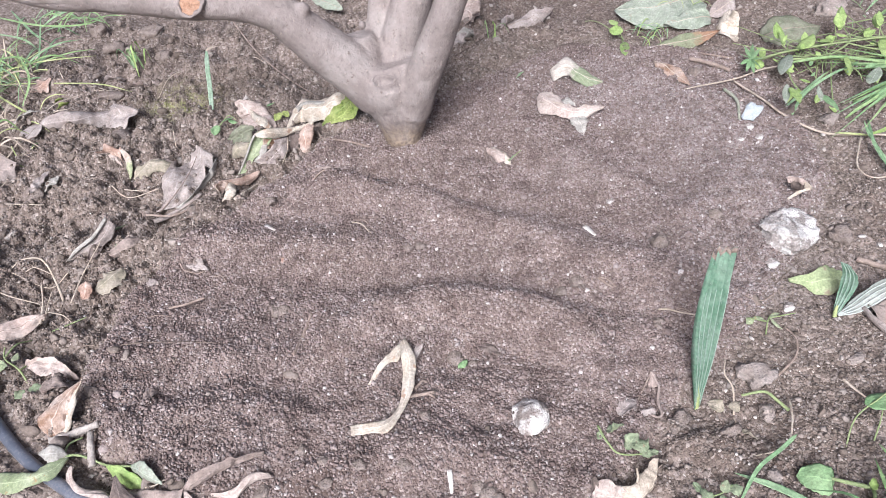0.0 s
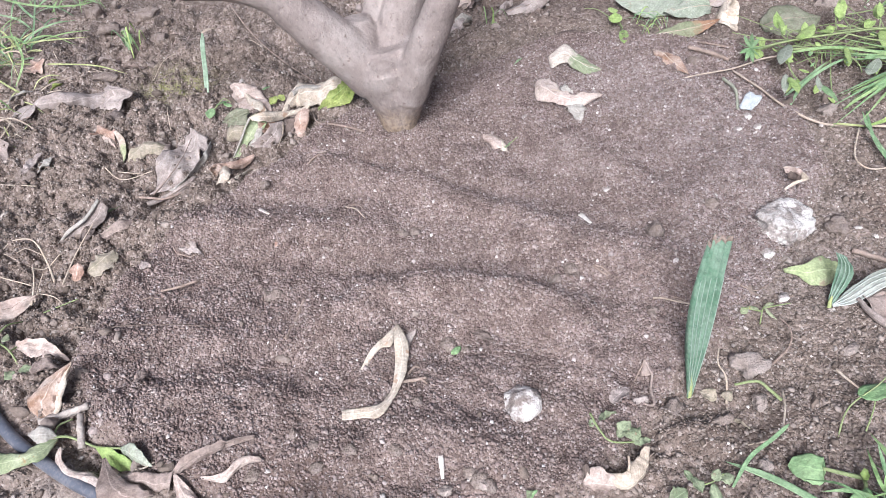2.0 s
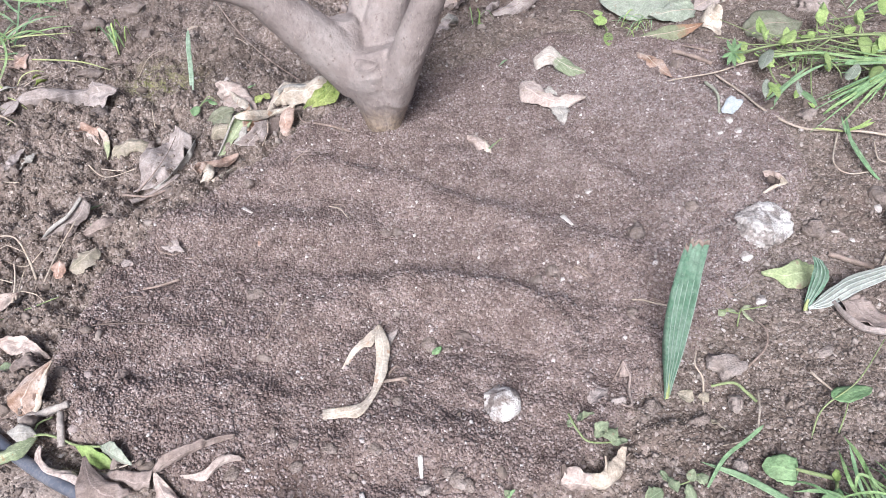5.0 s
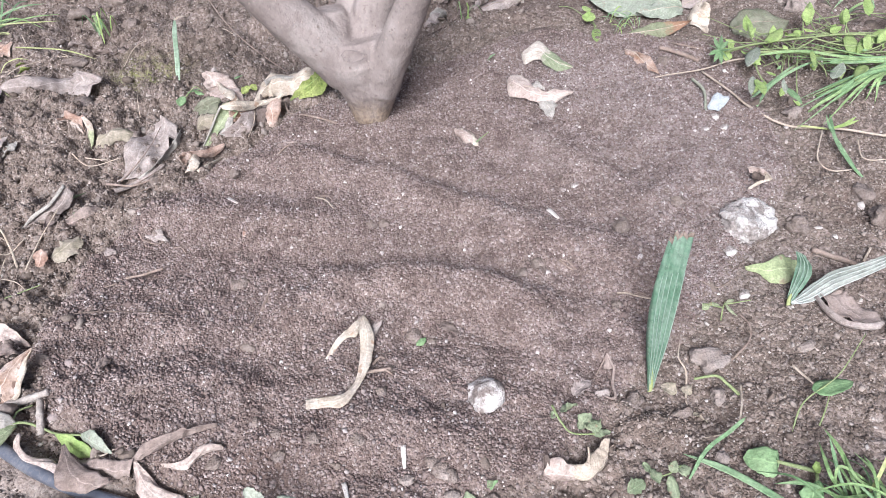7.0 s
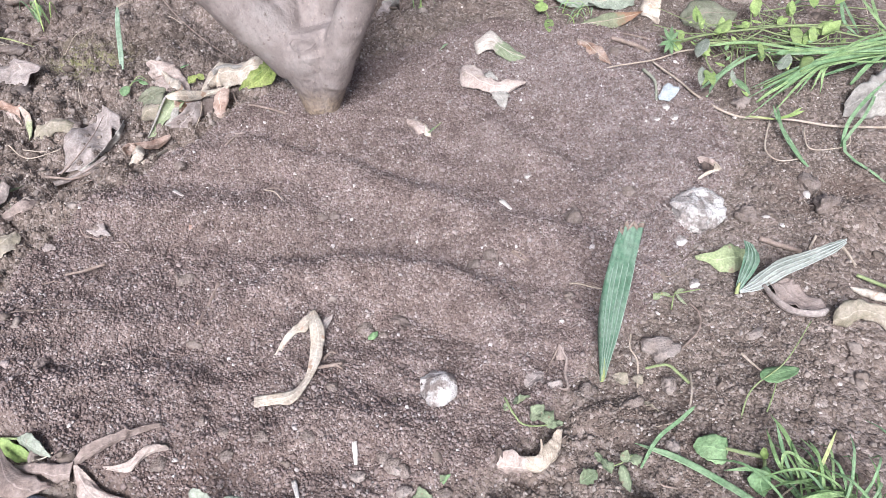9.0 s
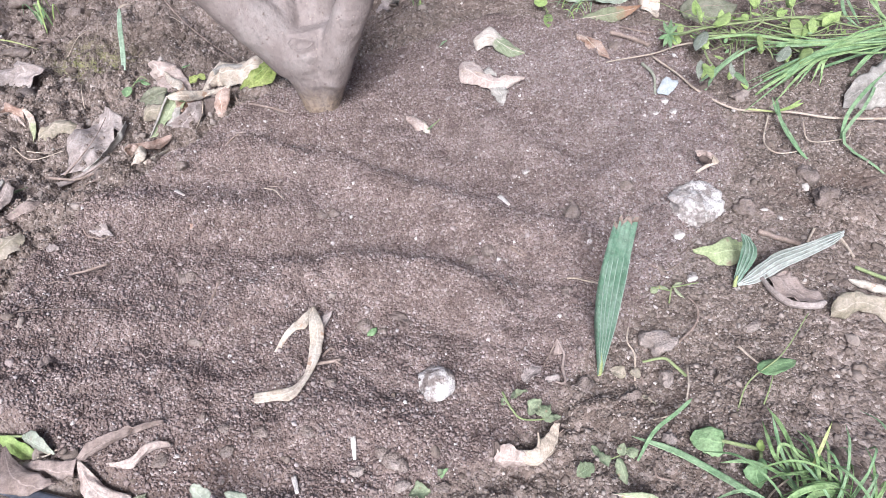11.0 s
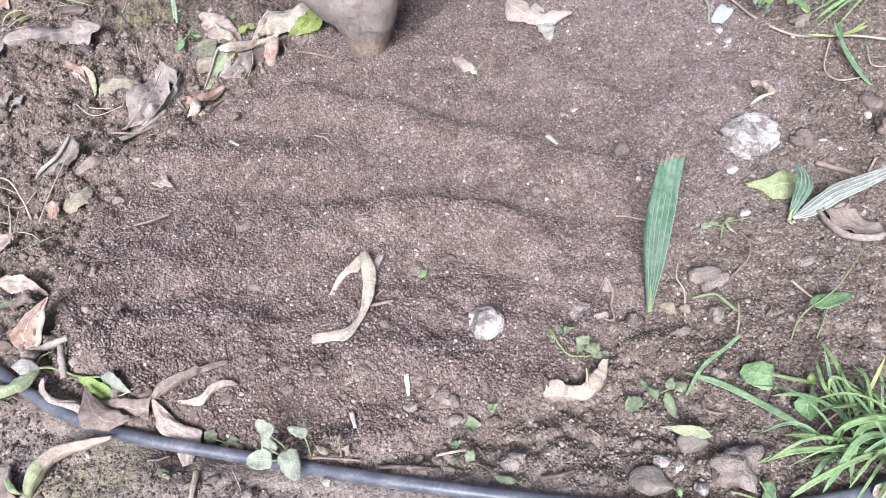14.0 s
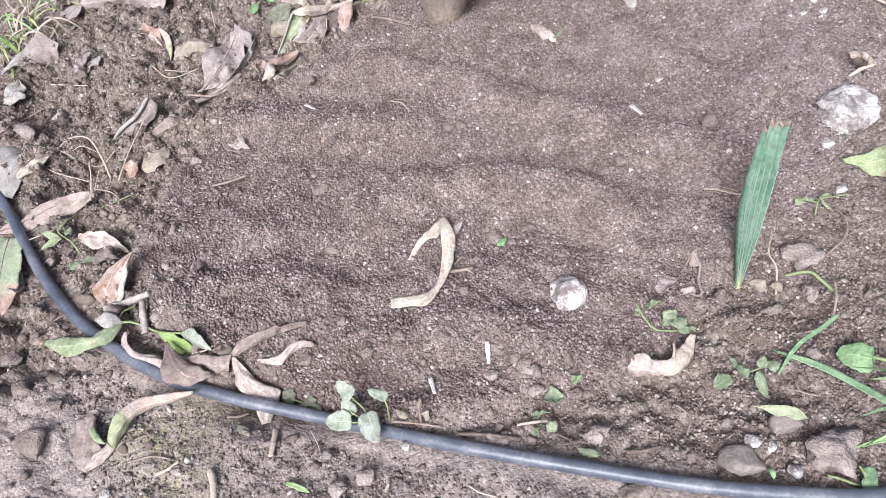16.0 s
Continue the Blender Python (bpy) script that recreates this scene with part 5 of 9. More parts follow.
sheet("blade", hook, [(0.5967, 0.9538, 0.066), (0.6072, 0.9478, 0.0706), (0.6192, 0.9403, 0.0705), (0.6266, 0.9346, 0.0627)], [(0.6029, 0.951, 0.056), (0.6118, 0.9471, 0.0593), (0.6183, 0.9381, 0.0607), (0.627, 0.9395, 0.0509)], PINK, 0.2, "", 57, 0.03, 22, 9)
sheet("blade_end", hook, [(0.6244, 0.9346, 0.0674), (0.6386, 0.938, 0.0511), (0.6243, 0.9371, 0.0436), (0.596, 0.9245, 0.0399)], [(0.6201, 0.9343, 0.0622), (0.6263, 0.9378, 0.0511), (0.6152, 0.9379, 0.0471), (0.594, 0.9259, 0.0426)], CREAM, 0.15, "cream turned-over end", 58, 0.03, 22, 9)
# shade in the hook's hollow, painted as a dark sheet
sheet("blade_inside", hook, [(0.606, 0.9513, 0.059), (0.6146, 0.9469, 0.0627), (0.6227, 0.935, 0.0638)], [(0.6194, 0.9597, 0.0378), (0.6274, 0.9545, 0.0363), (0.635, 0.9531, 0.0379)], DARK, -0.25, "inner side coloured dark as the hollow's shade", 59, 0.03, 18, 9)
cream = thing("dead_leaf", (-0.2616, 1.4322, -0.0469), "crumpled cream leaf leaning beside the trunk", "leaf", "fallen leaves")
sheet("blade", cream, [(-0.3118, 1.3907, -0.0297), (-0.3003, 1.4455, -0.0202), (-0.2782, 1.471, -0.0091), (-0.2367, 1.4536, 0.0006), (-0.1924, 1.4038, 0.0364), (-0.1739, 1.4078, 0.0315)], [(-0.3098, 1.3906, -0.0326), (-0.2897, 1.4182, -0.0349), (-0.2707, 1.419, -0.0411), (-0.2263, 1.3778, -0.0151), (-0.2062, 1.366, 0.0058), (-0.1869, 1.3906, 0.0176)], CREAM, 0.22, "", 14, 0.07, 38, 17)
sheet("folded_rim", cream, [(-0.2941, 1.4406, -0.0106), (-0.2742, 1.4614, -0.0068), (-0.2286, 1.4158, 0.0144), (-0.1864, 1.3922, 0.0384)], [(-0.2873, 1.4296, -0.0147), (-0.2685, 1.4467, -0.0116), (-0.2246, 1.404, 0.0098), (-0.1902, 1.3913, 0.0283)], PALELEAF, 0.3, "pale rolled rim", 16, 0.06, 26, 7)
mott = thing("mottled_leaf", (-0.219, 1.3631, -0.0152), "bright yellow-green mottled leaf beside the trunk", "leaf", "fallen leaves")
sheet("blade", mott, [(-0.2289, 1.3737, -0.0181), (-0.2143, 1.3616, 0.0062), (-0.1975, 1.3679, 0.0245), (-0.1828, 1.3937, 0.0305), (-0.1645, 1.4044, 0.0273)], [(-0.2243, 1.365, -0.0173), (-0.1798, 1.3369, 0.0076), (-0.1547, 1.3354, 0.0162), (-0.14, 1.3486, 0.0249), (-0.1561, 1.3872, 0.0283)], MOTTLED, -0.1, "", 15, 0.05, 30, 17)
rod("midrib", [(-0.2265, 1.3646, -0.0156), (-0.1889, 1.3546, 0.0195), (-0.1593, 1.3554, 0.0438)], [0.0012, 0.0005], CHICKWEED, mott, "", sides=6)
rod("stalk", [(-0.2424, 1.375, -0.025), (-0.2242, 1.3198, -0.0187), (-0.1843, 1.2679, 0.0071), (-0.1491, 1.2532, 0.0058), (-0.1183, 1.2329, 0.0073)], [0.002, 0.0026], TWIG, mott, "", sides=6)
pinkback = thing("dead_leaf", (-0.383, 1.3856, -0.0243), "pinkish grey leaf standing on its edge", "leaf", "fallen leaves")
sheet("blade", pinkback, [(-0.4357, 1.4825, -0.0074), (-0.4355, 1.4713, -0.0256), (-0.4253, 1.4606, -0.0449), (-0.3874, 1.3839, -0.0229)], [(-0.424, 1.4828, -0.0013), (-0.384, 1.4727, -0.0069), (-0.3541, 1.4522, -0.0246), (-0.3351, 1.3948, -0.0319)], PINK, 0.16, "", 13, 0.07, 28, 17)
sheet("fold", pinkback, [(-0.4026, 1.4627, -0.0171), (-0.395, 1.4382, -0.0235), (-0.3645, 1.378, -0.0124), (-0.3478, 1.3812, -0.0241)], [(-0.3969, 1.455, -0.0145), (-0.3802, 1.4389, -0.0192), (-0.3594, 1.4219, -0.0279), (-0.3416, 1.389, -0.025)], CREAM, 0.25, "cream folded middle", 12, 0.05, 20, 7)
big = thing("dead_leaf", (-0.49, 1.142, -0.0326), "large crumpled grey dead leaf with folded edges on cloddy earth", "leaf", "fallen leaves")
sheet("blade", big, [(-0.5376, 1.1205, -0.0332), (-0.53, 1.1556, -0.026), (-0.5274, 1.1889, -0.0121), (-0.5244, 1.2521, -0.0233), (-0.5077, 1.288, -0.0264), (-0.4903, 1.3193, -0.0159)], [(-0.5, 1.1316, -0.0377), (-0.4767, 1.1485, -0.0275), (-0.4644, 1.1707, -0.0174), (-0.4543, 1.2023, -0.0175), (-0.4415, 1.2218, -0.0142), (-0.4315, 1.2459, -0.0012)], GREY, 0.1, "", 1, 0.1, 44, 23)
sheet("raised_edge", big, [(-0.4985, 1.13, -0.0339), (-0.4704, 1.1449, -0.0198), (-0.4555, 1.1712, -0.013), (-0.4384, 1.2095, -0.0032), (-0.4297, 1.24, 0.0013)], [(-0.4893, 1.1317, -0.0386), (-0.4675, 1.1523, -0.031), (-0.4552, 1.1888, -0.0312), (-0.4384, 1.2082, -0.0214), (-0.4336, 1.244, -0.0107)], PALELEAF, 0.15, "paler turned-up edge", 3, 0.07, 34, 9)
sheet("folded_edge", big, [(-0.5379, 1.1013, -0.036), (-0.5088, 1.1221, -0.038), (-0.4787, 1.136, -0.029), (-0.4553, 1.1679, -0.027)], [(-0.5337, 1.0945, -0.042), (-0.5063, 1.1188, -0.0468), (-0.476, 1.1327, -0.0376), (-0.4533, 1.1657, -0.0338)], GREY, 0.3, "rolled lower edge", 2, 0.12, 30, 9)
rod("midrib", [(-0.5264, 1.1194, -0.0332), (-0.4955, 1.146, -0.0106), (-0.4766, 1.1983, 0.0006), (-0.4828, 1.2971, -0.0146)], [0.0014, 0.0006], TWIG, big, "", sides=6)
rust = thing("rust_leaf", (-0.398, 1.1764, -0.0376), "rolled rust-coloured leaf at the edge of the heap", "leaf", "fallen leaves")
sheet("blade", rust, [(-0.4207, 1.1579, -0.0088), (-0.4125, 1.1742, -0.0076), (-0.3854, 1.1776, -0.008), (-0.3642, 1.2026, -0.0189), (-0.3434, 1.2152, -0.0183)], [(-0.4159, 1.1713, -0.0147), (-0.4049, 1.1798, -0.0175), (-0.3841, 1.1784, -0.0249), (-0.3669, 1.1946, -0.0365), (-0.3473, 1.21, -0.0295)], ORANGE, 0.18, "", 22, 0.06, 32, 13)
sheet("rolled_end", rust, [(-0.4187, 1.1528, -0.0093), (-0.4154, 1.1685, -0.006), (-0.4025, 1.1758, -0.0108)], [(-0.4179, 1.157, -0.0246), (-0.4092, 1.157, -0.0253), (-0.4074, 1.1822, -0.0259)], RUST, -0.45, "red-brown rolled end", 26, 0.04, 20, 9)
sheet("blade_end", rust, [(-0.4063, 1.1822, -0.026), (-0.4016, 1.1481, -0.0193), (-0.4035, 1.124, -0.023)], [(-0.3862, 1.174, -0.023), (-0.3761, 1.1369, -0.0131), (-0.3876, 1.1263, -0.0232)], CREAM, 0.4, "cream rolled underside", 23, 0.04, 20, 11)
sheet("lower_edge", rust, [(-0.3834, 1.1301, -0.021), (-0.3669, 1.1486, -0.021), (-0.3518, 1.2, -0.0415)], [(-0.3791, 1.1265, -0.024), (-0.365, 1.1524, -0.0293), (-0.3511, 1.2018, -0.0471)], CREAM, 0.05, "cream lower edge", 27, 0.05, 18, 5)
pocket = thing("dead_leaf", (-0.6623, 1.307, -0.0391), "twisted rust leaf with a dark hollow and a cream end", "leaf", "fallen leaves")
sheet("blade", pocket, [(-0.7219, 1.34, -0.0251), (-0.6968, 1.3247, -0.0128), (-0.6811, 1.3215, 0.005), (-0.6629, 1.3124, -0.0017), (-0.6477, 1.3131, -0.0018)], [(-0.7129, 1.3435, -0.0309), (-0.681, 1.3186, -0.0141), (-0.665, 1.309, -0.0175), (-0.6509, 1.3054, -0.0246), (-0.6464, 1.2946, -0.0347)], ORANGE, 0.1, "", 4, 0.05, 28, 11)
sheet("lower_lip", pocket, [(-0.7121, 1.3429, -0.0292), (-0.6765, 1.3192, -0.0177), (-0.6597, 1.3132, -0.0263)], [(-0.6919, 1.3318, -0.0334), (-0.6681, 1.3114, -0.0345), (-0.6537, 1.302, -0.0392)], PINK, 0.15, "pinkish lower lip", 5, 0.05, 20, 9)
sheet("cream_end", pocket, [(-0.6522, 1.3161, -0.002), (-0.6325, 1.3007, -0.006), (-0.6227, 1.2852, -0.0217), (-0.6223, 1.258, -0.0398)], [(-0.6483, 1.3092, -0.0104), (-0.6412, 1.2959, -0.0219), (-0.637, 1.2801, -0.0369), (-0.6255, 1.252, -0.0438)], CURLED, 0.2, "cream and green end", 6, 0.05, 24, 9)
# the pocket's shaded inside, put in by dark colour
sheet("hollow", pocket, [(-0.6611, 1.3119, -0.014), (-0.646, 1.3074, -0.0122), (-0.6398, 1.2939, -0.0263)], [(-0.6548, 1.3079, -0.0374), (-0.6455, 1.2941, -0.0431), (-0.6383, 1.2732, -0.0464)], DARK, -0.2, "inner side coloured dark as the hollow's shade", 7, 0.04, 16, 9)
caked = thing("dead_leaf", (-0.5798, 1.2622, -0.0431), "flattened tan leaf caked with earth", "leaf", "fallen leaves")
sheet("blade", caked, [(-0.6183, 1.2593, -0.041), (-0.6069, 1.2751, -0.0287), (-0.5853, 1.2904, -0.0223), (-0.5556, 1.288, -0.02), (-0.5381, 1.2935, -0.0363)], [(-0.6102, 1.2476, -0.0476), (-0.5869, 1.2494, -0.0393), (-0.5748, 1.264, -0.0333), (-0.5526, 1.2619, -0.0392), (-0.5387, 1.2834, -0.0465)], OCHRE, 0.25, "", 8, 0.1, 30, 15)
frame_ = thing("leaf_skeleton", (0.2969, 0.5813, -0.0183), "torn dead leaf worn down to its rim on compost", "leaf", "fallen leaves")
rod("rim", [(0.2946, 0.6144, 0.0057), (0.2998, 0.6024, -0.0021), (0.3015, 0.5949, -0.0052), (0.2966, 0.5771, -0.0128), (0.2961, 0.5564, -0.0126), (0.2904, 0.5514, -0.0129), (0.2812, 0.5529, -0.009)], [0.0014, 0.0022, 0.0016], BROWN, frame_, "", sides=6)
rod("side_rib", [(0.2946, 0.6144, 0.0057), (0.2842, 0.6009, -0.0049), (0.2734, 0.5853, -0.0087), (0.2681, 0.5757, -0.0083)], [0.0013, 0.0009], TWIG, frame_, "", sides=6)
sheet("scrap", frame_, [(0.2579, 0.5525, -0.0037), (0.27, 0.557, -0.0023), (0.2868, 0.5628, -0.0054)], [(0.2592, 0.5505, -0.006), (0.2756, 0.5539, -0.011), (0.2886, 0.556, -0.0139)], GREY, 0.15, "", 9, 0.06, 18, 7)
sheet("tip_scrap", frame_, [(0.2932, 0.6152, 0.0061), (0.2891, 0.6032, -0.0021), (0.2865, 0.5986, -0.0084)], [(0.296, 0.6136, 0.0053), (0.2998, 0.6024, -0.0021), (0.3006, 0.597, -0.0065)], BROWN, 0.15, "", 10, 0.06, 14, 7)
curl = thing("curled_leaf", (0.2232, 0.4425, -0.0353), "dry leaf rolled into a hook, pink-brown and cream", "leaf", "fallen leaves")
sheet("blade", curl, [(0.1806, 0.4438, -0.0092), (0.1894, 0.4486, 0.0036), (0.2041, 0.4527, 0.0029), (0.2182, 0.4491, -0.0067), (0.2282, 0.4437, -0.0142)], [(0.182, 0.4441, -0.0176), (0.1946, 0.4432, -0.0281), (0.2107, 0.4437, -0.0348), (0.2232, 0.4437, -0.0321), (0.2311, 0.4437, -0.0277)], PINK, 0.18, "", 151, 0.06, 30, 15)
sheet("rolled_end", curl, [(0.2157, 0.4527, -0.0098), (0.232, 0.45, -0.0045), (0.2439, 0.4623, -0.0053), (0.2554, 0.4756, -0.0059), (0.2647, 0.4855, -0.0045)], [(0.2288, 0.445, -0.0297), (0.2408, 0.4448, -0.0307), (0.2559, 0.4558, -0.0296), (0.2655, 0.4724, -0.0236), (0.2726, 0.4907, -0.0119)], CREAM, 0.42, "cream rolled end", 152, 0.03, 34, 15)
sheet("rolled_rim", curl, [(0.1807, 0.4447, -0.0082), (0.1798, 0.449, 0.0128), (0.183, 0.4501, 0.0182)], [(0.1892, 0.4451, -0.0098), (0.1877, 0.4493, 0.009), (0.1851, 0.4499, 0.0171)], DARK, -0.45, "dark rolled rim", 153, 0.03, 16, 9)
rod("stalk", [(0.2377, 0.4519, -0.0082), (0.2396, 0.4581, -0.0007), (0.2391, 0.4659, 0.0059)], [0.0022, 0.0014], STRAW, curl, "", sides=6)

arched = thing("arched_leaf", (-0.3594, 1.2387, -0.0222), "arched half-dry leaf, green below and cream on top", "leaf", "fallen leaves")
sheet("blade_foot", arched, [(-0.3918, 1.2262, -0.032), (-0.3785, 1.2435, -0.0117), (-0.366, 1.2676, 0.0097), (-0.3545, 1.2782, 0.0276), (-0.3372, 1.2824, 0.0358)], [(-0.3766, 1.2277, -0.03), (-0.3571, 1.246, -0.0122), (-0.334, 1.2648, 0.001), (-0.323, 1.2826, 0.0105), (-0.3137, 1.308, 0.0102)], WILT, -0.18, "green lower half", 19, 0.05, 30, 15)
sheet("blade_edge", arched, [(-0.3916, 1.2265, -0.0308), (-0.3785, 1.2435, -0.0117), (-0.366, 1.2676, 0.0097), (-0.3545, 1.2782, 0.0276)], [(-0.3883, 1.2278, -0.0306), (-0.374, 1.2399, -0.0096), (-0.3618, 1.2639, 0.0104), (-0.3487, 1.2728, 0.0292)], PALELEAF, 0.3, "bleached rolled edge", 25, 0.04, 22, 5)
sheet("blade_top", arched, [(-0.3539, 1.2774, 0.0294), (-0.3291, 1.2867, 0.0338), (-0.2928, 1.3176, 0.015), (-0.2633, 1.3474, 0.0003), (-0.2402, 1.3532, 0.0048)], [(-0.3468, 1.2701, 0.0255), (-0.3255, 1.2739, 0.0202), (-0.3037, 1.3058, -0.0), (-0.282, 1.3214, -0.0003), (-0.2448, 1.349, -0.0034)], CREAM, 0.16, "cream dry upper half", 20, 0.06, 34, 13)
sheet("blade_end", arched, [(-0.2722, 1.3301, -0.0064), (-0.2743, 1.3166, -0.02), (-0.2693, 1.2972, -0.0303), (-0.2605, 1.2934, -0.0369)], [(-0.242, 1.355, 0.0025), (-0.2435, 1.3201, -0.0051), (-0.2473, 1.3044, -0.0226), (-0.2557, 1.2951, -0.0355)], ORANGE, 0.16, "rust-brown end", 21, 0.06, 26, 13)
sheet("blade_inside", arched, [(-0.3374, 1.2738, 0.0185), (-0.319, 1.286, 0.0094), (-0.304, 1.3048, -0.0021)], [(-0.3378, 1.2683, 0.0018), (-0.3225, 1.2663, -0.0035), (-0.3098, 1.2924, -0.0159)], RUST, -0.2, "rust-orange inner side", 24, 0.04, 18, 9)
dull = thing("dead_leaf", (-0.3149, 1.2495, -0.0232), "dull grey leaf hanging under the curled one", "leaf", "fallen leaves")
sheet("blade", dull, [(-0.3146, 1.2801, 0.0101), (-0.3276, 1.2601, 0.0009), (-0.3501, 1.2492, -0.0149), (-0.3572, 1.242, -0.0205)], [(-0.2946, 1.3067, -0.0013), (-0.294, 1.2896, -0.0152), (-0.2976, 1.2618, -0.0216), (-0.3054, 1.2474, -0.0293)], GREY, 0.1, "", 18, 0.05, 26, 13)
rod("midrib", [(-0.2942, 1.304, -0.0009), (-0.2931, 1.2858, -0.0128), (-0.2973, 1.2608, -0.0209), (-0.3041, 1.2466, -0.0289)], [0.0012, 0.0007], STRAW, dull, "", sides=6)
sheet("lower_flap", dull, [(-0.2918, 1.3118, -0.0019), (-0.2914, 1.3026, -0.0182), (-0.2951, 1.2905, -0.0268)], [(-0.2729, 1.3312, -0.0098), (-0.2737, 1.3144, -0.0243), (-0.278, 1.2984, -0.0319)], DARK, -0.1, "brown lower flap", 29, 0.05, 18, 9)
sheet("pale_scrap", dull, [(-0.3396, 1.2665, 0.0085), (-0.3468, 1.2597, -0.0029), (-0.3588, 1.2437, -0.016)], [(-0.3304, 1.2722, 0.0069), (-0.3334, 1.2587, -0.0059), (-0.3484, 1.2452, -0.0205)], PALELEAF, 0.1, "pale scrap", 30, 0.08, 16, 7)
olive = thing("dead_leaf", (-0.4002, 1.3413, -0.0238), "dark grey-green leaf in the pile", "leaf", "fallen leaves")
sheet("blade", olive, [(-0.4229, 1.3522, -0.0093), (-0.4248, 1.3457, -0.022), (-0.4104, 1.3184, -0.0225)], [(-0.392, 1.3458, 0.0145), (-0.3673, 1.3346, 0.01), (-0.373, 1.32, -0.015)], OLIVE, 0.12, "", 31, 0.07, 22, 13)
tan = thing("dead_leaf", (-0.3978, 1.2867, -0.028), "tan curled leaf in the pile, speckled with earth", "leaf", "fallen leaves")
sheet("blade", tan, [(-0.4137, 1.2873, -0.0245), (-0.409, 1.2962, -0.0083), (-0.3938, 1.3004, -0.0011), (-0.3668, 1.2826, 0.0069)], [(-0.4055, 1.2812, -0.0294), (-0.3901, 1.2786, -0.026), (-0.3743, 1.2692, -0.0153), (-0.3655, 1.2709, -0.0061)], OCHRE, 0.35, "", 32, 0.05, 24, 13)

rolled_grey = thing("dead_leaf", (-0.8209, 1.4885, -0.0409), "long rolled brown leaf on cloddy earth", "leaf", "fallen leaves")
sheet("blade", rolled_grey, [(-0.9103, 1.4986, -0.0361), (-0.8743, 1.5011, -0.0164), (-0.829, 1.5064, -0.0124), (-0.8012, 1.5473, -0.0425), (-0.7648, 1.5749, -0.0565)], [(-0.9044, 1.4924, -0.0433), (-0.8609, 1.4867, -0.0445), (-0.8044, 1.5031, -0.0539), (-0.7709, 1.5142, -0.0615), (-0.7439, 1.531, -0.0537)], GREY, 0.25, "", 6, 0.05, 34, 13)
pointed = thing("dead_leaf", (-0.7203, 1.4864, -0.0543), "pointed grey dead leaf tilted up on clods", "leaf", "fallen leaves")
sheet("blade", pointed, [(-0.7304, 1.5283, -0.0097), (-0.7468, 1.5186, -0.0311), (-0.7558, 1.4937, -0.0517)], [(-0.717, 1.5187, -0.0097), (-0.6645, 1.4908, -0.0164), (-0.6942, 1.4465, -0.0423)], GREY, 0.14, "", 5, 0.06, 26, 17)
folded = thing("dead_leaf", (-0.6252, 0.9921, -0.023), "folded grey leaf with a inner side coloured dark as the hollow's shade", "leaf", "fallen leaves")
sheet("blade", folded, [(-0.666, 0.988, -0.0323), (-0.6422, 0.9957, -0.0113), (-0.6072, 1.0068, 0.0107), (-0.5854, 1.0319, 0.0314)], [(-0.659, 0.9901, -0.0333), (-0.6113, 0.9888, -0.0106), (-0.5852, 1.0101, -0.0095), (-0.5675, 1.0252, 0.0134)], GREY, 0.12, "", 8, 0.06, 32, 17)
sheet("turned_edge", folded, [(-0.6648, 0.9861, -0.0307), (-0.639, 0.9915, -0.0067), (-0.6045, 1.0031, 0.0148), (-0.5843, 1.0301, 0.0327)], [(-0.6595, 0.9887, -0.0307), (-0.6265, 0.9835, -0.0022), (-0.598, 0.9997, 0.0132), (-0.5798, 1.025, 0.0299)], PALELEAF, 0.3, "paler turned edge", 9, 0.05, 26, 7)
rolled_br = thing("dead_leaf", (-0.5584, 0.9916, -0.0213), "rolled brown leaf at the edge of the heap", "leaf", "fallen leaves")
sheet("blade", rolled_br, [(-0.593, 0.9737, -0.0149), (-0.572, 0.9866, -0.0066), (-0.5468, 0.9985, 0.0036), (-0.5265, 1.0212, -0.0141)], [(-0.589, 0.9719, -0.019), (-0.5673, 0.983, -0.0251), (-0.5398, 0.9953, -0.0233), (-0.5268, 1.0237, -0.0256)], BROWN, 0.25, "", 10, 0.06, 28, 13)

# leaves on the heap
leaf("dead_leaf", "small tan leaf scrap on compost", (0.1174, 1.1944, 0.0057), (0.1568, 1.1369, 0.0041), (0.1400, 1.1850, 0.0152), (0.1323, 1.1534, 0.0001), CREAM, wave=0.15, blunt=0.6, seed=57, rib=None)
seedling("seedling", "thin green sprig on compost", (0.1516, 1.1490, -0.0012), [[(0.1446, 1.1444, -0.0000), (0.1601, 1.1469, 0.0126), (0.1778, 1.1502, 0.0269)]], [((0.1513, 1.1459, 0.0063), (0.1692, 1.1500, 0.0201), 0.008, 0.2), ((0.1996, 1.4353, 0.0230), (0.2200, 1.4397, 0.0381), 0.010, 0.3)], leaf_mat=BLUEGRASS)
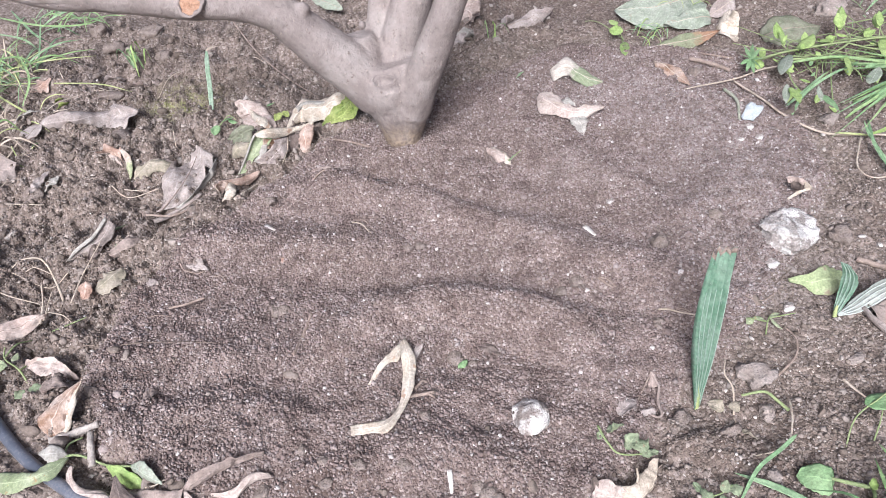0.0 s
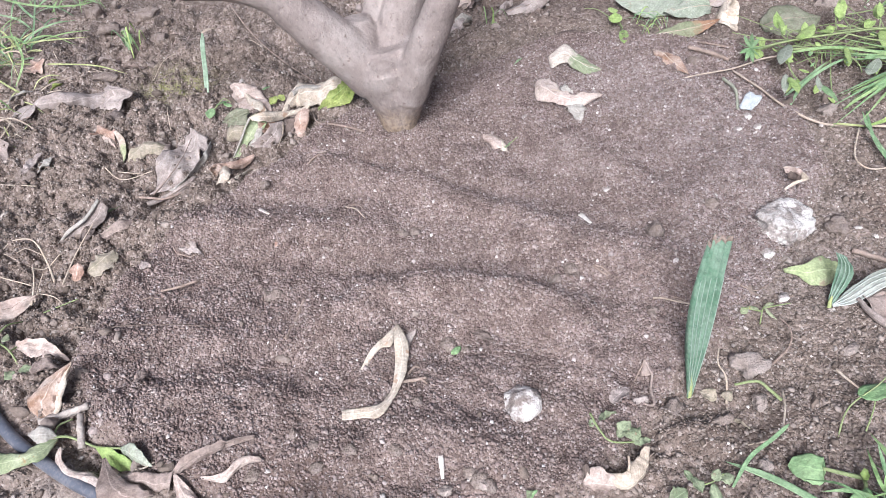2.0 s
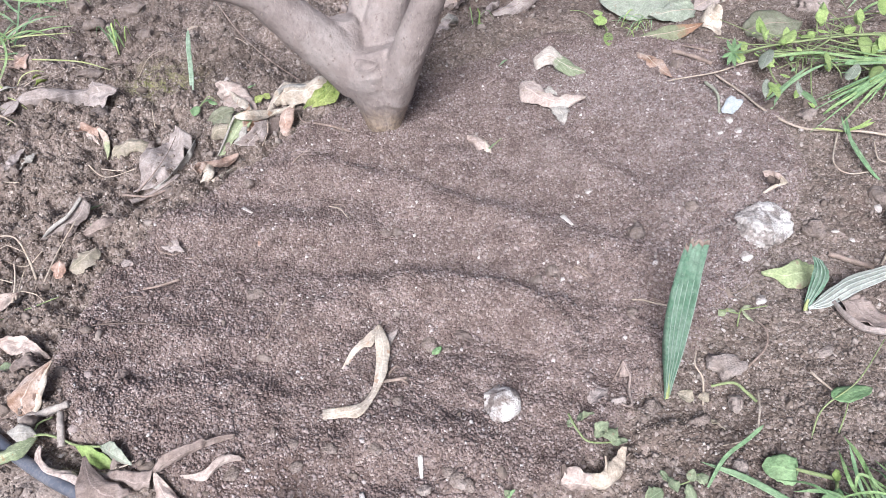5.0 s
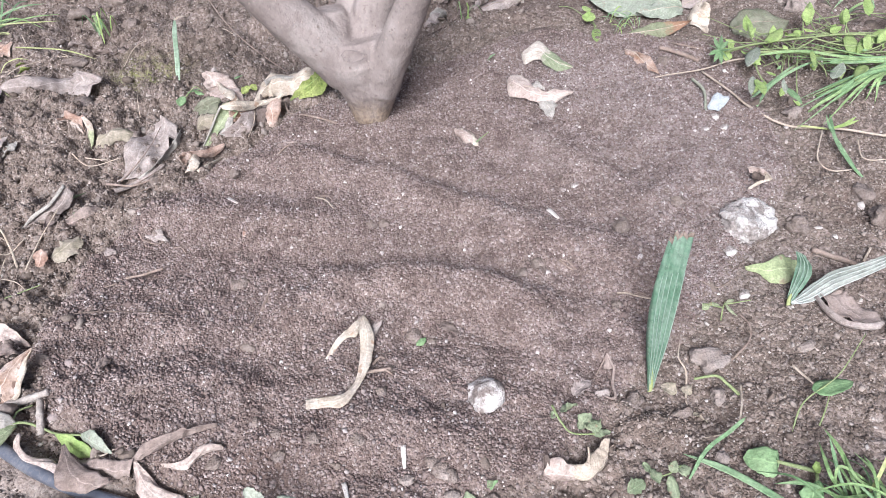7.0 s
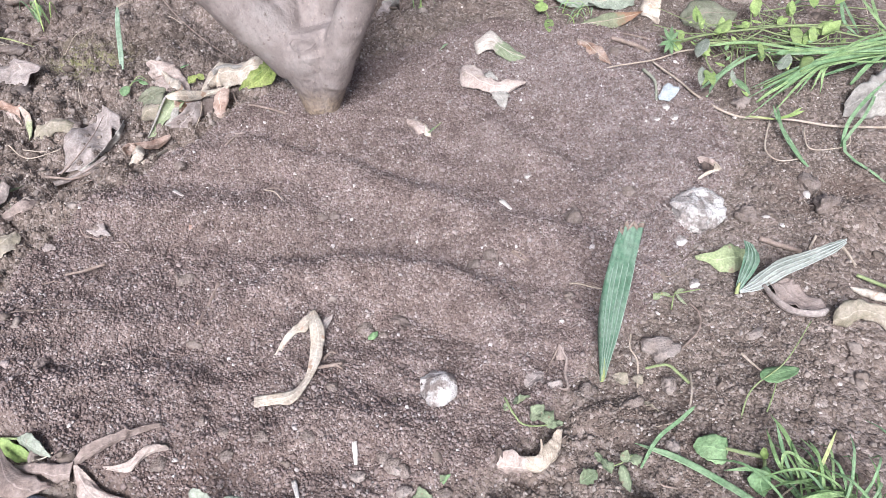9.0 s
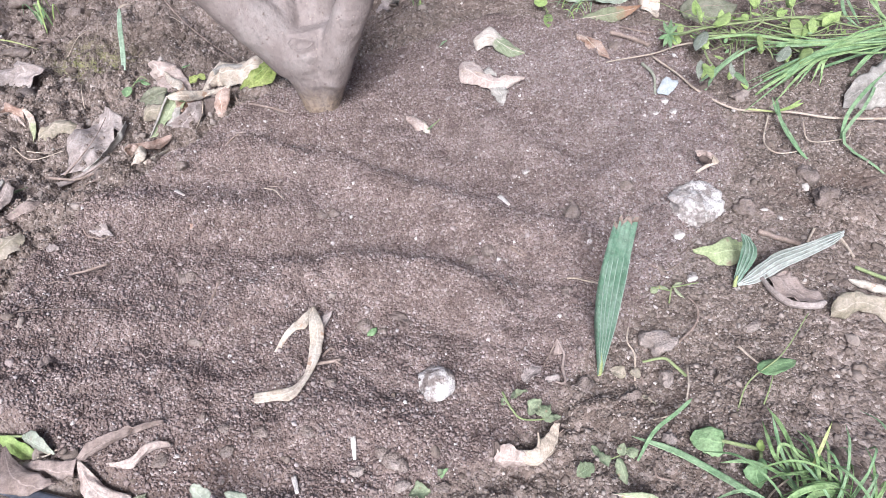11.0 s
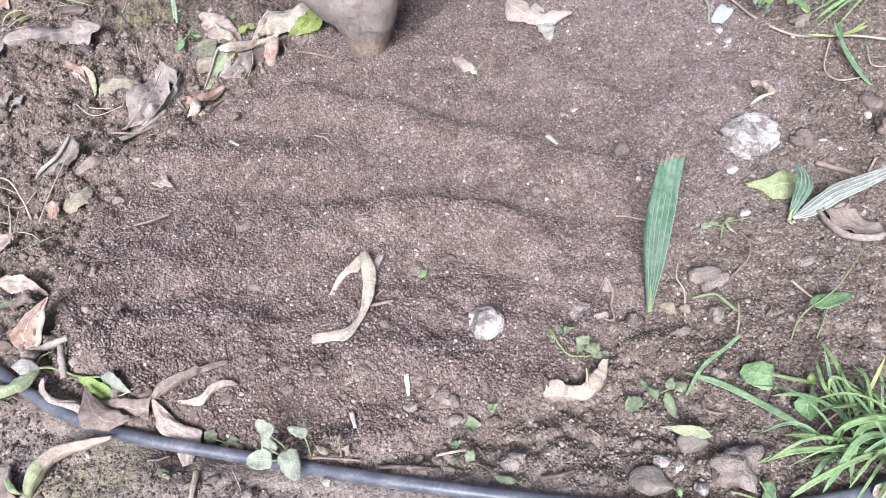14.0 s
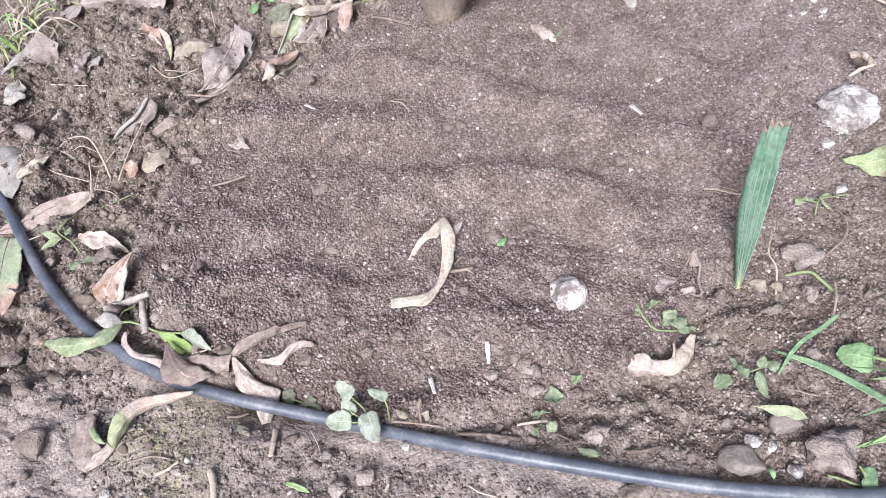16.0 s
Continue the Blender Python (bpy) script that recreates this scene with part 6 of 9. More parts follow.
for k, (a, b, w, m) in enumerate((((-0.4225, 0.9197, -0.0017), (-0.3784, 0.9000, -0.0037), 0.014, GREY), ((-0.4160, 0.6159, 0.0097), (-0.4035, 0.6459, -0.0076), 0.012, BROWN), ((0.0588, 0.6939, -0.0048), (0.0894, 0.6653, -0.0053), 0.018, DARK), ((-0.2301, 1.1708, -0.0018), (-0.1761, 1.1663, 0.0005), 0.016, BROWN), ((0.2201, 0.7896, 0.0291), (0.2289, 0.7628, 0.0178), 0.014, DARK), ((0.2360, 0.5506, -0.0007), (0.2629, 0.5714, -0.0032), 0.02, GREY))):
    s = vec(b) - vec(a)
    n = unit(np.array((-s[1], s[0], 0))) * w / 2
    mid = (vec(a) + vec(b)) / 2 + (0, 0, 0.006)
    leaf("leaf_scrap", "small broken scrap of dead leaf on compost", a, vec(b) + (0, 0, 0.004), mid - n, mid + n, m, None, seed=60 + k, wave=0.2, nick=0.08, blunt=0.5, group="leaf scraps")
stone("chalky_stone", "chalky white stone with rough pitted crust", (0.5734, 0.8562, 0.0211), (0.090, 0.086, 0.060), CHALK, 3, rough=0.20, level=5)
stone("pebble", "pale pebble beside the chalky stone", (0.5250, 0.7974, 0.0176), (0.025, 0.022, 0.014), CHALK, 4, rough=0.15)
stone("pebble", "grey pebble beside the chalky stone", (0.5587, 0.7965, 0.0007), (0.018, 0.022, 0.012), STONE, 5, rough=0.15)
stone("two_tone_stone", "half white, half brown stone lying on compost", (0.1185, 0.5544, -0.0008), (0.050, 0.056, 0.040), FLINT, 6, rough=0.14, level=4)
for k, (c, s) in enumerate((((-0.2407, 0.7941, -0.0075), 0.026), ((-0.0419, 0.9118, 0.0064), 0.022), ((0.0263, 0.6711, -0.0102), 0.020), ((0.0505, 0.6631, -0.0110), 0.014), ((0.0431, 0.4577, 0.0021), 0.02), ((0.0563, 0.4496, 0.0009), 0.018), ((0.3116, 0.9742, 0.0241), 0.013), ((0.2019, 1.2196, 0.0189), 0.016), ((0.5795, 1.1087, 0.0385), 0.02), ((0.6171, 1.1125, 0.0401), 0.015), ((0.6081, 1.1473, 0.0413), 0.018), ((0.2205, 0.7811, 0.0251), 0.024), ((0.3691, 0.8618, 0.0194), 0.02), ((0.3227, 0.6889, 0.0115), 0.017), ((-0.1559, 0.5070, 0.0002), 0.022), ((-0.4031, 0.9202, -0.0014), 0.02), ((-0.0607, 0.5751, 0.0074), 0.012), ((0.4689, 0.8986, 0.0393), 0.026))):
    pale = k in (6, 7, 8, 9, 10)
    stone("pebble" if pale else "compost_lump", "pale pebble on the compost heap" if pale else "soft brown lump on the compost heap", c, (s, s * 0.85, s * 0.7), CHALK if pale else CLOD, 70 + k, "pebble" if pale else "clod", 0.2, "lumps on the heap")
stone("bark_piece", "stubby dark bark piece on compost", (0.0774, 0.6877, -0.0098), (0.036, 0.016, 0.012), DARKTWIG, 90, "bark", 0.15, turn=-0.6)
stick("bark_strip", "thin strip of grey bark on compost", [(-0.2113, 0.6887, 0.0055), (-0.2025, 0.7322, -0.0043), (-0.1929, 0.7757, 0.0041)], 0.0028, 0.0034, TWIG, "bark", 0.35)
stick("thin_twig", "short pale twig on compost", [(-0.4267, 0.8142, 0.0017), (-0.4000, 0.8194, 0.0031), (-0.3719, 0.8311, 0.0034)], 0.0019, 0.0025, TWIG, "twig", 0.2)
stick("thin_twig", "long thin arched twig on compost", [(-0.5587, 0.7145, -0.0164), (-0.5247, 0.7399, -0.0078), (-0.4575, 0.7211, 0.0242), (-0.3909, 0.7191, 0.0240), (-0.3258, 0.7114, 0.0237)], 0.0011, 0.0008, DARKTWIG, "twig", 0.05, 6)
stick("thin_twig", "thin looped rootlet on compost", [(-0.4327, 0.9219, 0.0019), (-0.4213, 0.9058, -0.0005), (-0.3966, 0.8958, -0.0003), (-0.3832, 0.9039, 0.0003)], 0.0011, 0.0009, TWIG, "twig", 0.05, 6)
leaf("leaf_scrap", "small grey scrap of leaf in a looped rootlet", (-0.4100, 0.9097, 0.0002), (-0.3929, 0.9194, 0.0104), (-0.4118, 0.9180, 0.0058), (-0.3872, 0.9076, 0.0024), GREY, None, seed=64, blunt=0.5, group="leaf scraps")
for a, b, r in (((-0.1349, 1.0035, 0.0028), (-0.1087, 0.9799, 0.0039), 0.0011), ((-0.1087, 0.9799, 0.0039), (-0.0932, 0.9245, 0.0131), 0.001), ((0.3324, 0.7178, 0.0138), (0.3843, 0.7011, 0.0138), 0.0012), ((0.2546, 0.7866, 0.0260), (0.2774, 0.7677, 0.0178), 0.0018), ((-0.0336, 0.6150, 0.0046), (-0.0170, 0.6283, 0.0011), 0.0022), ((-0.3702, 0.8876, -0.0034), (-0.3439, 0.8699, -0.0023), 0.001), ((-0.4686, 0.7924, -0.0024), (-0.4232, 0.7995, -0.0017), 0.001), ((-0.5751, 0.7478, -0.0224), (-0.5395, 0.7674, -0.0227), 0.001)):
    stick("thin_twig", "tiny pale rootlet on compost", [a, (vec(a) + vec(b)) / 2 + (0.002, 0.004, 0.004), b], r, r * 0.7, TWIG, "twig", 0.1, 6, "rootlets on the heap")
stick("forked_twig", "small forked grey twig on compost", [(-0.0421, 0.5996, 0.0079), (-0.0233, 0.6003, 0.0098), (-0.0077, 0.6033, 0.0091)], 0.0024, 0.0026, TWIG, "twig", 0.15, twigs=[[(-0.0155, 0.6017, 0.0095), (-0.0065, 0.5948, 0.0075)]])
for a, b, w in (((-0.2996, 1.0119, -0.0027), (-0.2719, 0.9687, 0.0148), 0.006), ((0.2569, 0.9195, 0.0172), (0.2692, 0.8903, 0.0194), 0.008), ((0.0079, 0.4777, 0.0050), (0.0090, 0.4531, -0.0038), 0.006), ((-0.0671, 0.4457, -0.0199), (-0.0601, 0.4177, -0.0118), 0.006), ((-0.0916, 1.0187, 0.0125), (-0.0875, 1.0153, 0.0122), 0.004)):
    a, b = on_soil([a, b], 0.002)
    chip = thing("wood_chip", a, "small bleached wood chip on compost", "chip", "bleached chips")
    s = vec(b) - vec(a)
    n = unit(np.array((-s[1], s[0], 0))) * w / 2
    k = np.linspace(0, 1, 8)[:, None]
    v = np.linspace(-1, 1, 4)[None]
    g = (vec(a) + s * k)[:, None] + n * (v * (1 - 0.5 * k ** 3))[..., None] + np.array((0, 0, 1)) * (0.003 + 0.0008 * np.sin(5 * k + 2 * v))[..., None]
    part("splinter", shell(g, np.stack(np.broadcast_arrays(k, v), -1), 0.0018), BONE, chip)
bit = thing("leaf_scrap", (0.0336, 0.6646, -0.0114), "tiny green leaf scrap on compost", "leaf", "leaf scraps")
sheet("blade", bit, [(0.0279, 0.6628, -0.0088), (0.034, 0.6636, -0.0016), (0.0415, 0.6679, -0.0036)], [(0.0284, 0.6586, -0.0114), (0.0358, 0.6569, -0.0088), (0.0419, 0.6628, -0.0076)], HERB, 0.15, "", 401, 0.08, 14, 7)
bit = thing("leaf_scrap", (-0.2544, 0.9061, -0.0011), "tiny red-brown leaf scrap on compost", "leaf", "leaf scraps")
sheet("blade", bit, [(-0.2613, 0.9051, 0.0017), (-0.2553, 0.9081, 0.01), (-0.248, 0.9064, 0.0071)], [(-0.2595, 0.9014, -0.0015), (-0.2517, 0.9011, -0.0006), (-0.2461, 0.9045, 0.001)], ORANGE, 0.15, "", 402, 0.08, 14, 7)
bit = thing("leaf_scrap", (-0.4722, 0.8813, -0.004), "small grey leaf scrap on compost", "leaf", "leaf scraps")
sheet("blade", bit, [(-0.4827, 0.8834, -0.0025), (-0.473, 0.886, 0.0033), (-0.4602, 0.8831, -0.0003)], [(-0.4743, 0.8707, -0.0015), (-0.4664, 0.8759, -0.002), (-0.4599, 0.8782, -0.0034)], GREY, 0.15, "", 403, 0.08, 14, 7)
bit = thing("leaf_scrap", (0.2935, 1.3125, 0.0259), "small pale scrap of leaf on compost", "leaf", "leaf scraps")
sheet("blade", bit, [(0.2764, 1.3157, 0.0279), (0.2933, 1.3152, 0.0374), (0.3031, 1.2907, 0.0377)], [(0.2792, 1.2962, 0.0297), (0.2948, 1.2942, 0.0324), (0.3061, 1.286, 0.0324)], PALELEAF, 0.15, "", 404, 0.08, 14, 7)
bit = thing("leaf_scrap", (0.1302, 1.1752, -0.0021), "torn tan leaf scrap beside a sprig on compost", "leaf", "leaf scraps")
sheet("blade", bit, [(0.1131, 1.1951, 0.0083), (0.1292, 1.1886, 0.0114), (0.1467, 1.1741, 0.0093)], [(0.1198, 1.1826, 0.0003), (0.1304, 1.1512, 0.005), (0.1471, 1.1439, 0.0061)], PINK, 0.15, "", 405, 0.08, 14, 7)
bent = thing("rootlet", (-0.2008, 1.103, 0.027), "thin reddish rootlet bent over compost", "root", "rootlets")
rod("stem", [(-0.2171, 1.1064, 0.0258), (-0.1993, 1.1097, 0.04), (-0.1855, 1.1244, 0.0351), (-0.1777, 1.1812, -0.0058)], [0.0016, 0.0012], TWIG, bent, "", sides=6)
bent = thing("rootlet", (-0.1236, 0.982, 0.0081), "thin pale rootlet lying on compost", "root", "rootlets")
rod("stem", [(-0.1419, 0.9918, 0.0093), (-0.1218, 0.9725, 0.0182), (-0.1111, 0.9547, 0.0192), (-0.0985, 0.9338, 0.0204)], [0.0013, 0.001], STRAW, bent, "", sides=6)
bent = thing("rootlet", (0.3521, 0.7115, 0.0207), "thin pale rootlet lying on compost", "root", "rootlets")
rod("stem", [(0.3287, 0.715, 0.0227), (0.3415, 0.7069, 0.0287), (0.3565, 0.701, 0.0276), (0.3789, 0.6989, 0.022)], [0.0015, 0.0012], STRAW, bent, "", sides=6)
bent = thing("rootlet", (0.2662, 0.7801, 0.0198), "thin pale rootlet lying on compost", "root", "rootlets")
rod("stem", [(0.2534, 0.7852, 0.0281), (0.2623, 0.7759, 0.0254), (0.2734, 0.7689, 0.0204)], [0.0022, 0.0014], TWIG, bent, "", sides=6)
stone("compost_lump", "soft crumbly brown lump on the compost heap", (0.0244, 0.6749, -0.0076), (0.0216, 0.0184, 0.0151), CLOD, 420, "clod", 0.3, "lumps on the heap", turn=0.0)
stone("compost_lump", "soft crumbly brown lump on the compost heap", (-0.0102, 0.6087, -0.0015), (0.0143, 0.0122, 0.01), CLOD, 421, "clod", 0.3, "lumps on the heap", turn=0.7)
stone("compost_lump", "soft crumbly brown lump on the compost heap", (-0.0211, 0.5655, 0.0062), (0.0185, 0.0157, 0.0129), CLOD, 422, "clod", 0.3, "lumps on the heap", turn=1.4)
stone("compost_lump", "soft crumbly brown lump on the compost heap", (-0.0397, 0.5174, 0.0159), (0.0164, 0.0139, 0.0115), CLOD, 423, "clod", 0.3, "lumps on the heap", turn=2.1)
stone("compost_lump", "soft crumbly brown lump on the compost heap", (0.3241, 0.6949, 0.0142), (0.0171, 0.0145, 0.012), CLOD, 424, "clod", 0.3, "lumps on the heap", turn=2.8)
stone("compost_lump", "soft crumbly brown lump on the compost heap", (0.1966, 0.7762, 0.0114), (0.0211, 0.0179, 0.0148), CLOD, 425, "clod", 0.3, "lumps on the heap", turn=3.5)
stone("compost_lump", "soft crumbly brown lump on the compost heap", (0.0513, 0.4467, 0.0027), (0.0216, 0.0184, 0.0151), CLOD, 426, "clod", 0.3, "lumps on the heap", turn=4.2)
stone("compost_lump", "soft crumbly brown lump on the compost heap", (0.0665, 0.4393, -0.0019), (0.0202, 0.0172, 0.0141), CLOD, 427, "clod", 0.3, "lumps on the heap", turn=4.9)
stone("compost_lump", "soft crumbly brown lump on the compost heap", (-0.2528, 0.7983, -0.0095), (0.0276, 0.0235, 0.0193), CLOD, 428, "clod", 0.3, "lumps on the heap", turn=5.6)
stone("compost_lump", "soft crumbly brown lump on the compost heap", (-0.0206, 0.9182, 0.0023), (0.021, 0.0178, 0.0147), CLOD, 429, "clod", 0.3, "lumps on the heap", turn=6.3)
stone("compost_lump", "soft crumbly brown lump on the compost heap", (0.3694, 0.8642, 0.0196), (0.0323, 0.0275, 0.0226), CLOD, 430, "clod", 0.3, "lumps on the heap", turn=7.0)
stone("compost_lump", "soft crumbly brown lump on the compost heap", (-0.2949, 1.0697, 0.0069), (0.0236, 0.0201, 0.0165), CLOD, 431, "clod", 0.3, "lumps on the heap", turn=7.7)
stone("compost_lump", "soft crumbly brown lump on the compost heap", (-0.0487, 0.4894, 0.0086), (0.0192, 0.0163, 0.0134), CLOD, 432, "clod", 0.3, "lumps on the heap", turn=8.4)
stone("compost_lump", "soft crumbly brown lump on the compost heap", (-0.1058, 0.4928, 0.0093), (0.0178, 0.0151, 0.0125), CLOD, 433, "clod", 0.3, "lumps on the heap", turn=9.1)
stone("compost_lump", "soft crumbly brown lump on the compost heap", (-0.1496, 0.4797, -0.0037), (0.018, 0.0153, 0.0126), CLOD, 434, "clod", 0.3, "lumps on the heap", turn=9.8)
stone("compost_lump", "soft crumbly brown lump on the compost heap", (-0.2303, 0.4793, -0.014), (0.0231, 0.0196, 0.0162), CLOD, 435, "clod", 0.3, "lumps on the heap", turn=10.5)
stone("compost_lump", "soft crumbly brown lump on the compost heap", (-0.1826, 0.5283, 0.002), (0.0155, 0.0132, 0.0108), CLOD, 436, "clod", 0.3, "lumps on the heap", turn=11.2)


# ---- pleated palm seedlings ----
def palm_leaf(parent, base, tip, width, material, bend=(0, 0, 0), folds=5, depth=0.0065, cut=0.009, side=(1, 0.25, 0), peak=0.68, seed=0):
    """A pleated strap leaf: narrow foot, widest above the middle, its end bitten off unevenly."""
    base, tip = vec(base), vec(tip)
    rng = np.random.default_rng(seed)
    nu, nv = 34, folds * 4 + 1
    u, v = np.linspace(0, 1, nu)[:, None], np.linspace(-1, 1, nv)[None]
    spine = base + (tip - base) * u + vec(bend) * np.sin(math.pi * u)
    t = unit(tip - base)
    s = vec(side)
    s = unit(s - t * (s @ t))
    n = np.cross(s, t)
    w = width / 2 * (0.17 + 0.83 * np.sin(math.pi / 2 * np.clip(u / peak, 0, 1)) ** 1.35) * (1 - 0.14 * np.clip((u - peak) / (1 - peak), 0, 1) ** 1.5)
    pleat = depth * np.cos(v * folds * math.pi) * np.clip(u * 3, 0, 1) * (0.6 + 0.4 * np.sin(3 * u + 1))
    cup = 0.22 * w * v * v
    grid = spine[:, None] + s * (w * v)[..., None] + n * (pleat + cup)[..., None]
    bite = cut * (0.5 + np.interp(v[0], np.linspace(-1, 1, 9), rng.uniform(-1, 1, 9)))
    grid = grid - t * (np.clip((u - 0.85) / 0.15, 0, 1) * bite[None])[..., None]
    uv = np.stack(np.broadcast_arrays(u, (v + 1) / 2), -1)
    ob = part("leaf", shell(grid, uv, 0.0006), material, parent)
    for k in range(2, nv - 2, 4):
        rod("rib", [p + n * 0.0003 for p in grid[1:-6:3, k]], [0.0006, 0.0008, 0.0005], PLEATRIB, ob, sides=5, n=16)
    rod("sheath", [spine[0] - t * 0.004, spine[3], spine[8]], [width * 0.10, width * 0.08, width * 0.03], YELLOWSHEATH, ob, "yellow-green sheath", sides=8)
    k = np.linspace(0, 1, 3)[:, None]
    lip = grid[-2:, :] + n * 0.0004
    part("dry_tip", shell(lip, uv[-2:], 0.0010), TWIG, ob, "dry brown bitten tip")
    return ob


PLEATRIB = mat("pale_leaf_rib", woody((0.25, 0.34, 0.27), (0.38, 0.46, 0.39)))
PALERIB = mat("bleached_leaf_rib", woody((0.40, 0.43, 0.40), (0.54, 0.56, 0.53)))
YELLOWSHEATH = mat("yellow_sheath", woody((0.30, 0.36, 0.14), (0.46, 0.49, 0.24)))
palm = thing("palm_seedling", (0.3501, 0.5717, -0.0325), "upright dark green pleated palm seedling leaf", "seedling", "palm seedlings")
palm_leaf(palm, (0.3508, 0.5724, -0.0362), (0.3619, 0.6279, 0.2193), 0.040, PLEAT, bend=(-0.006, 0.0, 0.004), seed=1)
palm = thing("palm_seedling", (0.5877, 0.7010, -0.0040), "palm seedling with one curled green and one dusty grey leaf", "seedling", "palm seedlings")
sheet("leaf", palm, [(0.5855, 0.6995, -0.0047), (0.5897, 0.7135, 0.0089), (0.5931, 0.7227, 0.0369), (0.5921, 0.7269, 0.0633), (0.5865, 0.7297, 0.0771)], [(0.5912, 0.7017, -0.0062), (0.6047, 0.7112, 0.0064), (0.6164, 0.7176, 0.0293), (0.6145, 0.7193, 0.0515), (0.601, 0.7248, 0.0714)], PLEAT, -0.12, "curled dark green leaf", 2, 0.02, 28, 13)
rod("rib", [(0.5852, 0.6976, -0.0024), (0.5921, 0.711, 0.0103), (0.5974, 0.7194, 0.0372), (0.5962, 0.7229, 0.0624), (0.5887, 0.7264, 0.0776)], [0.0009, 0.0006], PLEATRIB, palm, "", sides=6)
rod("rib", [(0.5866, 0.6981, -0.0027), (0.596, 0.7106, 0.0095), (0.6035, 0.7184, 0.0349), (0.6019, 0.7212, 0.0593), (0.5924, 0.7253, 0.0762)], [0.0009, 0.0006], PLEATRIB, palm, "", sides=6)
rod("rib", [(0.588, 0.6986, -0.003), (0.5999, 0.7103, 0.0086), (0.6093, 0.7173, 0.0329), (0.6076, 0.7194, 0.0562), (0.5958, 0.7238, 0.075)], [0.0009, 0.0006], PLEATRIB, palm, "", sides=6)
sheet("leaf", palm, [(0.5943, 0.7054, -0.0054), (0.6121, 0.7118, 0.0125), (0.6429, 0.7199, 0.0382), (0.6895, 0.7214, 0.0568), (0.7279, 0.722, 0.0729), (0.7418, 0.721, 0.0786)], [(0.5952, 0.7025, -0.0061), (0.6255, 0.7015, -0.0014), (0.6596, 0.7095, 0.0147), (0.6934, 0.712, 0.0337), (0.7286, 0.7161, 0.0542), (0.743, 0.7187, 0.0704)], PLEATPALE, -0.1, "dusty silver-grey leaf", 3, 0.02, 30, 13)
rod("rib", [(0.5931, 0.7029, -0.0034), (0.6133, 0.7079, 0.0118), (0.6451, 0.7164, 0.035), (0.6888, 0.7178, 0.054), (0.7264, 0.719, 0.071), (0.7406, 0.7189, 0.0785)], [0.001, 0.0008], PALERIB, palm, "", sides=6)
rod("rib", [(0.5934, 0.7023, -0.0037), (0.6166, 0.7052, 0.0084), (0.6494, 0.7141, 0.0289), (0.6898, 0.7155, 0.0481), (0.7266, 0.7175, 0.0664), (0.741, 0.7184, 0.0764)], [0.001, 0.0008], PALERIB, palm, "", sides=6)
rod("rib", [(0.5937, 0.7017, -0.004), (0.6202, 0.7028, 0.0047), (0.6536, 0.7115, 0.023), (0.6909, 0.7133, 0.0422), (0.7269, 0.7161, 0.0616), (0.7413, 0.7178, 0.0743)], [0.001, 0.0008], PALERIB, palm, "", sides=6)
rod("rib", [(0.5938, 0.7009, -0.0042), (0.6235, 0.7002, 0.0013), (0.6575, 0.7085, 0.0175), (0.6919, 0.7109, 0.0365), (0.7273, 0.7149, 0.0567), (0.7416, 0.7173, 0.0722)], [0.001, 0.0008], PALERIB, palm, "", sides=6)
rod("sheath", [(0.5857, 0.6951, -0.0051), (0.5886, 0.7029, 0.0014), (0.5928, 0.7098, 0.0087)], [0.0035, 0.003, 0.0015], YELLOWSHEATH, palm, "yellow-green sheath", sides=6)

# ---- right of the heap ----
patch = thing("fallen_leaf", (0.5897, 0.7602, -0.0038), "pale yellow-green leaf with a brown patch", "leaf", "fallen leaves")
sheet("blade", patch, [(0.5417, 0.7691, 0.0123), (0.5697, 0.7713, 0.0167), (0.6065, 0.7835, 0.0173), (0.6302, 0.7768, 0.0132)], [(0.5453, 0.7689, 0.0049), (0.5641, 0.7607, 0.0026), (0.5794, 0.744, -0.0021), (0.6067, 0.7446, -0.0011), (0.6248, 0.7547, 0.0013)], LIGHTGREEN, 0.1, "", 101, 0.04, 30, 17)
gritty = thing("dead_leaf", (0.6612, 0.6677, -0.0085), "grey leaf with a rolled edge, filled with grit", "leaf", "fallen leaves")
sheet("rolled_edge", gritty, [(0.6302, 0.7066, -0.0008), (0.6354, 0.6703, -0.0016), (0.656, 0.6501, -0.0038), (0.6895, 0.6401, -0.0007), (0.7088, 0.6485, -0.0017)], [(0.6306, 0.7042, 0.0089), (0.6381, 0.6716, 0.0103), (0.6568, 0.6514, 0.0083), (0.6856, 0.6461, 0.0079), (0.7045, 0.6525, 0.0054)], GREY, 0.25, "pale rolled edge", 102, 0.04, 32, 9)
sheet("blade", gritty, [(0.6343, 0.7056, 0.0048), (0.6432, 0.6757, 0.003), (0.6629, 0.6569, 0.0006), (0.6882, 0.6483, 0.004)], [(0.6701, 0.7187, 0.0011), (0.6828, 0.7105, 0.0009), (0.7021, 0.6829, -0.0033), (0.708, 0.6562, 0.0011)], BROWN, -0.08, "dusty dark inside", 103, 0.06, 26, 15)
tan_r = thing("dead_leaf", (0.7492, 0.6343, -0.0046), "crumpled tan leaf with rolled edges", "leaf", "fallen leaves")
sheet("blade", tan_r, [(0.704, 0.6322, 0.0055), (0.7104, 0.6403, 0.0216), (0.7291, 0.6454, 0.0266), (0.7501, 0.6407, 0.0263), (0.7841, 0.6331, 0.0183)], [(0.7026, 0.6244, -0.0029), (0.7213, 0.6214, -0.0037), (0.7414, 0.6262, 0.0039), (0.7633, 0.622, 0.0004), (0.7785, 0.6062, -0.0028)], OCHRE, 0.16, "", 104, 0.08, 32, 15)
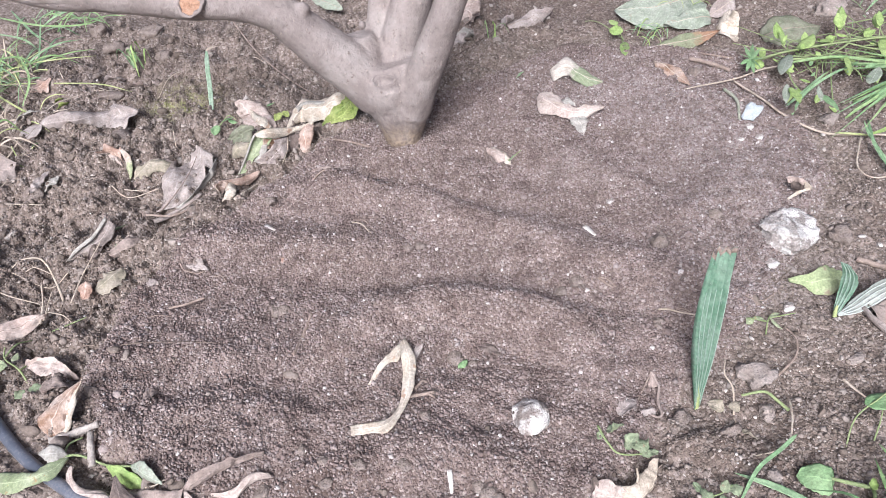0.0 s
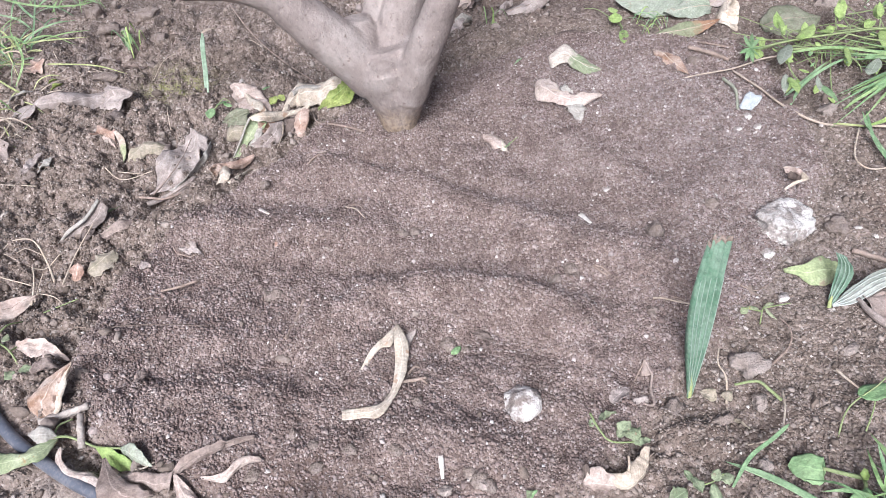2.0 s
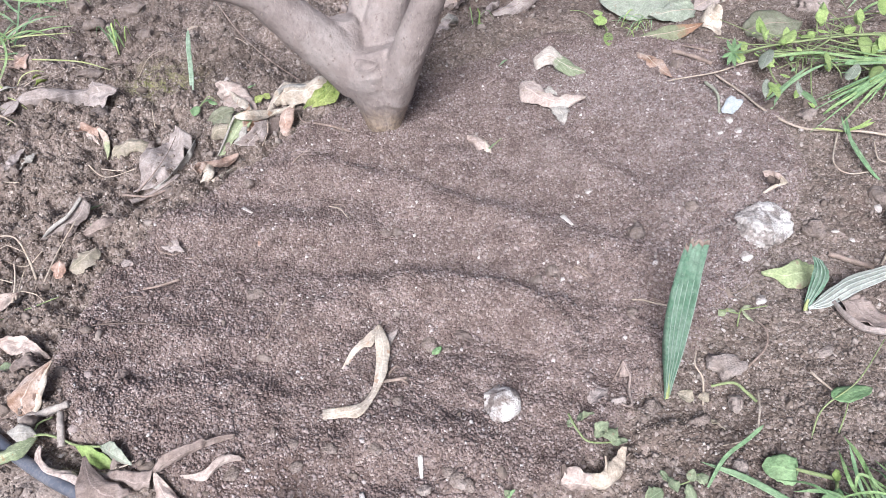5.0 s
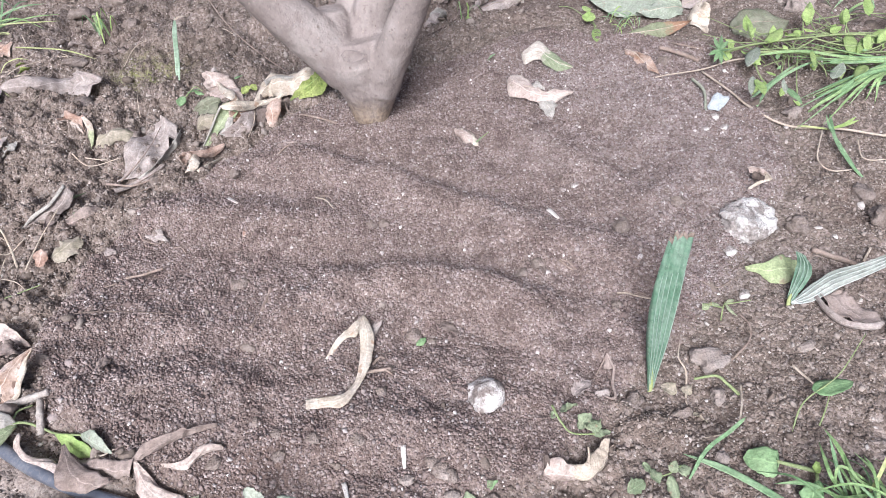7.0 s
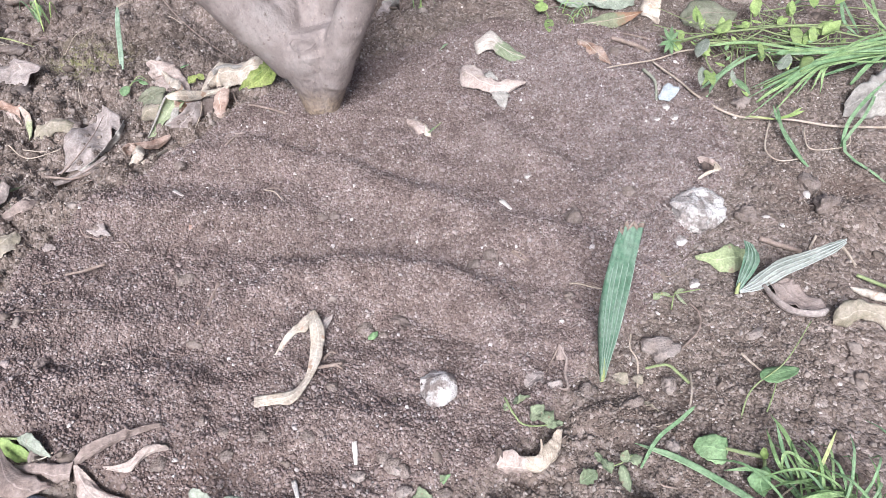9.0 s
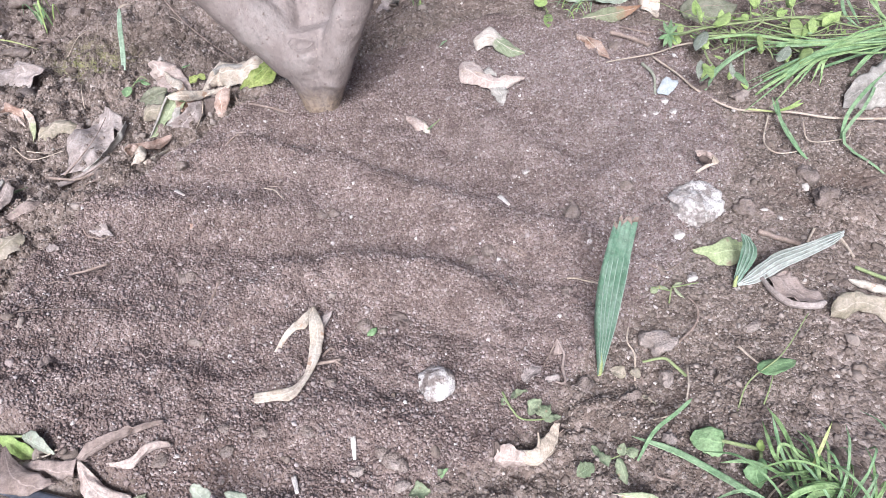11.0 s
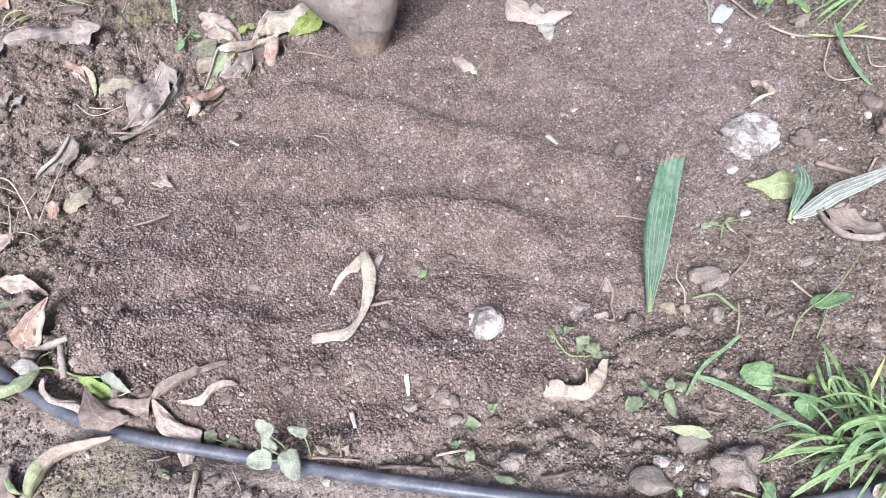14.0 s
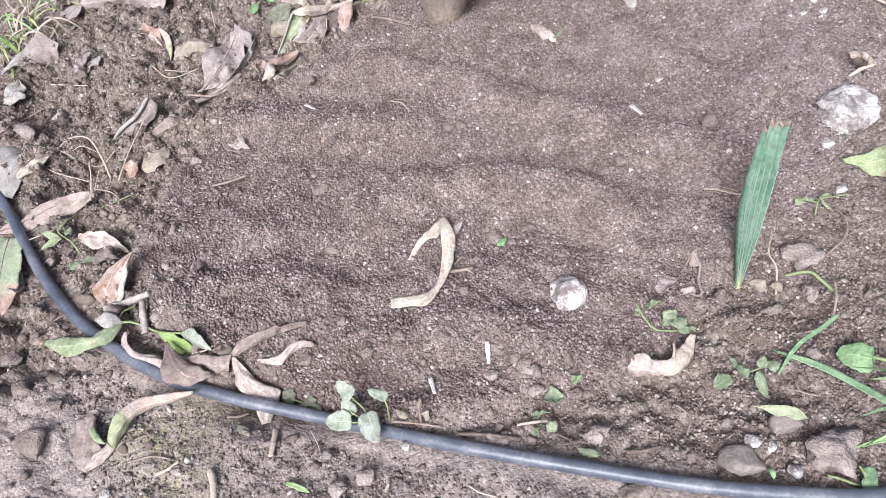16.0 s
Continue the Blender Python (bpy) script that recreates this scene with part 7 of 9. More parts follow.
dusty = thing("dead_leaf", (1.0034, 1.1223, 0.0287), "large pale dusty leaf among grass blades", "leaf", "fallen leaves")
sheet("blade", dusty, [(0.9564, 1.1272, 0.0456), (0.9893, 1.1565, 0.0641), (1.0284, 1.1746, 0.0769), (1.116, 1.2346, 0.0803)], [(0.9466, 1.1036, 0.0343), (0.9807, 1.1041, 0.0324), (1.0196, 1.1031, 0.0313), (1.0861, 1.1369, 0.0543)], PALELEAF, 0.1, "", 168, 0.05, 30, 17)
leaf("dead_leaf", "narrow pale rolled leaf on the earth", (0.7581, 0.6882, 0.0076), (0.8140, 0.6397, 0.0145), (0.7795, 0.6750, 0.0169), (0.7750, 0.6646, 0.0061), CREAM, wave=0.15, curl=-0.9, seed=104, rib=None)
stick("dry_stick", "thick bleached dry stick on the earth", [(0.6656, 0.8059, 0.0076), (0.6899, 0.7862, 0.0089), (0.7204, 0.7704, 0.0066)], 0.0046, 0.0042, TWIG, "stick", 0.15)
stick("dry_stick", "short pale split stick", [(0.7341, 0.7740, 0.0071), (0.7513, 0.7940, 0.0172)], 0.0022, 0.002, STRAW, "stick", 0.15)
stick("dry_stick", "bent pale dry stick", [(0.7839, 0.7841, 0.0140), (0.7894, 0.7616, 0.0097), (0.7922, 0.7347, 0.0055)], 0.0026, 0.0022, STRAW, "stick", 0.15)
stick("green_stalk", "cut green grass stalk", [(0.7796, 0.7102, 0.0094), (0.8133, 0.6818, 0.0096), (0.8516, 0.6674, 0.0066)], 0.003, 0.003, GREENSTEM, "stalk", 0.05)
weed = seedling("round_leaf_weed", "weed with one round green leaf on long thin stems", (0.5162, 0.4779, -0.0157), [[(0.5074, 0.4788, -0.0160), (0.5335, 0.5171, 0.0053), (0.5851, 0.5435, 0.0265), (0.6429, 0.5994, 0.0404)], [(0.5395, 0.4790, -0.0152), (0.5582, 0.5057, 0.0055), (0.5731, 0.5299, 0.0111)]],
                [((0.5487, 0.5299, 0.0138), (0.6023, 0.5353, 0.0206), 0.034, 0.15)], leaf_mat=HERB, blunt=0.5, wave=0.04)
rod("dry_sprig", [(0.5422, 0.5759, 0.0078), (0.5495, 0.5587, 0.0088), (0.5574, 0.5381, 0.0120)], [0.0022, 0.0012], STRAW, weed, "pale dry sprig")
rosette = thing("sow_thistle", (0.5162, 0.4272, -0.0121), "low green thistle rosette with lobed leaves", "weed", "weeds")
sheet("leaf", rosette, [(0.4317, 0.4474, -0.0058), (0.4396, 0.4542, 0.001), (0.4505, 0.455, 0.0045), (0.4612, 0.4513, 0.0084), (0.4712, 0.4463, 0.0069), (0.4672, 0.4385, 0.0064)], [(0.4325, 0.4461, -0.0079), (0.4349, 0.4337, -0.0074), (0.4426, 0.4246, -0.0047), (0.4509, 0.4202, -0.0042), (0.4615, 0.4196, -0.0022), (0.4683, 0.4317, 0.0038)], HERB, 0.06, "", 151, 0.04, 30, 15)
sheet("leaf", rosette, [(0.5006, 0.403, 0.0029), (0.4827, 0.3961, 0.0065), (0.4788, 0.3862, -0.0027), (0.4953, 0.3754, -0.0124)], [(0.5069, 0.405, 0.0052), (0.5084, 0.3944, 0.0026), (0.5046, 0.3837, -0.0053), (0.4971, 0.3751, -0.0121)], HERB, 0.08, "", 152, 0.04, 24, 15)
sheet("leaf", rosette, [(0.5097, 0.4188, -0.0005), (0.503, 0.4207, 0.0105), (0.5057, 0.4231, 0.019)], [(0.5152, 0.4185, -0.0008), (0.5147, 0.4199, 0.0074), (0.5107, 0.423, 0.0159)], CHICKWEED, 0.1, "", 153, 0.04, 18, 11)
rod("stem", [(0.4664, 0.4343, 0.004), (0.4841, 0.4281, 0.0031), (0.5145, 0.4257, -0.0082)], [0.0024, 0.003], GREENSTEM, rosette, "", sides=6)
rod("stem", [(0.5032, 0.4027, 0.003), (0.5088, 0.4118, 0.0004), (0.5155, 0.4247, -0.0081)], [0.0022, 0.0026], GREENSTEM, rosette, "", sides=6)
grass = tuft("grass_tuft", "dense bright green grass tuft at the foot of the bed", (0.5779, 0.3288, -0.0132), 60, 0.12, 0.06, 0.0046, [GRASS, GRASS, HERB, BLUEGRASS], 111, heading=3.0, spread=2.4, radius=0.028)
for line, w, m in (([(0.5418, 0.3873, -0.0147), (0.5222, 0.4033, 0.0247), (0.5210, 0.4394, 0.0442)], 0.008, BLUEGRASS), ([(0.5414, 0.3898, -0.0147), (0.5056, 0.3908, 0.0345), (0.5142, 0.4422, 0.0291)], 0.008, GRASS), ([(0.5556, 0.3843, -0.0144), (0.5559, 0.3853, 0.0356), (0.5825, 0.4170, 0.0557)], 0.007, YELLOWGRASS),
                   ([(0.5751, 0.3166, -0.0030), (0.5063, 0.3212, 0.0162), (0.4504, 0.3251, 0.0153), (0.4069, 0.3244, -0.0093)], 0.011, GRASS), ([(0.5572, 0.3342, -0.0035), (0.4940, 0.3383, 0.0156), (0.4525, 0.3551, -0.0017)], 0.009, GRASS), ([(0.5965, 0.3569, 0.0066), (0.5486, 0.3466, 0.0362), (0.5073, 0.3390, 0.0358), (0.4857, 0.3283, -0.0022)], 0.011, GRASS), ([(0.5817, 0.3531, 0.0065), (0.5285, 0.3369, 0.0361), (0.5104, 0.3185, 0.0313), (0.5045, 0.2877, -0.0051)], 0.012, GRASS),
                   ([(0.5758, 0.3403, 0.0066), (0.5196, 0.3235, 0.0363), (0.4909, 0.3007, 0.0265), (0.4686, 0.2800, -0.0052)], 0.013, HERB), ([(0.5602, 0.3200, 0.0068), (0.5081, 0.3032, 0.0266), (0.4544, 0.2858, 0.0165), (0.4286, 0.2776, -0.0075)], 0.010, GRASS), ([(0.4993, 0.3214, 0.0061), (0.4801, 0.3118, 0.0061), (0.4674, 0.3016, -0.0077)], 0.010, BLUEGRASS), ([(0.5670, 0.3950, 0.0057), (0.5158, 0.3991, 0.0446), (0.5133, 0.3866, 0.0148)], 0.006, GRASS),
                   ([(0.6084, 0.3888, -0.0036), (0.5563, 0.3781, 0.0158), (0.5161, 0.3769, 0.0150), (0.4970, 0.3964, 0.0142)], 0.006, GRASS), ([(0.5825, 0.3915, -0.0040), (0.5340, 0.3877, 0.0352), (0.5338, 0.4198, 0.0347)], 0.006, GRASS), ([(0.5119, 0.3148, -0.0096), (0.4921, 0.3529, -0.0028), (0.5508, 0.3887, 0.0055)], 0.0035, STRAW)):
    grass_blade(grass, line, w * 0.62, m)
long_ = thing("fallen_grass", (0.4953, 0.3592, -0.0149), "long flat bluish grass blade lying across the soil", "grass")
grass_blade(long_, [(0.4922, 0.3536, -0.0068), (0.4538, 0.3818, 0.0035), (0.4084, 0.4284, -0.0042), (0.3626, 0.4631, -0.0155)], 0.009, BLUEGRASS, fold=0.2)
thin = thing("fallen_grass", (0.3649, 0.4355, -0.0210), "thin curved green grass blade over soil", "grass")
grass_blade(thin, [(0.3615, 0.4295, -0.0190), (0.3877, 0.4578, -0.0007), (0.4200, 0.4757, 0.0093), (0.4454, 0.4918, 0.0158)], 0.005, BLUEGRASS, fold=0.2, taper=0.9)
seedling("wilting_weed", "wilting seedling with lobed pale green leaves", (0.3259, 0.4350, -0.0224), [[(0.3197, 0.4345, -0.0207), (0.3100, 0.4413, -0.0111), (0.3051, 0.4468, -0.0083)], [(0.3197, 0.4345, -0.0207), (0.3350, 0.4314, -0.0070), (0.3502, 0.4382, -0.0015)]],
         [((0.3039, 0.4264, -0.0131), (0.2799, 0.4137, -0.0155), 0.020, 0.1), ((0.3138, 0.4407, -0.0080), (0.3211, 0.4210, -0.0123), 0.018, 0.3), ((0.3353, 0.4296, -0.0070), (0.3386, 0.3977, -0.0167), 0.015, 0.0), ((0.3366, 0.4310, -0.0039), (0.3426, 0.4394, 0.0081), 0.014, 0.3), ((0.3410, 0.4325, -0.0018), (0.3610, 0.4335, -0.0011), 0.016, 0.2), ((0.3112, 0.4359, -0.0080), (0.3046, 0.4471, -0.0034), 0.012, 0.0)], leaf_mat=DULL, nick=0.12, blunt=0.55)
leaf("fallen_leaf", "spoon-shaped green leaf lying on a stone", (0.3121, 0.3792, -0.0006), (0.3704, 0.3591, 0.0002), (0.3491, 0.3717, 0.0109), (0.3448, 0.3610, -0.0045), WILT, peak=0.66, blunt=0.9, wave=0.05, seed=112)
for name, label, c, size, m, seed, turn in (("field_stone", "oblong grey-brown stone beside the hose", (0.2869, 0.3155, -0.0168), (0.063, 0.038, 0.033), STONE, 121, -0.35), ("field_stone", "dark grey stone under a green leaf", (0.3444, 0.3610, -0.0186), (0.048, 0.033, 0.027), STONE, 122, -0.1),
                                            ("pebble", "whitish rounded pebble by the grey stones", (0.3073, 0.3387, -0.0180), (0.025, 0.022, 0.016), CHALK, 123, 0.3), ("pebble", "whitish rounded pebble by the grey stones", (0.3242, 0.3340, -0.0173), (0.019, 0.018, 0.013), CHALK, 124, 0.8), ("earth_clod", "large pale clod of earth by the hose", (0.3842, 0.3194, -0.0155), (0.074, 0.052, 0.037), CLOD_PALE, 125, 0.2),
                                            ("earth_clod", "rough pale clod near the palm seedling", (0.4385, 0.6009, -0.0123), (0.056, 0.040, 0.035), CLOD_PALE, 126, 0.1), ("earth_clod", "rough clod of damp earth", (0.3750, 0.5240, -0.0344), (0.036, 0.03, 0.03), CLOD, 127, 0.4), ("earth_clod", "rough clod of damp earth", (0.3182, 0.5486, -0.0336), (0.04, 0.03, 0.024), CLOD, 128, 0.9),
                                            ("earth_clod", "small pale clod on the soil", (0.4374, 0.5474, -0.0222), (0.026, 0.024, 0.02), CLOD_PALE, 129, 0.2), ("earth_clod", "small pale clod on the soil", (0.4095, 0.4538, -0.0197), (0.022, 0.022, 0.018), CLOD_PALE, 130, 0.5), ("earth_clod", "rough clod of dark earth", (0.6635, 0.8592, 0.0070), (0.05, 0.04, 0.03), CLOD, 131, 0.4),
                                            ("earth_clod", "rough clod of dark earth", (0.7975, 0.8579, 0.0180), (0.05, 0.045, 0.04), CLOD, 132, 0.7), ("earth_clod", "rough clod of dark earth", (0.7978, 0.9277, 0.0115), (0.055, 0.04, 0.03), CLOD, 133, 1.2), ("pebble", "small white pebble on the soil", (0.7115, 0.8312, 0.0067), (0.016, 0.014, 0.010), CHALK, 134, 0.1), ("earth_clod", "greenish clod of earth by a dry runner", (0.7649, 1.1613, 0.0301), (0.042, 0.034, 0.032), CLOD_PALE, 135, 0.1),
                                            ("earth_clod", "dark clod among fallen leaves", (0.5706, 1.3662, 0.0394), (0.036, 0.034, 0.028), CLOD, 136, 0.3), ("earth_clod", "crumbly grey clod among weeds", (0.9635, 1.6197, 0.0320), (0.075, 0.06, 0.05), CLOD_PALE, 137, 0.2), ("pebble", "pale pebble on the soil", (0.5263, 0.7214, -0.0038), (0.022, 0.02, 0.016), CHALK, 138, 0.4), ("pebble", "grey pebble on the soil", (0.5834, 0.6177, -0.0089), (0.03, 0.024, 0.018), CLOD_PALE, 139, 0.5), ("pebble", "pale pebble near the hose", (-0.0944, 0.3544, -0.0196), (0.016, 0.016, 0.012), CHALK, 140, 0.0),
                                            ("earth_clod", "flat clod of earth near the hose", (0.1289, 0.3610, -0.0226), (0.037, 0.026, 0.018), CLOD_PALE, 141, 0.0), ("earth_clod", "clod of earth below the hose", (0.1693, 0.2884, -0.0161), (0.041, 0.030, 0.022), CLOD, 142, 0.2), ("pebble", "pale pebble near the stones", (0.3433, 0.3031, -0.0153), (0.022, 0.019, 0.015), CHALK, 143, 0.6)):
    stone(name, label, c, size, m, seed, "clod" if "clod" in name else "stone", 0.42 if "clod" in name else 0.14, "stones and clods", turn=turn, angular=0.12 if "clod" in name else 0.05)
seedling("wilted_sprig", "wilted green sprig lying on the compost", (0.2069, 0.5360, -0.0020), [[(0.2044, 0.5330, 0.0037), (0.2126, 0.5076, 0.0018), (0.2273, 0.4932, -0.0037), (0.2739, 0.5001, -0.0173)]],
         [((0.2128, 0.5243, 0.0051), (0.2352, 0.5238, 0.0154), 0.024, 0.3), ((0.2339, 0.4979, -0.0015), (0.2522, 0.5129, 0.0092), 0.020, 0.2), ((0.2437, 0.5012, -0.0051), (0.2658, 0.5111, 0.0002), 0.020, 0.4), ((0.2527, 0.4996, -0.0113), (0.2774, 0.4988, -0.0132), 0.018, 0.1), ((0.2057, 0.5246, 0.0030), (0.2025, 0.5148, 0.0001), 0.010, 0.0)], stem_r=0.0018, leaf_mat=DULL, wave=0.3, blunt=0.55)
seedling("dried_weed", "drying weed with pale looping stems beside the palm", (0.3976, 0.5552, -0.0309), [[(0.3955, 0.5562, -0.0269), (0.3973, 0.5803, -0.0002), (0.3884, 0.5950, 0.0134), (0.3952, 0.6163, 0.0179)], [(0.3949, 0.5534, -0.0281), (0.3954, 0.5330, -0.0287), (0.4014, 0.5267, -0.0284)], [(0.4623, 0.5523, 0.0038), (0.4482, 0.5116, 0.0100), (0.4311, 0.4851, -0.0006), (0.3912, 0.4848, -0.0181)]],
         [((0.3969, 0.5301, -0.0248), (0.4111, 0.5113, -0.0232), 0.012, 0.1), ((0.3824, 0.5597, -0.0198), (0.3617, 0.5735, -0.0178), 0.02, 0.4), ((0.3880, 0.5609, -0.0143), (0.4027, 0.5618, -0.0070), 0.016, 0.2)], stem_r=0.0016, stem_mat=STRAW, leaf_mat=OCHRE, wave=0.3)
stick("green_stalk", "broken green stalk beside the palm seedling", [(0.4059, 0.5699, -0.0028), (0.4342, 0.5682, 0.0038), (0.4464, 0.5553, 0.0016), (0.4595, 0.5423, -0.0053)], 0.0018, 0.0024, GREENSTEM, "stalk", 0.05)
seedling("seedling", "tiny green seedling with narrow leaves", (0.4803, 0.6772, -0.0068), [[(0.4787, 0.6773, -0.0068), (0.4805, 0.6852, 0.0117), (0.4862, 0.6940, 0.0142)], [(0.4815, 0.6869, 0.0098), (0.4529, 0.6891, 0.0172)], [(0.4842, 0.6915, 0.0120), (0.5291, 0.7020, 0.0072)]],
         [((0.4609, 0.6909, 0.0146), (0.4496, 0.6847, 0.0100), 0.012, 0.1), ((0.4838, 0.6919, 0.0141), (0.4990, 0.6936, 0.0184), 0.008, 0.2), ((0.4858, 0.6914, 0.0121), (0.4988, 0.6737, 0.0053), 0.007, 0.2), ((0.4758, 0.6882, 0.0137), (0.4585, 0.6906, 0.0175), 0.007, 0.2)], leaf_mat=WILT)
for line, r, m in (([(0.4693, 0.6026, -0.0074), (0.5010, 0.6278, 0.0007), (0.5115, 0.6554, 0.0045), (0.5056, 0.6810, 0.0018)], 0.0017, TWIG), ([(0.4511, 0.7486, 0.0203), (0.4832, 0.7266, 0.0128), (0.5229, 0.7521, 0.0017)], 0.0014, TWIG), ([(0.3298, 0.7172, 0.0176), (0.3478, 0.7151, 0.0207), (0.3794, 0.7010, 0.0157)], 0.0014, TWIG), ([(0.5114, 0.7544, 0.0077), (0.5500, 0.7873, 0.0081), (0.5759, 0.8107, 0.0058)], 0.0014, DARKTWIG),
                   ([(0.7963, 1.0952, 0.0378), (0.7556, 1.0166, 0.0328), (0.7642, 0.9778, 0.0329), (0.8196, 0.9871, 0.0281)], 0.0018, STRAW), ([(0.8528, 1.0699, 0.0341), (0.8392, 1.0145, 0.0301), (0.8777, 1.0088, 0.0296), (0.9153, 1.0166, 0.0322), (0.9258, 1.0423, 0.0441)], 0.0015, STRAW), ([(0.4925, 0.4708, -0.0125), (0.4834, 0.4370, -0.0108), (0.4978, 0.4032, -0.0119)], 0.0012, TWIG), ([(0.3772, 0.4168, -0.0141), (0.3777, 0.4007, -0.0115), (0.3965, 0.3960, -0.0147)], 0.0018, TWIG), ([(0.2625, 0.4725, -0.0216), (0.2789, 0.4841, -0.0197)], 0.001, TWIG), ([(0.2319, 0.3959, -0.0209), (0.2444, 0.3760, -0.0162), (0.2361, 0.3537, -0.0176)], 0.0012, TWIG)):
    stick("rootlet", "thin curled dry rootlet on the soil", line, r, r * 0.7, m, "root", 0.08, 6, "rootlets")

# ---- far right: fallen leaves, runners and chickweed ----
leaf("fallen_leaf", "large pale green leaf with clear veins", (0.6700, 1.7592, 0.0448), (0.4794, 1.7233, 0.0344), (0.5796, 1.7939, 0.0699), (0.5324, 1.6054, 0.0253), SILVER, wave=0.08, blunt=0.6, seed=161)
leaf("fallen_leaf", "grey-green leaf under the pale one", (0.6910, 1.6392, 0.0340), (0.5696, 1.6113, 0.0393), (0.6482, 1.6603, 0.0536), (0.6269, 1.5837, 0.0305), SILVER, wave=0.12, blunt=0.5, seed=162)
leaf("fallen_leaf", "dull green leaf with a rust end", (0.5341, 1.5379, 0.0234), (0.6812, 1.5477, 0.0455), (0.5978, 1.5388, 0.0509), (0.6064, 1.5117, 0.0273), BROWNGREEN, wave=0.15, curl=-0.5, seed=163)
leaf("dead_leaf", "grey-cream leaf pointing up", (0.6898, 1.6525, 0.0339), (0.7621, 1.6868, 0.0699), (0.7066, 1.6643, 0.0669), (0.7409, 1.6469, 0.0407), GREY, wave=0.1, curl=0.2, seed=164)
leaf("dead_leaf", "cream leaf with curled edges", (0.7269, 1.6226, 0.0580), (0.7157, 1.5191, 0.0314), (0.6768, 1.5785, 0.0372), (0.7354, 1.5479, 0.0464), CREAM, wave=0.2, curl=-0.4, seed=165)
leaf("dead_leaf", "rust-brown curled leaf on the heap's edge", (0.4989, 1.4262, 0.0474), (0.5472, 1.3162, 0.0421), (0.5355, 1.3825, 0.0574), (0.5106, 1.3527, 0.0411), RUST, wave=0.15, curl=-0.5, seed=166)
leaf("fallen_leaf", "broad dull olive leaf lying flat", (0.7642, 1.5097, 0.0400), (0.8948, 1.5149, 0.0540), (0.8430, 1.5685, 0.0720), (0.8209, 1.4591, 0.0380), OLIVE, wave=0.06, blunt=0.5, curl=-0.2, seed=167, rib=TWIG)
leaf("dead_leaf", "pinkish grey leaf leaning behind the trunk", (0.1013, 1.7627, -0.0004), (0.1522, 1.8409, 0.0464), (0.0909, 1.8147, 0.0230), (0.1498, 1.7846, 0.0162), PINK, wave=0.15, curl=0.3, seed=169, rib=TWIG)
leaf("dead_leaf", "pale narrow leaf on dark earth", (0.2002, 1.7399, 0.0050), (0.3372, 1.7817, 0.0265), (0.2569, 1.7722, 0.0221), (0.2810, 1.7356, 0.0095), GREY, wave=0.15, curl=-0.5, seed=170, rib=TWIG)
leaf("fallen_leaf", "whitish green leaf far behind the branch", (-0.3122, 2.0992, -0.0232), (-0.2174, 1.9490, -0.0040), (-0.2637, 2.0411, 0.0035), (-0.2656, 1.9768, -0.0186), SILVER, wave=0.1, blunt=0.5, seed=171)
leaf("dead_leaf", "small dead leaf on earth behind the trunk", (0.0691, 1.6430, -0.0042), (0.1175, 1.6994, 0.0065), (0.0825, 1.6779, 0.0045), (0.1057, 1.6529, -0.0002), GREY, wave=0.2, seed=172, rib=None)
stick("dry_stick", "grey dead stick among fallen leaves", [(0.5759, 1.4250, 0.0457), (0.6077, 1.3916, 0.0494), (0.6405, 1.3557, 0.0482)], 0.0046, 0.0042, TWIG, "stick", 0.25)
stick("dry_stick", "thin dead stick among fallen leaves", [(0.5926, 1.4919, 0.0299), (0.6141, 1.4322, 0.0496), (0.6624, 1.4014, 0.0504)], 0.0022, 0.0018, TWIG, "stick", 0.1)
stick("dry_runner", "long pale dry runner lying over the heap's edge", [(0.4903, 1.2931, 0.0390), (0.5520, 1.3030, 0.0464), (0.6327, 1.3080, 0.0548), (0.6855, 1.3175, 0.0657), (0.7412, 1.3416, 0.0588)], 0.0013, 0.0019, STRAW, "runner", 0.06, 6)
stick("dry_runner", "long pale dry runner crossing the soil", [(0.6326, 1.3103, 0.0488), (0.6592, 1.2295, 0.0522), (0.6800, 1.1582, 0.0534), (0.7434, 1.1192, 0.0348), (0.8388, 1.0957, 0.0380), (0.9165, 1.0700, 0.0361), (1.0427, 1.0557, 0.0371)], 0.0022, 0.0024, STRAW, "runner", 0.06, 6)
stick("grey_stalk", "short grey-green stalk at the heap's edge", [(0.6026, 1.2772, 0.0511), (0.6102, 1.2269, 0.0536), (0.5984, 1.1712, 0.0449)], 0.0034, 0.0026, mat("grey_green_stalk", woody((0.26, 0.27, 0.20), (0.40, 0.40, 0.32))), "stalk", 0.1)
scrap = thing("blue_scrap", (0.6314, 1.1993, 0.0427), "pale bluish flat scrap with speckles", "scrap")
sheet("flake", scrap, [(0.5992, 1.1706, 0.0517), (0.6214, 1.1963, 0.0643), (0.6341, 1.1896, 0.0639), (0.6446, 1.1889, 0.0614)], [(0.6009, 1.1632, 0.0487), (0.6197, 1.1616, 0.0476), (0.6341, 1.1712, 0.0524), (0.6455, 1.1835, 0.0596)], FILM, 0.05, "", 173, 0.05, 18, 11)
chickweed = thing("chickweed", (0.9893, 1.3669, 0.0320), "sprawling light green chickweed with small oval leaves", "weed", "weeds")
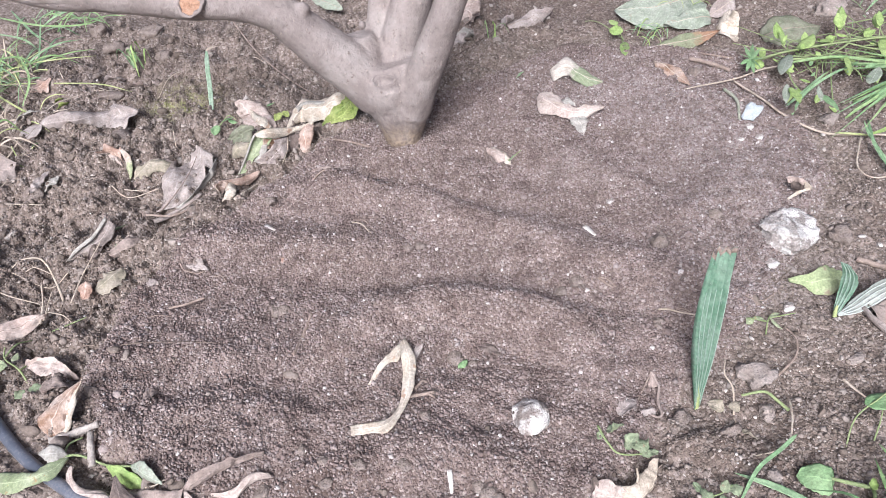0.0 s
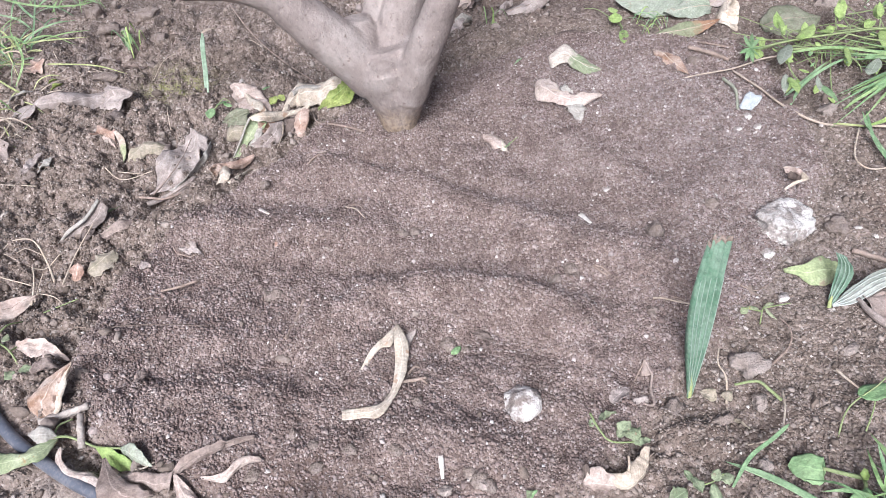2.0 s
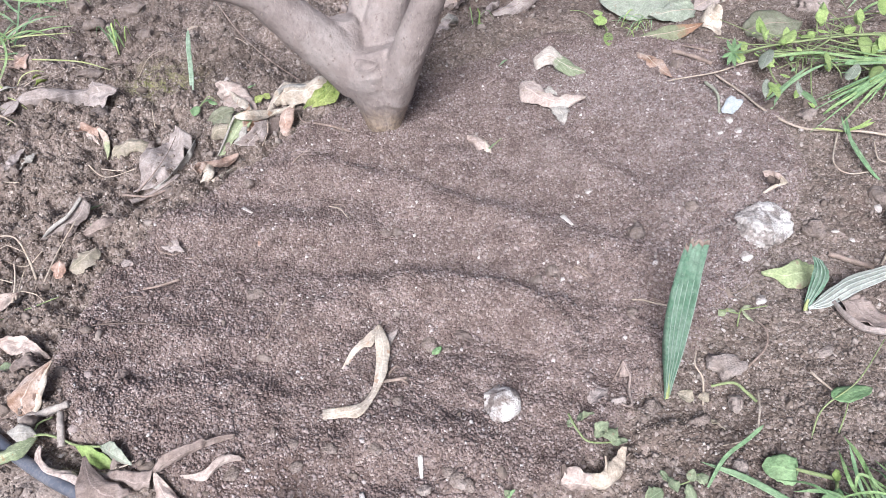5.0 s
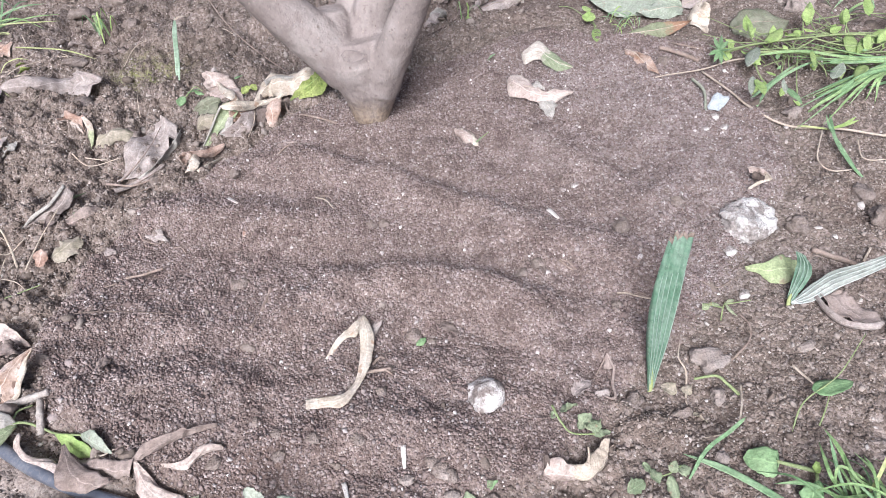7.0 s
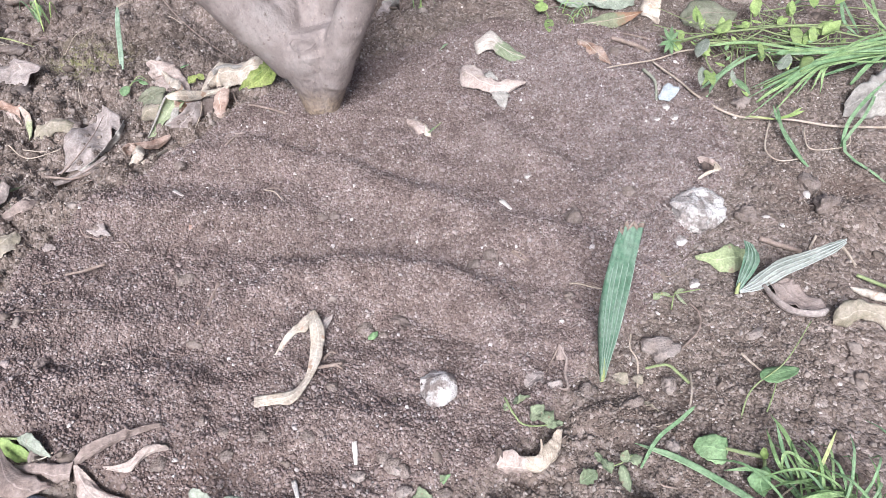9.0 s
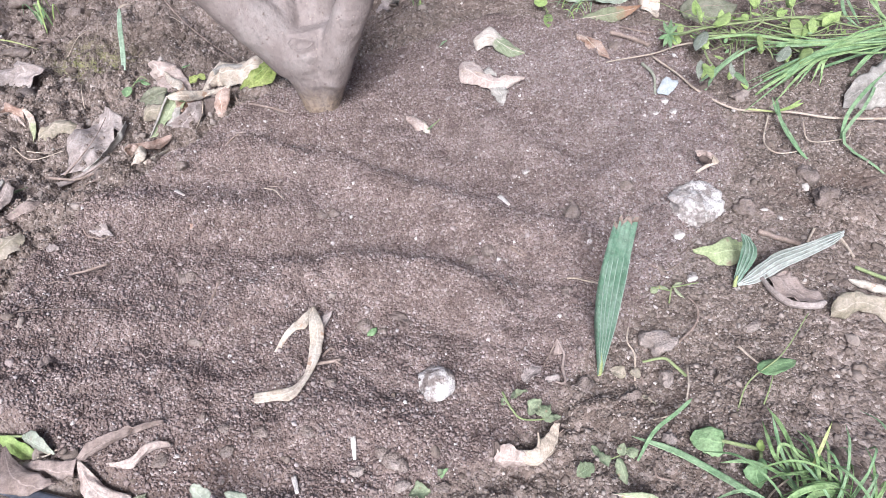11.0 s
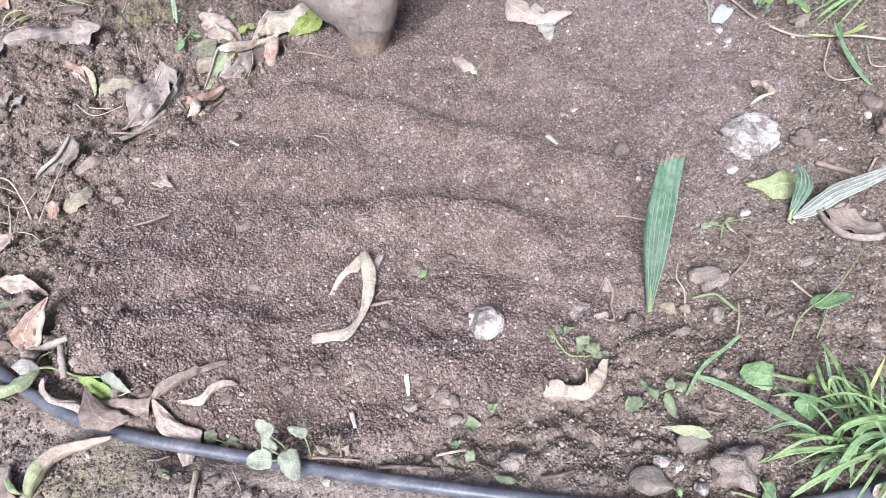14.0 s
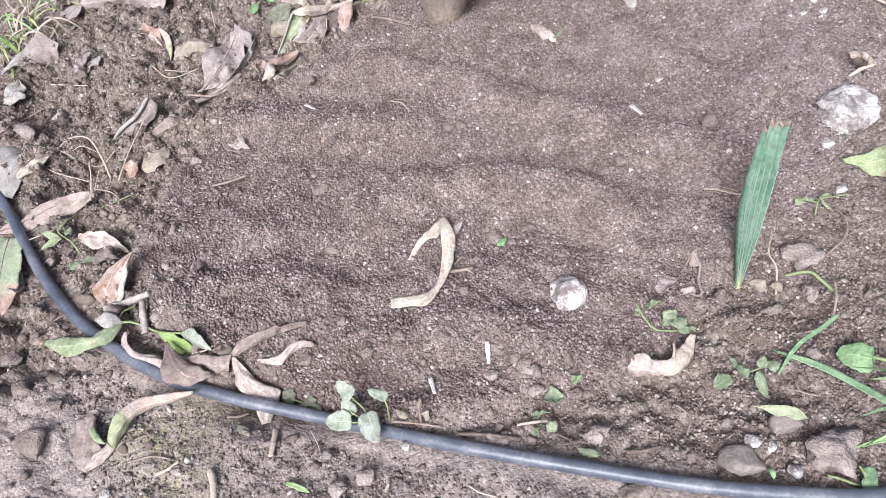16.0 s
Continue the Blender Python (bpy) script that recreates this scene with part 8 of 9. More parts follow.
for line in ([(0.6918, 1.3517, 0.0660), (0.7761, 1.3974, 0.0607), (0.8774, 1.4052, 0.0720), (0.9817, 1.3889, 0.0820), (1.1278, 1.3744, 0.0820)], [(0.7436, 1.3717, 0.0539), (0.8452, 1.3495, 0.0620), (0.9547, 1.3232, 0.0720), (1.1506, 1.3011, 0.0820)], [(0.7958, 1.4311, 0.0618), (0.7731, 1.4423, 0.0755), (0.7698, 1.4655, 0.0803)], [(0.8774, 1.4052, 0.0720), (0.8852, 1.4392, 0.0920), (0.9207, 1.5009, 0.1020)], [(0.9546, 1.3853, 0.0820), (0.9653, 1.4130, 0.1020)],
             [(0.7544, 1.3502, 0.0595), (0.7470, 1.3021, 0.0491), (0.7532, 1.2724, 0.0394)], [(0.8432, 1.3447, 0.0620), (0.8133, 1.2691, 0.0520), (0.7926, 1.2027, 0.0396)], [(0.9525, 1.3184, 0.0720), (1.0042, 1.3306, 0.0820), (1.0598, 1.3741, 0.0920)], [(0.9577, 1.5198, 0.0520), (1.0772, 1.5205, 0.0620), (1.2321, 1.4603, 0.0720)]):
    rod("stem", line, [0.0016, 0.0014], GREENSTEM, chickweed, sides=6)
rng = np.random.default_rng(77)
for k, (a, b) in enumerate((((0.8861, 1.4226, 0.0920), (0.8907, 1.4512, 0.1070)), ((0.7561, 1.4187, 0.0796), (0.7642, 1.4564, 0.0900)), ((0.8051, 1.3888, 0.0720), (0.8113, 1.4161, 0.0870)), ((0.7550, 1.3555, 0.0645), (0.7522, 1.3301, 0.0494)), ((0.6948, 1.3463, 0.0662), (0.6908, 1.3390, 0.0520)), ((0.6942, 1.3817, 0.0661), (0.6874, 1.3422, 0.0608)), ((0.9556, 1.3973, 0.1020), (0.9695, 1.4355, 0.1120)),
                            ((0.9526, 1.3697, 0.0820), (0.9485, 1.3382, 0.0670)), ((0.9661, 1.3131, 0.0820), (0.9862, 1.3526, 0.0920)), ((0.9977, 1.3312, 0.0870), (1.0455, 1.3648, 0.0970)), ((0.9444, 1.2801, 0.0720), (0.9335, 1.2518, 0.0520)), ((0.9135, 1.3008, 0.0620), (0.9080, 1.2717, 0.0470)), ((0.7505, 1.2686, 0.0443), (0.7404, 1.2408, 0.0347)), ((0.7364, 1.2755, 0.0435), (0.7156, 1.2345, 0.0394)), ((0.7879, 1.2054, 0.0433), (0.7904, 1.1884, 0.0355)),
                            ((0.8646, 1.3186, 0.0620), (0.8619, 1.2987, 0.0520)), ((0.8506, 1.4016, 0.0720), (0.8678, 1.4014, 0.0820)), ((0.9273, 1.3923, 0.0820), (0.9464, 1.3972, 0.0920)), ((1.0447, 1.4676, 0.0820), (1.0691, 1.5265, 0.0920)), ((0.7219, 1.3847, 0.0584), (0.7045, 1.3891, 0.0750)), ((0.8666, 1.3190, 0.0720), (0.8866, 1.3122, 0.0620)), ((0.7778, 1.2328, 0.0508), (0.7685, 1.2240, 0.0383)), ((1.0903, 1.4604, 0.0920), (1.1190, 1.4831, 0.1020)), ((0.7797, 1.3766, 0.0659), (0.8011, 1.3767, 0.0520)))):
    b = vec(a) + (vec(b) - vec(a)) * 1.2
    sprout_leaf(chickweed, "leaf", a, b, 0.022 + 0.005 * rng.uniform(-1, 1), CHICKWEED, rng.uniform(-0.4, 0.5), blunt=0.75, wave=0.1, fold=0.15, seed=k)
for k in range(60):
    a = vec((0.8178, 1.3355, 0.0520)) + np.array((rng.uniform(-0.10, 0.34), rng.normal() * 0.06, rng.uniform(0, 0.045)))
    d = unit(np.array((rng.normal(), rng.normal() - 0.4, rng.uniform(-0.2, 0.5)))) * rng.uniform(0.012, 0.024)
    sprout_leaf(chickweed, "leaf", a, a + d, rng.uniform(0.005, 0.011), (CHICKWEED, CHICKWEED, HERB)[k % 3], rng.uniform(-0.5, 0.5), blunt=0.85, wave=0.08, seed=k)
for k in range(60):
    a = vec((0.8678, 1.3548, 0.0360)) + np.array((rng.uniform(-0.10, 0.32), rng.normal() * 0.05, 0))
    rod("stem", [a, a + (rng.normal() * 0.03, rng.normal() * 0.02, 0.03), a + (rng.normal() * 0.07, rng.normal() * 0.05, rng.uniform(0.02, 0.05))], [0.0013, 0.0009], GREENSTEM, chickweed, sides=5)
for k, (a, b, w, m) in enumerate((
    ((0.8905, 1.4298, 0.0832), (0.9339, 1.5236, 0.0942), 0.0234, CHICKWEED),
    ((0.7561, 1.3819, 0.0821), (0.775, 1.4822, 0.0882), 0.014, CHICKWEED),
    ((0.7758, 1.3571, 0.0811), (0.8249, 1.408, 0.0905), 0.0316, CHICKWEED),
    ((0.7525, 1.3462, 0.0797), (0.6846, 1.2259, 0.103), 0.0281, SILVER),
    ((0.8575, 1.3894, 0.083), (0.8193, 1.3788, 0.0881), 0.0175, CHICKWEED),
    ((0.6871, 1.1812, 0.101), (0.6789, 1.1212, 0.1024), 0.0234, CHICKWEED),
    ((0.6837, 1.1938, 0.1013), (0.6594, 1.1319, 0.0969), 0.0164, SILVER),
    ((0.9669, 1.392, 0.0809), (0.9222, 1.285, 0.0829), 0.0293, CHICKWEED),
    ((1.0105, 1.3755, 0.0799), (0.9373, 1.2953, 0.0845), 0.0281, CHICKWEED),
    ((0.9991, 1.3481, 0.0784), (1.0658, 1.3878, 0.0877), 0.0374, CHICKWEED),
    ((0.971, 1.4231, 0.084), (0.9871, 1.4748, 0.0935), 0.0211, CHICKWEED),
    ((0.8429, 1.1938, 0.088), (0.8868, 1.2478, 0.0913), 0.0304, SILVER),
    ((0.9391, 1.2636, 0.0785), (0.8761, 1.1746, 0.0926), 0.0281, CHICKWEED),
    ((0.7516, 1.1866, 0.0783), (0.7513, 1.113, 0.0852), 0.0175, HERB),
    ((0.8524, 1.3103, 0.0859), (0.8225, 1.23, 0.0921), 0.0152, CHICKWEED),
    ((0.7411, 1.1604, 0.0793), (0.7554, 1.2117, 0.0837), 0.014, SILVER),
    ((0.6679, 1.3299, 0.0858), (0.6859, 1.3166, 0.092), 0.0094, HERB),
    ((0.6679, 1.3299, 0.0858), (0.6725, 1.2887, 0.0861), 0.0094, HERB),
    ((0.6679, 1.3299, 0.0858), (0.6567, 1.2794, 0.0805), 0.0094, HERB),
    ((0.6679, 1.3299, 0.0858), (0.6442, 1.2893, 0.0796), 0.0094, HERB),
    ((0.6679, 1.3299, 0.0858), (0.6406, 1.3136, 0.0841), 0.0094, HERB),
    ((0.6679, 1.3299, 0.0858), (0.6532, 1.3544, 0.0853), 0.0094, HERB),
    ((0.6679, 1.3299, 0.0858), (0.6736, 1.3853, 0.0865), 0.0094, HERB),
    ((0.6679, 1.3299, 0.0858), (0.6975, 1.403, 0.0807), 0.0094, HERB),
    ((0.6679, 1.3299, 0.0858), (0.7032, 1.3769, 0.0817), 0.0094, HERB),
)):
    sprout_leaf(chickweed, "leaf", a, b, w, m, 0.3 * (k % 3 - 1), blunt=0.7, wave=0.06, seed=k)
for line, r in (
    ([(0.6771, 1.3222, 0.0869), (0.7579, 1.361, 0.0797), (0.8571, 1.3665, 0.0866), (0.9705, 1.3702, 0.0889), (1.0515, 1.3303, 0.0882), (1.1402, 1.266, 0.0879)], 0.0026),
    ([(0.7387, 1.3378, 0.0742), (0.8293, 1.3215, 0.0771), (0.9142, 1.2893, 0.0733), (1.1607, 1.2937, 0.0778)], 0.0024),
    ([(0.8275, 1.3268, 0.0821), (0.8793, 1.3586, 0.0924), (0.8901, 1.4103, 0.0951), (0.9067, 1.4744, 0.0946)], 0.0017),
    ([(0.8393, 1.3202, 0.0825), (0.8524, 1.2577, 0.0797), (0.8602, 1.2426, 0.065)], 0.0015),
    ([(0.7621, 1.3595, 0.0803), (0.7525, 1.3822, 0.0821), (0.76, 1.4257, 0.0891)], 0.0015),
    ([(0.875, 1.3649, 0.0869), (0.9312, 1.334, 0.0826), (0.9915, 1.3332, 0.0862)], 0.0018),
    ([(0.9609, 1.379, 0.0849), (0.9696, 1.4281, 0.0947), (0.9916, 1.4742, 0.0989)], 0.0015),
    ([(0.7508, 1.3414, 0.0797), (0.7355, 1.2959, 0.0658), (0.7318, 1.2487, 0.0601)], 0.0014),
    ([(0.9263, 1.2932, 0.0784), (0.9397, 1.2421, 0.075), (0.9112, 1.2023, 0.0757)], 0.0014),
):
    rod("stem", line, [r, r * 0.7], GREENSTEM, chickweed, sides=6)
sweep = thing("grass_tuft", (1.2154, 1.3521, 0.0320), "long bright green grass blades sweeping over the soil", "grass", "grass tufts")
rng = np.random.default_rng(78)
for k in range(22):
    a, b, c, d = vec((1.2982, 1.3405, 0.0620)), vec((1.0822, 1.2525, 0.0920)), vec((0.9407, 1.2248, 0.0820)), vec((0.8248, 1.1946, 0.0380))
    f = k / 21
    end = d * (1 - f) + vec((0.8487, 1.1290, 0.0365)) * f + np.array((rng.normal() * 0.05, rng.normal() * 0.03, 0.008 * rng.uniform(0, 2)))
    if k % 3 == 0:
        end = vec((0.8462, 1.3142, 0.0520)) + np.array((rng.normal() * 0.05, rng.normal() * 0.04, 0.01))
    grass_blade(sweep, [a + (0, 0.03 * rng.normal(), 0), b + (0, 0.015 * rng.normal(), 0.01 * rng.normal()), c * 0.6 + end * 0.25 + b * 0.15 + (0, 0, 0.012), end], rng.uniform(0.0038, 0.0068), (GRASS, HERB, GRASS, BLUEGRASS)[k % 4], lean=rng.normal() * 0.4)
for line, w, m in (([(0.8303, 1.1426, 0.0415), (0.8000, 1.0537, 0.0449), (0.8028, 0.9858, 0.0350), (0.8299, 0.9512, 0.0142)], 0.007, BLUEGRASS), ([(0.8101, 1.1003, 0.0364), (0.8347, 1.0942, 0.0479), (0.8627, 1.1012, 0.0534)], 0.006, CHICKWEED), ([(0.8123, 1.1001, 0.0363), (0.7732, 1.1018, 0.0421), (0.7555, 1.1147, 0.0371)], 0.005, YELLOWGRASS), ([(1.1368, 1.3007, 0.0620), (0.9888, 1.0968, 0.0581), (0.8998, 1.0086, 0.0336), (0.9287, 0.9370, 0.0219), (0.9433, 0.8937, 0.0172)], 0.006, BLUEGRASS), ([(1.1606, 1.5852, 0.0720), (1.1135, 1.4463, 0.0820), (1.1127, 1.3785, 0.0620)], 0.007, BLUEGRASS), ([(1.2107, 1.5284, 0.0820), (1.1549, 1.3887, 0.0820), (1.1465, 1.3001, 0.0620)], 0.008, GRASS), ([(0.6928, 1.1930, 0.0520), (0.7617, 1.2579, 0.0499), (0.8145, 1.2977, 0.0620)], 0.006, BLUEGRASS)):
    grass_blade(sweep, line, w, m)
for line, w, m in (
    ([(0.8451, 1.1907, 0.0497), (0.8607, 1.175, 0.0783), (0.9246, 1.2017, 0.0953), (1.134, 1.2557, 0.0885)], 0.009, HERB),
    ([(0.7941, 1.1558, 0.0399), (0.8241, 1.1589, 0.0644), (0.9286, 1.202, 0.0851), (1.1255, 1.2426, 0.0907)], 0.006, GRASS),
    ([(0.8254, 1.1976, 0.0477), (0.8862, 1.1863, 0.0857), (0.9704, 1.2242, 0.0961), (1.1427, 1.2704, 0.088)], 0.008, GRASS),
    ([(0.9528, 1.2401, 0.0371), (1.0128, 1.2354, 0.0633), (1.0838, 1.2461, 0.0802), (1.1451, 1.2541, 0.0889)], 0.007, BLUEGRASS),
    ([(1.0136, 1.2075, 0.0407), (1.0405, 1.2173, 0.0749), (1.0919, 1.2466, 0.0898), (1.1511, 1.2849, 0.0878)], 0.009, HERB),
    ([(0.6934, 1.1632, 0.0523), (0.7428, 1.2328, 0.0496), (0.7909, 1.2534, 0.0742), (0.8571, 1.2788, 0.0859)], 0.006, BLUEGRASS),
    ([(0.7494, 1.3257, 0.0725), (0.8366, 1.3141, 0.0832), (0.9522, 1.2549, 0.0902), (1.1455, 1.2752, 0.088)], 0.008, GRASS),
    ([(1.1099, 1.4794, 0.0933), (1.0763, 1.3902, 0.0837), (1.0987, 1.3554, 0.0663)], 0.008, BLUEGRASS),
    ([(1.1502, 1.483, 0.1038), (1.1379, 1.3858, 0.0969), (1.1649, 1.353, 0.0732)], 0.008, GRASS),
    ([(0.8116, 0.9717, 0.0273), (0.8084, 1.0311, 0.0351), (0.8072, 1.0891, 0.0438), (0.8066, 1.1185, 0.0575)], 0.006, BLUEGRASS),
    ([(0.9036, 1.0176, 0.0246), (0.9222, 1.0509, 0.0534), (0.9638, 1.0866, 0.0778), (1.0336, 1.1394, 0.0921)], 0.007, BLUEGRASS),
    ([(0.8186, 1.1006, 0.0383), (0.841, 1.1047, 0.0434), (0.8654, 1.1155, 0.0518)], 0.005, CHICKWEED),
):
    grass_blade(sweep, line, w, m)
seedling("seedling", "small weed with round pale green leaves", (0.4791, 1.6015, 0.0143), [[(0.4732, 1.5887, 0.0180), (0.4636, 1.6059, 0.0335), (0.4522, 1.6106, 0.0379)], [(0.4695, 1.5958, 0.0178), (0.4548, 1.4955, 0.0450)], [(0.4745, 1.5944, 0.0181), (0.4315, 1.6767, 0.0267), (0.3957, 1.7052, 0.0198)]],
         [((0.4701, 1.5953, 0.0379), (0.4415, 1.6098, 0.0363), 0.030, 0.3), ((0.4659, 1.5492, 0.0291), (0.4463, 1.4659, 0.0385), 0.022, 0.0), ((0.4621, 1.6215, 0.0434), (0.4495, 1.6506, 0.0427), 0.018, 0.2)], leaf_mat=CHICKWEED, blunt=0.5, wave=0.05)
tuft("grass_tuft", "thin grey-green grass among fallen leaves", (0.5366, 1.5970, 0.0175), 12, 0.07, 0.035, 0.003, [BLUEGRASS, CHICKWEED], 171, radius=0.03)
tuft("grass_tuft", "thin tangled grass far at the edge", (1.1474, 1.6445, 0.0320), 14, 0.14, 0.05, 0.005, [BLUEGRASS, GRASS, STRAW], 172, radius=0.05)
tuft("grass_tuft", "thin tangled grass beside fallen leaves", (0.6677, 1.7554, 0.0247), 10, 0.08, 0.05, 0.003, [YELLOWGRASS, CHICKWEED], 173, radius=0.02)

# ---- the hose and what lies along it ----
hose = thing("irrigation_hose", (-0.3341, 0.4323, -0.0204), "black plastic irrigation hose lying on the ground", "hose")
rod("pipe", [(-1.7800, 1.8487, -0.0460), (-1.2086, 1.2663, -0.0460), (-0.9491, 0.9898, -0.0342), (-0.8009, 0.8289, -0.0224), (-0.6829, 0.6792, -0.0101), (-0.5828, 0.5717, -0.0043), (-0.5078, 0.5135, -0.0046), (-0.4264, 0.4648, -0.0056), (-0.3314, 0.4305, -0.0132), (-0.1826, 0.3951, -0.0261), (-0.0057, 0.3419, -0.0120), (0.2004, 0.2943, -0.0083), (0.2851, 0.2797, -0.0068), (0.3807, 0.2690, -0.0046), (0.4418, 0.2700, -0.0032), (0.5051, 0.2760, -0.0029), (0.6119, 0.2956, -0.0026), (0.7482, 0.3305, -0.0022)], [0.0084, 0.0084], HOSE, hose, sides=20, n=150)
stand = thing("dead_leaf", (-0.527, 0.5797, -0.0092), "rust-brown leaf standing at the edge of the heap", "leaf", "fallen leaves")
sheet("blade", stand, [(-0.4863, 0.6279, 0.0581), (-0.5271, 0.6327, 0.0274), (-0.5448, 0.6128, 0.0212), (-0.5546, 0.5992, 0.0105), (-0.543, 0.5868, -0.0024), (-0.5297, 0.5753, -0.0071)], [(-0.4839, 0.6254, 0.0583), (-0.4997, 0.6205, 0.0333), (-0.5069, 0.6061, 0.0184), (-0.5111, 0.5933, 0.0037), (-0.5169, 0.5846, -0.0059), (-0.5264, 0.5761, -0.0085)], RUST, 0.12, "", 210, 0.05, 34, 17)
sheet("rolled_edge", stand, [(-0.4828, 0.6246, 0.0604), (-0.4972, 0.6183, 0.0358), (-0.5044, 0.604, 0.0209), (-0.5096, 0.5887, 0.0041), (-0.521, 0.5807, -0.0084)], [(-0.4963, 0.621, 0.0475), (-0.5108, 0.6165, 0.0264), (-0.5182, 0.6037, 0.012), (-0.5214, 0.5909, -0.0003), (-0.5264, 0.5791, -0.0085)], CREAM, 0.2, "cream rolled edge", 211, 0.05, 28, 7)
sprig = thing("green_sprig", (-0.496, 0.5493, -0.0069), "broken green leafy sprig lying over the hose", "sprig", "weeds")
sheet("leaf", sprig, [(-0.4951, 0.544, 0.0086), (-0.5115, 0.5317, 0.014), (-0.5304, 0.5181, 0.0124), (-0.5711, 0.5271, 0.0015), (-0.6123, 0.5319, -0.0116)], [(-0.4947, 0.5387, 0.0039), (-0.5012, 0.5085, 0.0103), (-0.5216, 0.5013, 0.0093), (-0.5609, 0.4998, -0.0071), (-0.612, 0.5264, -0.0148)], WILT, 0.14, "", 212, 0.05, 34, 15)
sheet("leaf", sprig, [(-0.4941, 0.5429, 0.0101), (-0.5025, 0.5485, 0.019), (-0.5152, 0.5505, 0.0226), (-0.5348, 0.5483, 0.0102)], [(-0.4933, 0.5412, 0.007), (-0.5001, 0.5361, 0.0121), (-0.5091, 0.5282, 0.0135), (-0.5319, 0.5443, 0.0101)], PALELEAF, 0.12, "bleached small leaf", 213, 0.05, 22, 11)
sheet("leaf", sprig, [(-0.4468, 0.5339, -0.007), (-0.4234, 0.5276, -0.0027), (-0.4, 0.5127, -0.0034), (-0.3817, 0.4932, -0.0002)], [(-0.4468, 0.533, -0.0098), (-0.4344, 0.5205, -0.0216), (-0.4141, 0.5095, -0.0264), (-0.382, 0.4917, -0.002)], CHICKWEED, 0.14, "", 214, 0.04, 24, 13)
sheet("leaf", sprig, [(-0.4097, 0.5262, 0.0008), (-0.3854, 0.5183, 0.0192), (-0.3673, 0.5007, 0.0194), (-0.3551, 0.4891, 0.0117)], [(-0.4107, 0.5259, -0.0042), (-0.3988, 0.5157, -0.0066), (-0.3739, 0.4951, 0.0056), (-0.3556, 0.488, 0.0095)], SILVER, 0.14, "", 215, 0.04, 24, 13)
rod("stem", [(-0.5075, 0.5358, 0.0133), (-0.4865, 0.5442, 0.0062), (-0.4659, 0.5408, -0.0015), (-0.4453, 0.534, -0.0072), (-0.4079, 0.5246, 0.0003)], [0.002, 0.0016], GREENSTEM, sprig, "", sides=6)
rod("stem", [(-0.3892, 0.4952, -0.0068), (-0.3678, 0.4892, 0.006), (-0.3535, 0.4942, 0.0106)], [0.0013, 0.001], STRAW, sprig, "", sides=6)
rod("stem", [(-0.4996, 0.5444, 0.0098), (-0.4996, 0.5621, 0.0068), (-0.4894, 0.5774, -0.0014)], [0.0015, 0.0012], GREENSTEM, sprig, "", sides=6)
draped = thing("dead_leaf", (-0.3842, 0.4643, -0.0129), "greyish brown dead leaf draped over the hose", "leaf", "fallen leaves")
sheet("blade", draped, [(-0.4288, 0.5119, -0.0024), (-0.4183, 0.474, 0.0094), (-0.4078, 0.443, 0.0117), (-0.3754, 0.4372, 0.0046)], [(-0.4261, 0.5142, -0.002), (-0.396, 0.4798, 0.0093), (-0.3679, 0.462, 0.0102), (-0.3462, 0.4537, -0.0003)], BROWN, 0.08, "", 201, 0.05, 34, 17)
longb = thing("dead_leaf", (-0.4624, 0.4917, -0.0145), "long curved brown leaf behind the hose", "leaf", "fallen leaves")
sheet("blade", longb, [(-0.4914, 0.5214, 0.0015), (-0.4846, 0.53, 0.0046), (-0.4747, 0.5063, 0.0059), (-0.4601, 0.4932, 0.0052), (-0.4437, 0.4948, -0.0014), (-0.4229, 0.4849, -0.0072)], [(-0.4931, 0.5186, -0.0026), (-0.4841, 0.5016, -0.0027), (-0.4647, 0.4842, -0.0025), (-0.441, 0.4758, 0.0002), (-0.4166, 0.4675, 0.0016)], PINK, 0.15, "", 202, 0.06, 32, 13)
wrink = thing("dead_leaf", (-0.3668, 0.4703, -0.0031), "wrinkled brown leaf on the foot of the heap", "leaf", "fallen leaves")
sheet("blade", wrink, [(-0.4115, 0.4984, -0.0181), (-0.3713, 0.4807, 0.0125), (-0.3472, 0.4761, 0.0134), (-0.3261, 0.4771, 0.0114)], [(-0.3984, 0.4788, -0.0082), (-0.367, 0.468, -0.0007), (-0.3456, 0.461, -0.0052), (-0.331, 0.4643, -0.0049)], BROWN, 0.18, "", 203, 0.09, 28, 13)
rolled = thing("dead_leaf", (-0.3006, 0.5001, 0.0065), "long brown leaf with a rolled edge on compost", "leaf", "fallen leaves")
sheet("blade", rolled, [(-0.3282, 0.4787, 0.0104), (-0.3123, 0.4884, 0.0261), (-0.2898, 0.4981, 0.0293), (-0.2589, 0.5118, 0.0263), (-0.2298, 0.5231, 0.0143)], [(-0.3269, 0.4762, 0.0034), (-0.3108, 0.484, 0.0088), (-0.2894, 0.4957, 0.0107), (-0.2627, 0.5104, 0.0106), (-0.2337, 0.5214, 0.0067)], BROWN, 0.1, "", 204, 0.07, 36, 13)
narrow = thing("dead_leaf", (-0.2692, 0.475, -0.0053), "narrow grey-brown twisted leaf on compost", "leaf", "fallen leaves")
sheet("blade", narrow, [(-0.2949, 0.4754, 0.0005), (-0.2662, 0.4753, 0.0062), (-0.2457, 0.4915, 0.013), (-0.227, 0.4977, 0.0062), (-0.2207, 0.4973, -0.0031)], [(-0.2911, 0.4732, -0.0033), (-0.2641, 0.47, -0.006), (-0.2498, 0.4837, -0.0015), (-0.2367, 0.4907, 0.0001), (-0.2218, 0.4961, -0.0052)], PINK, 0.16, "", 205, 0.08, 30, 11)
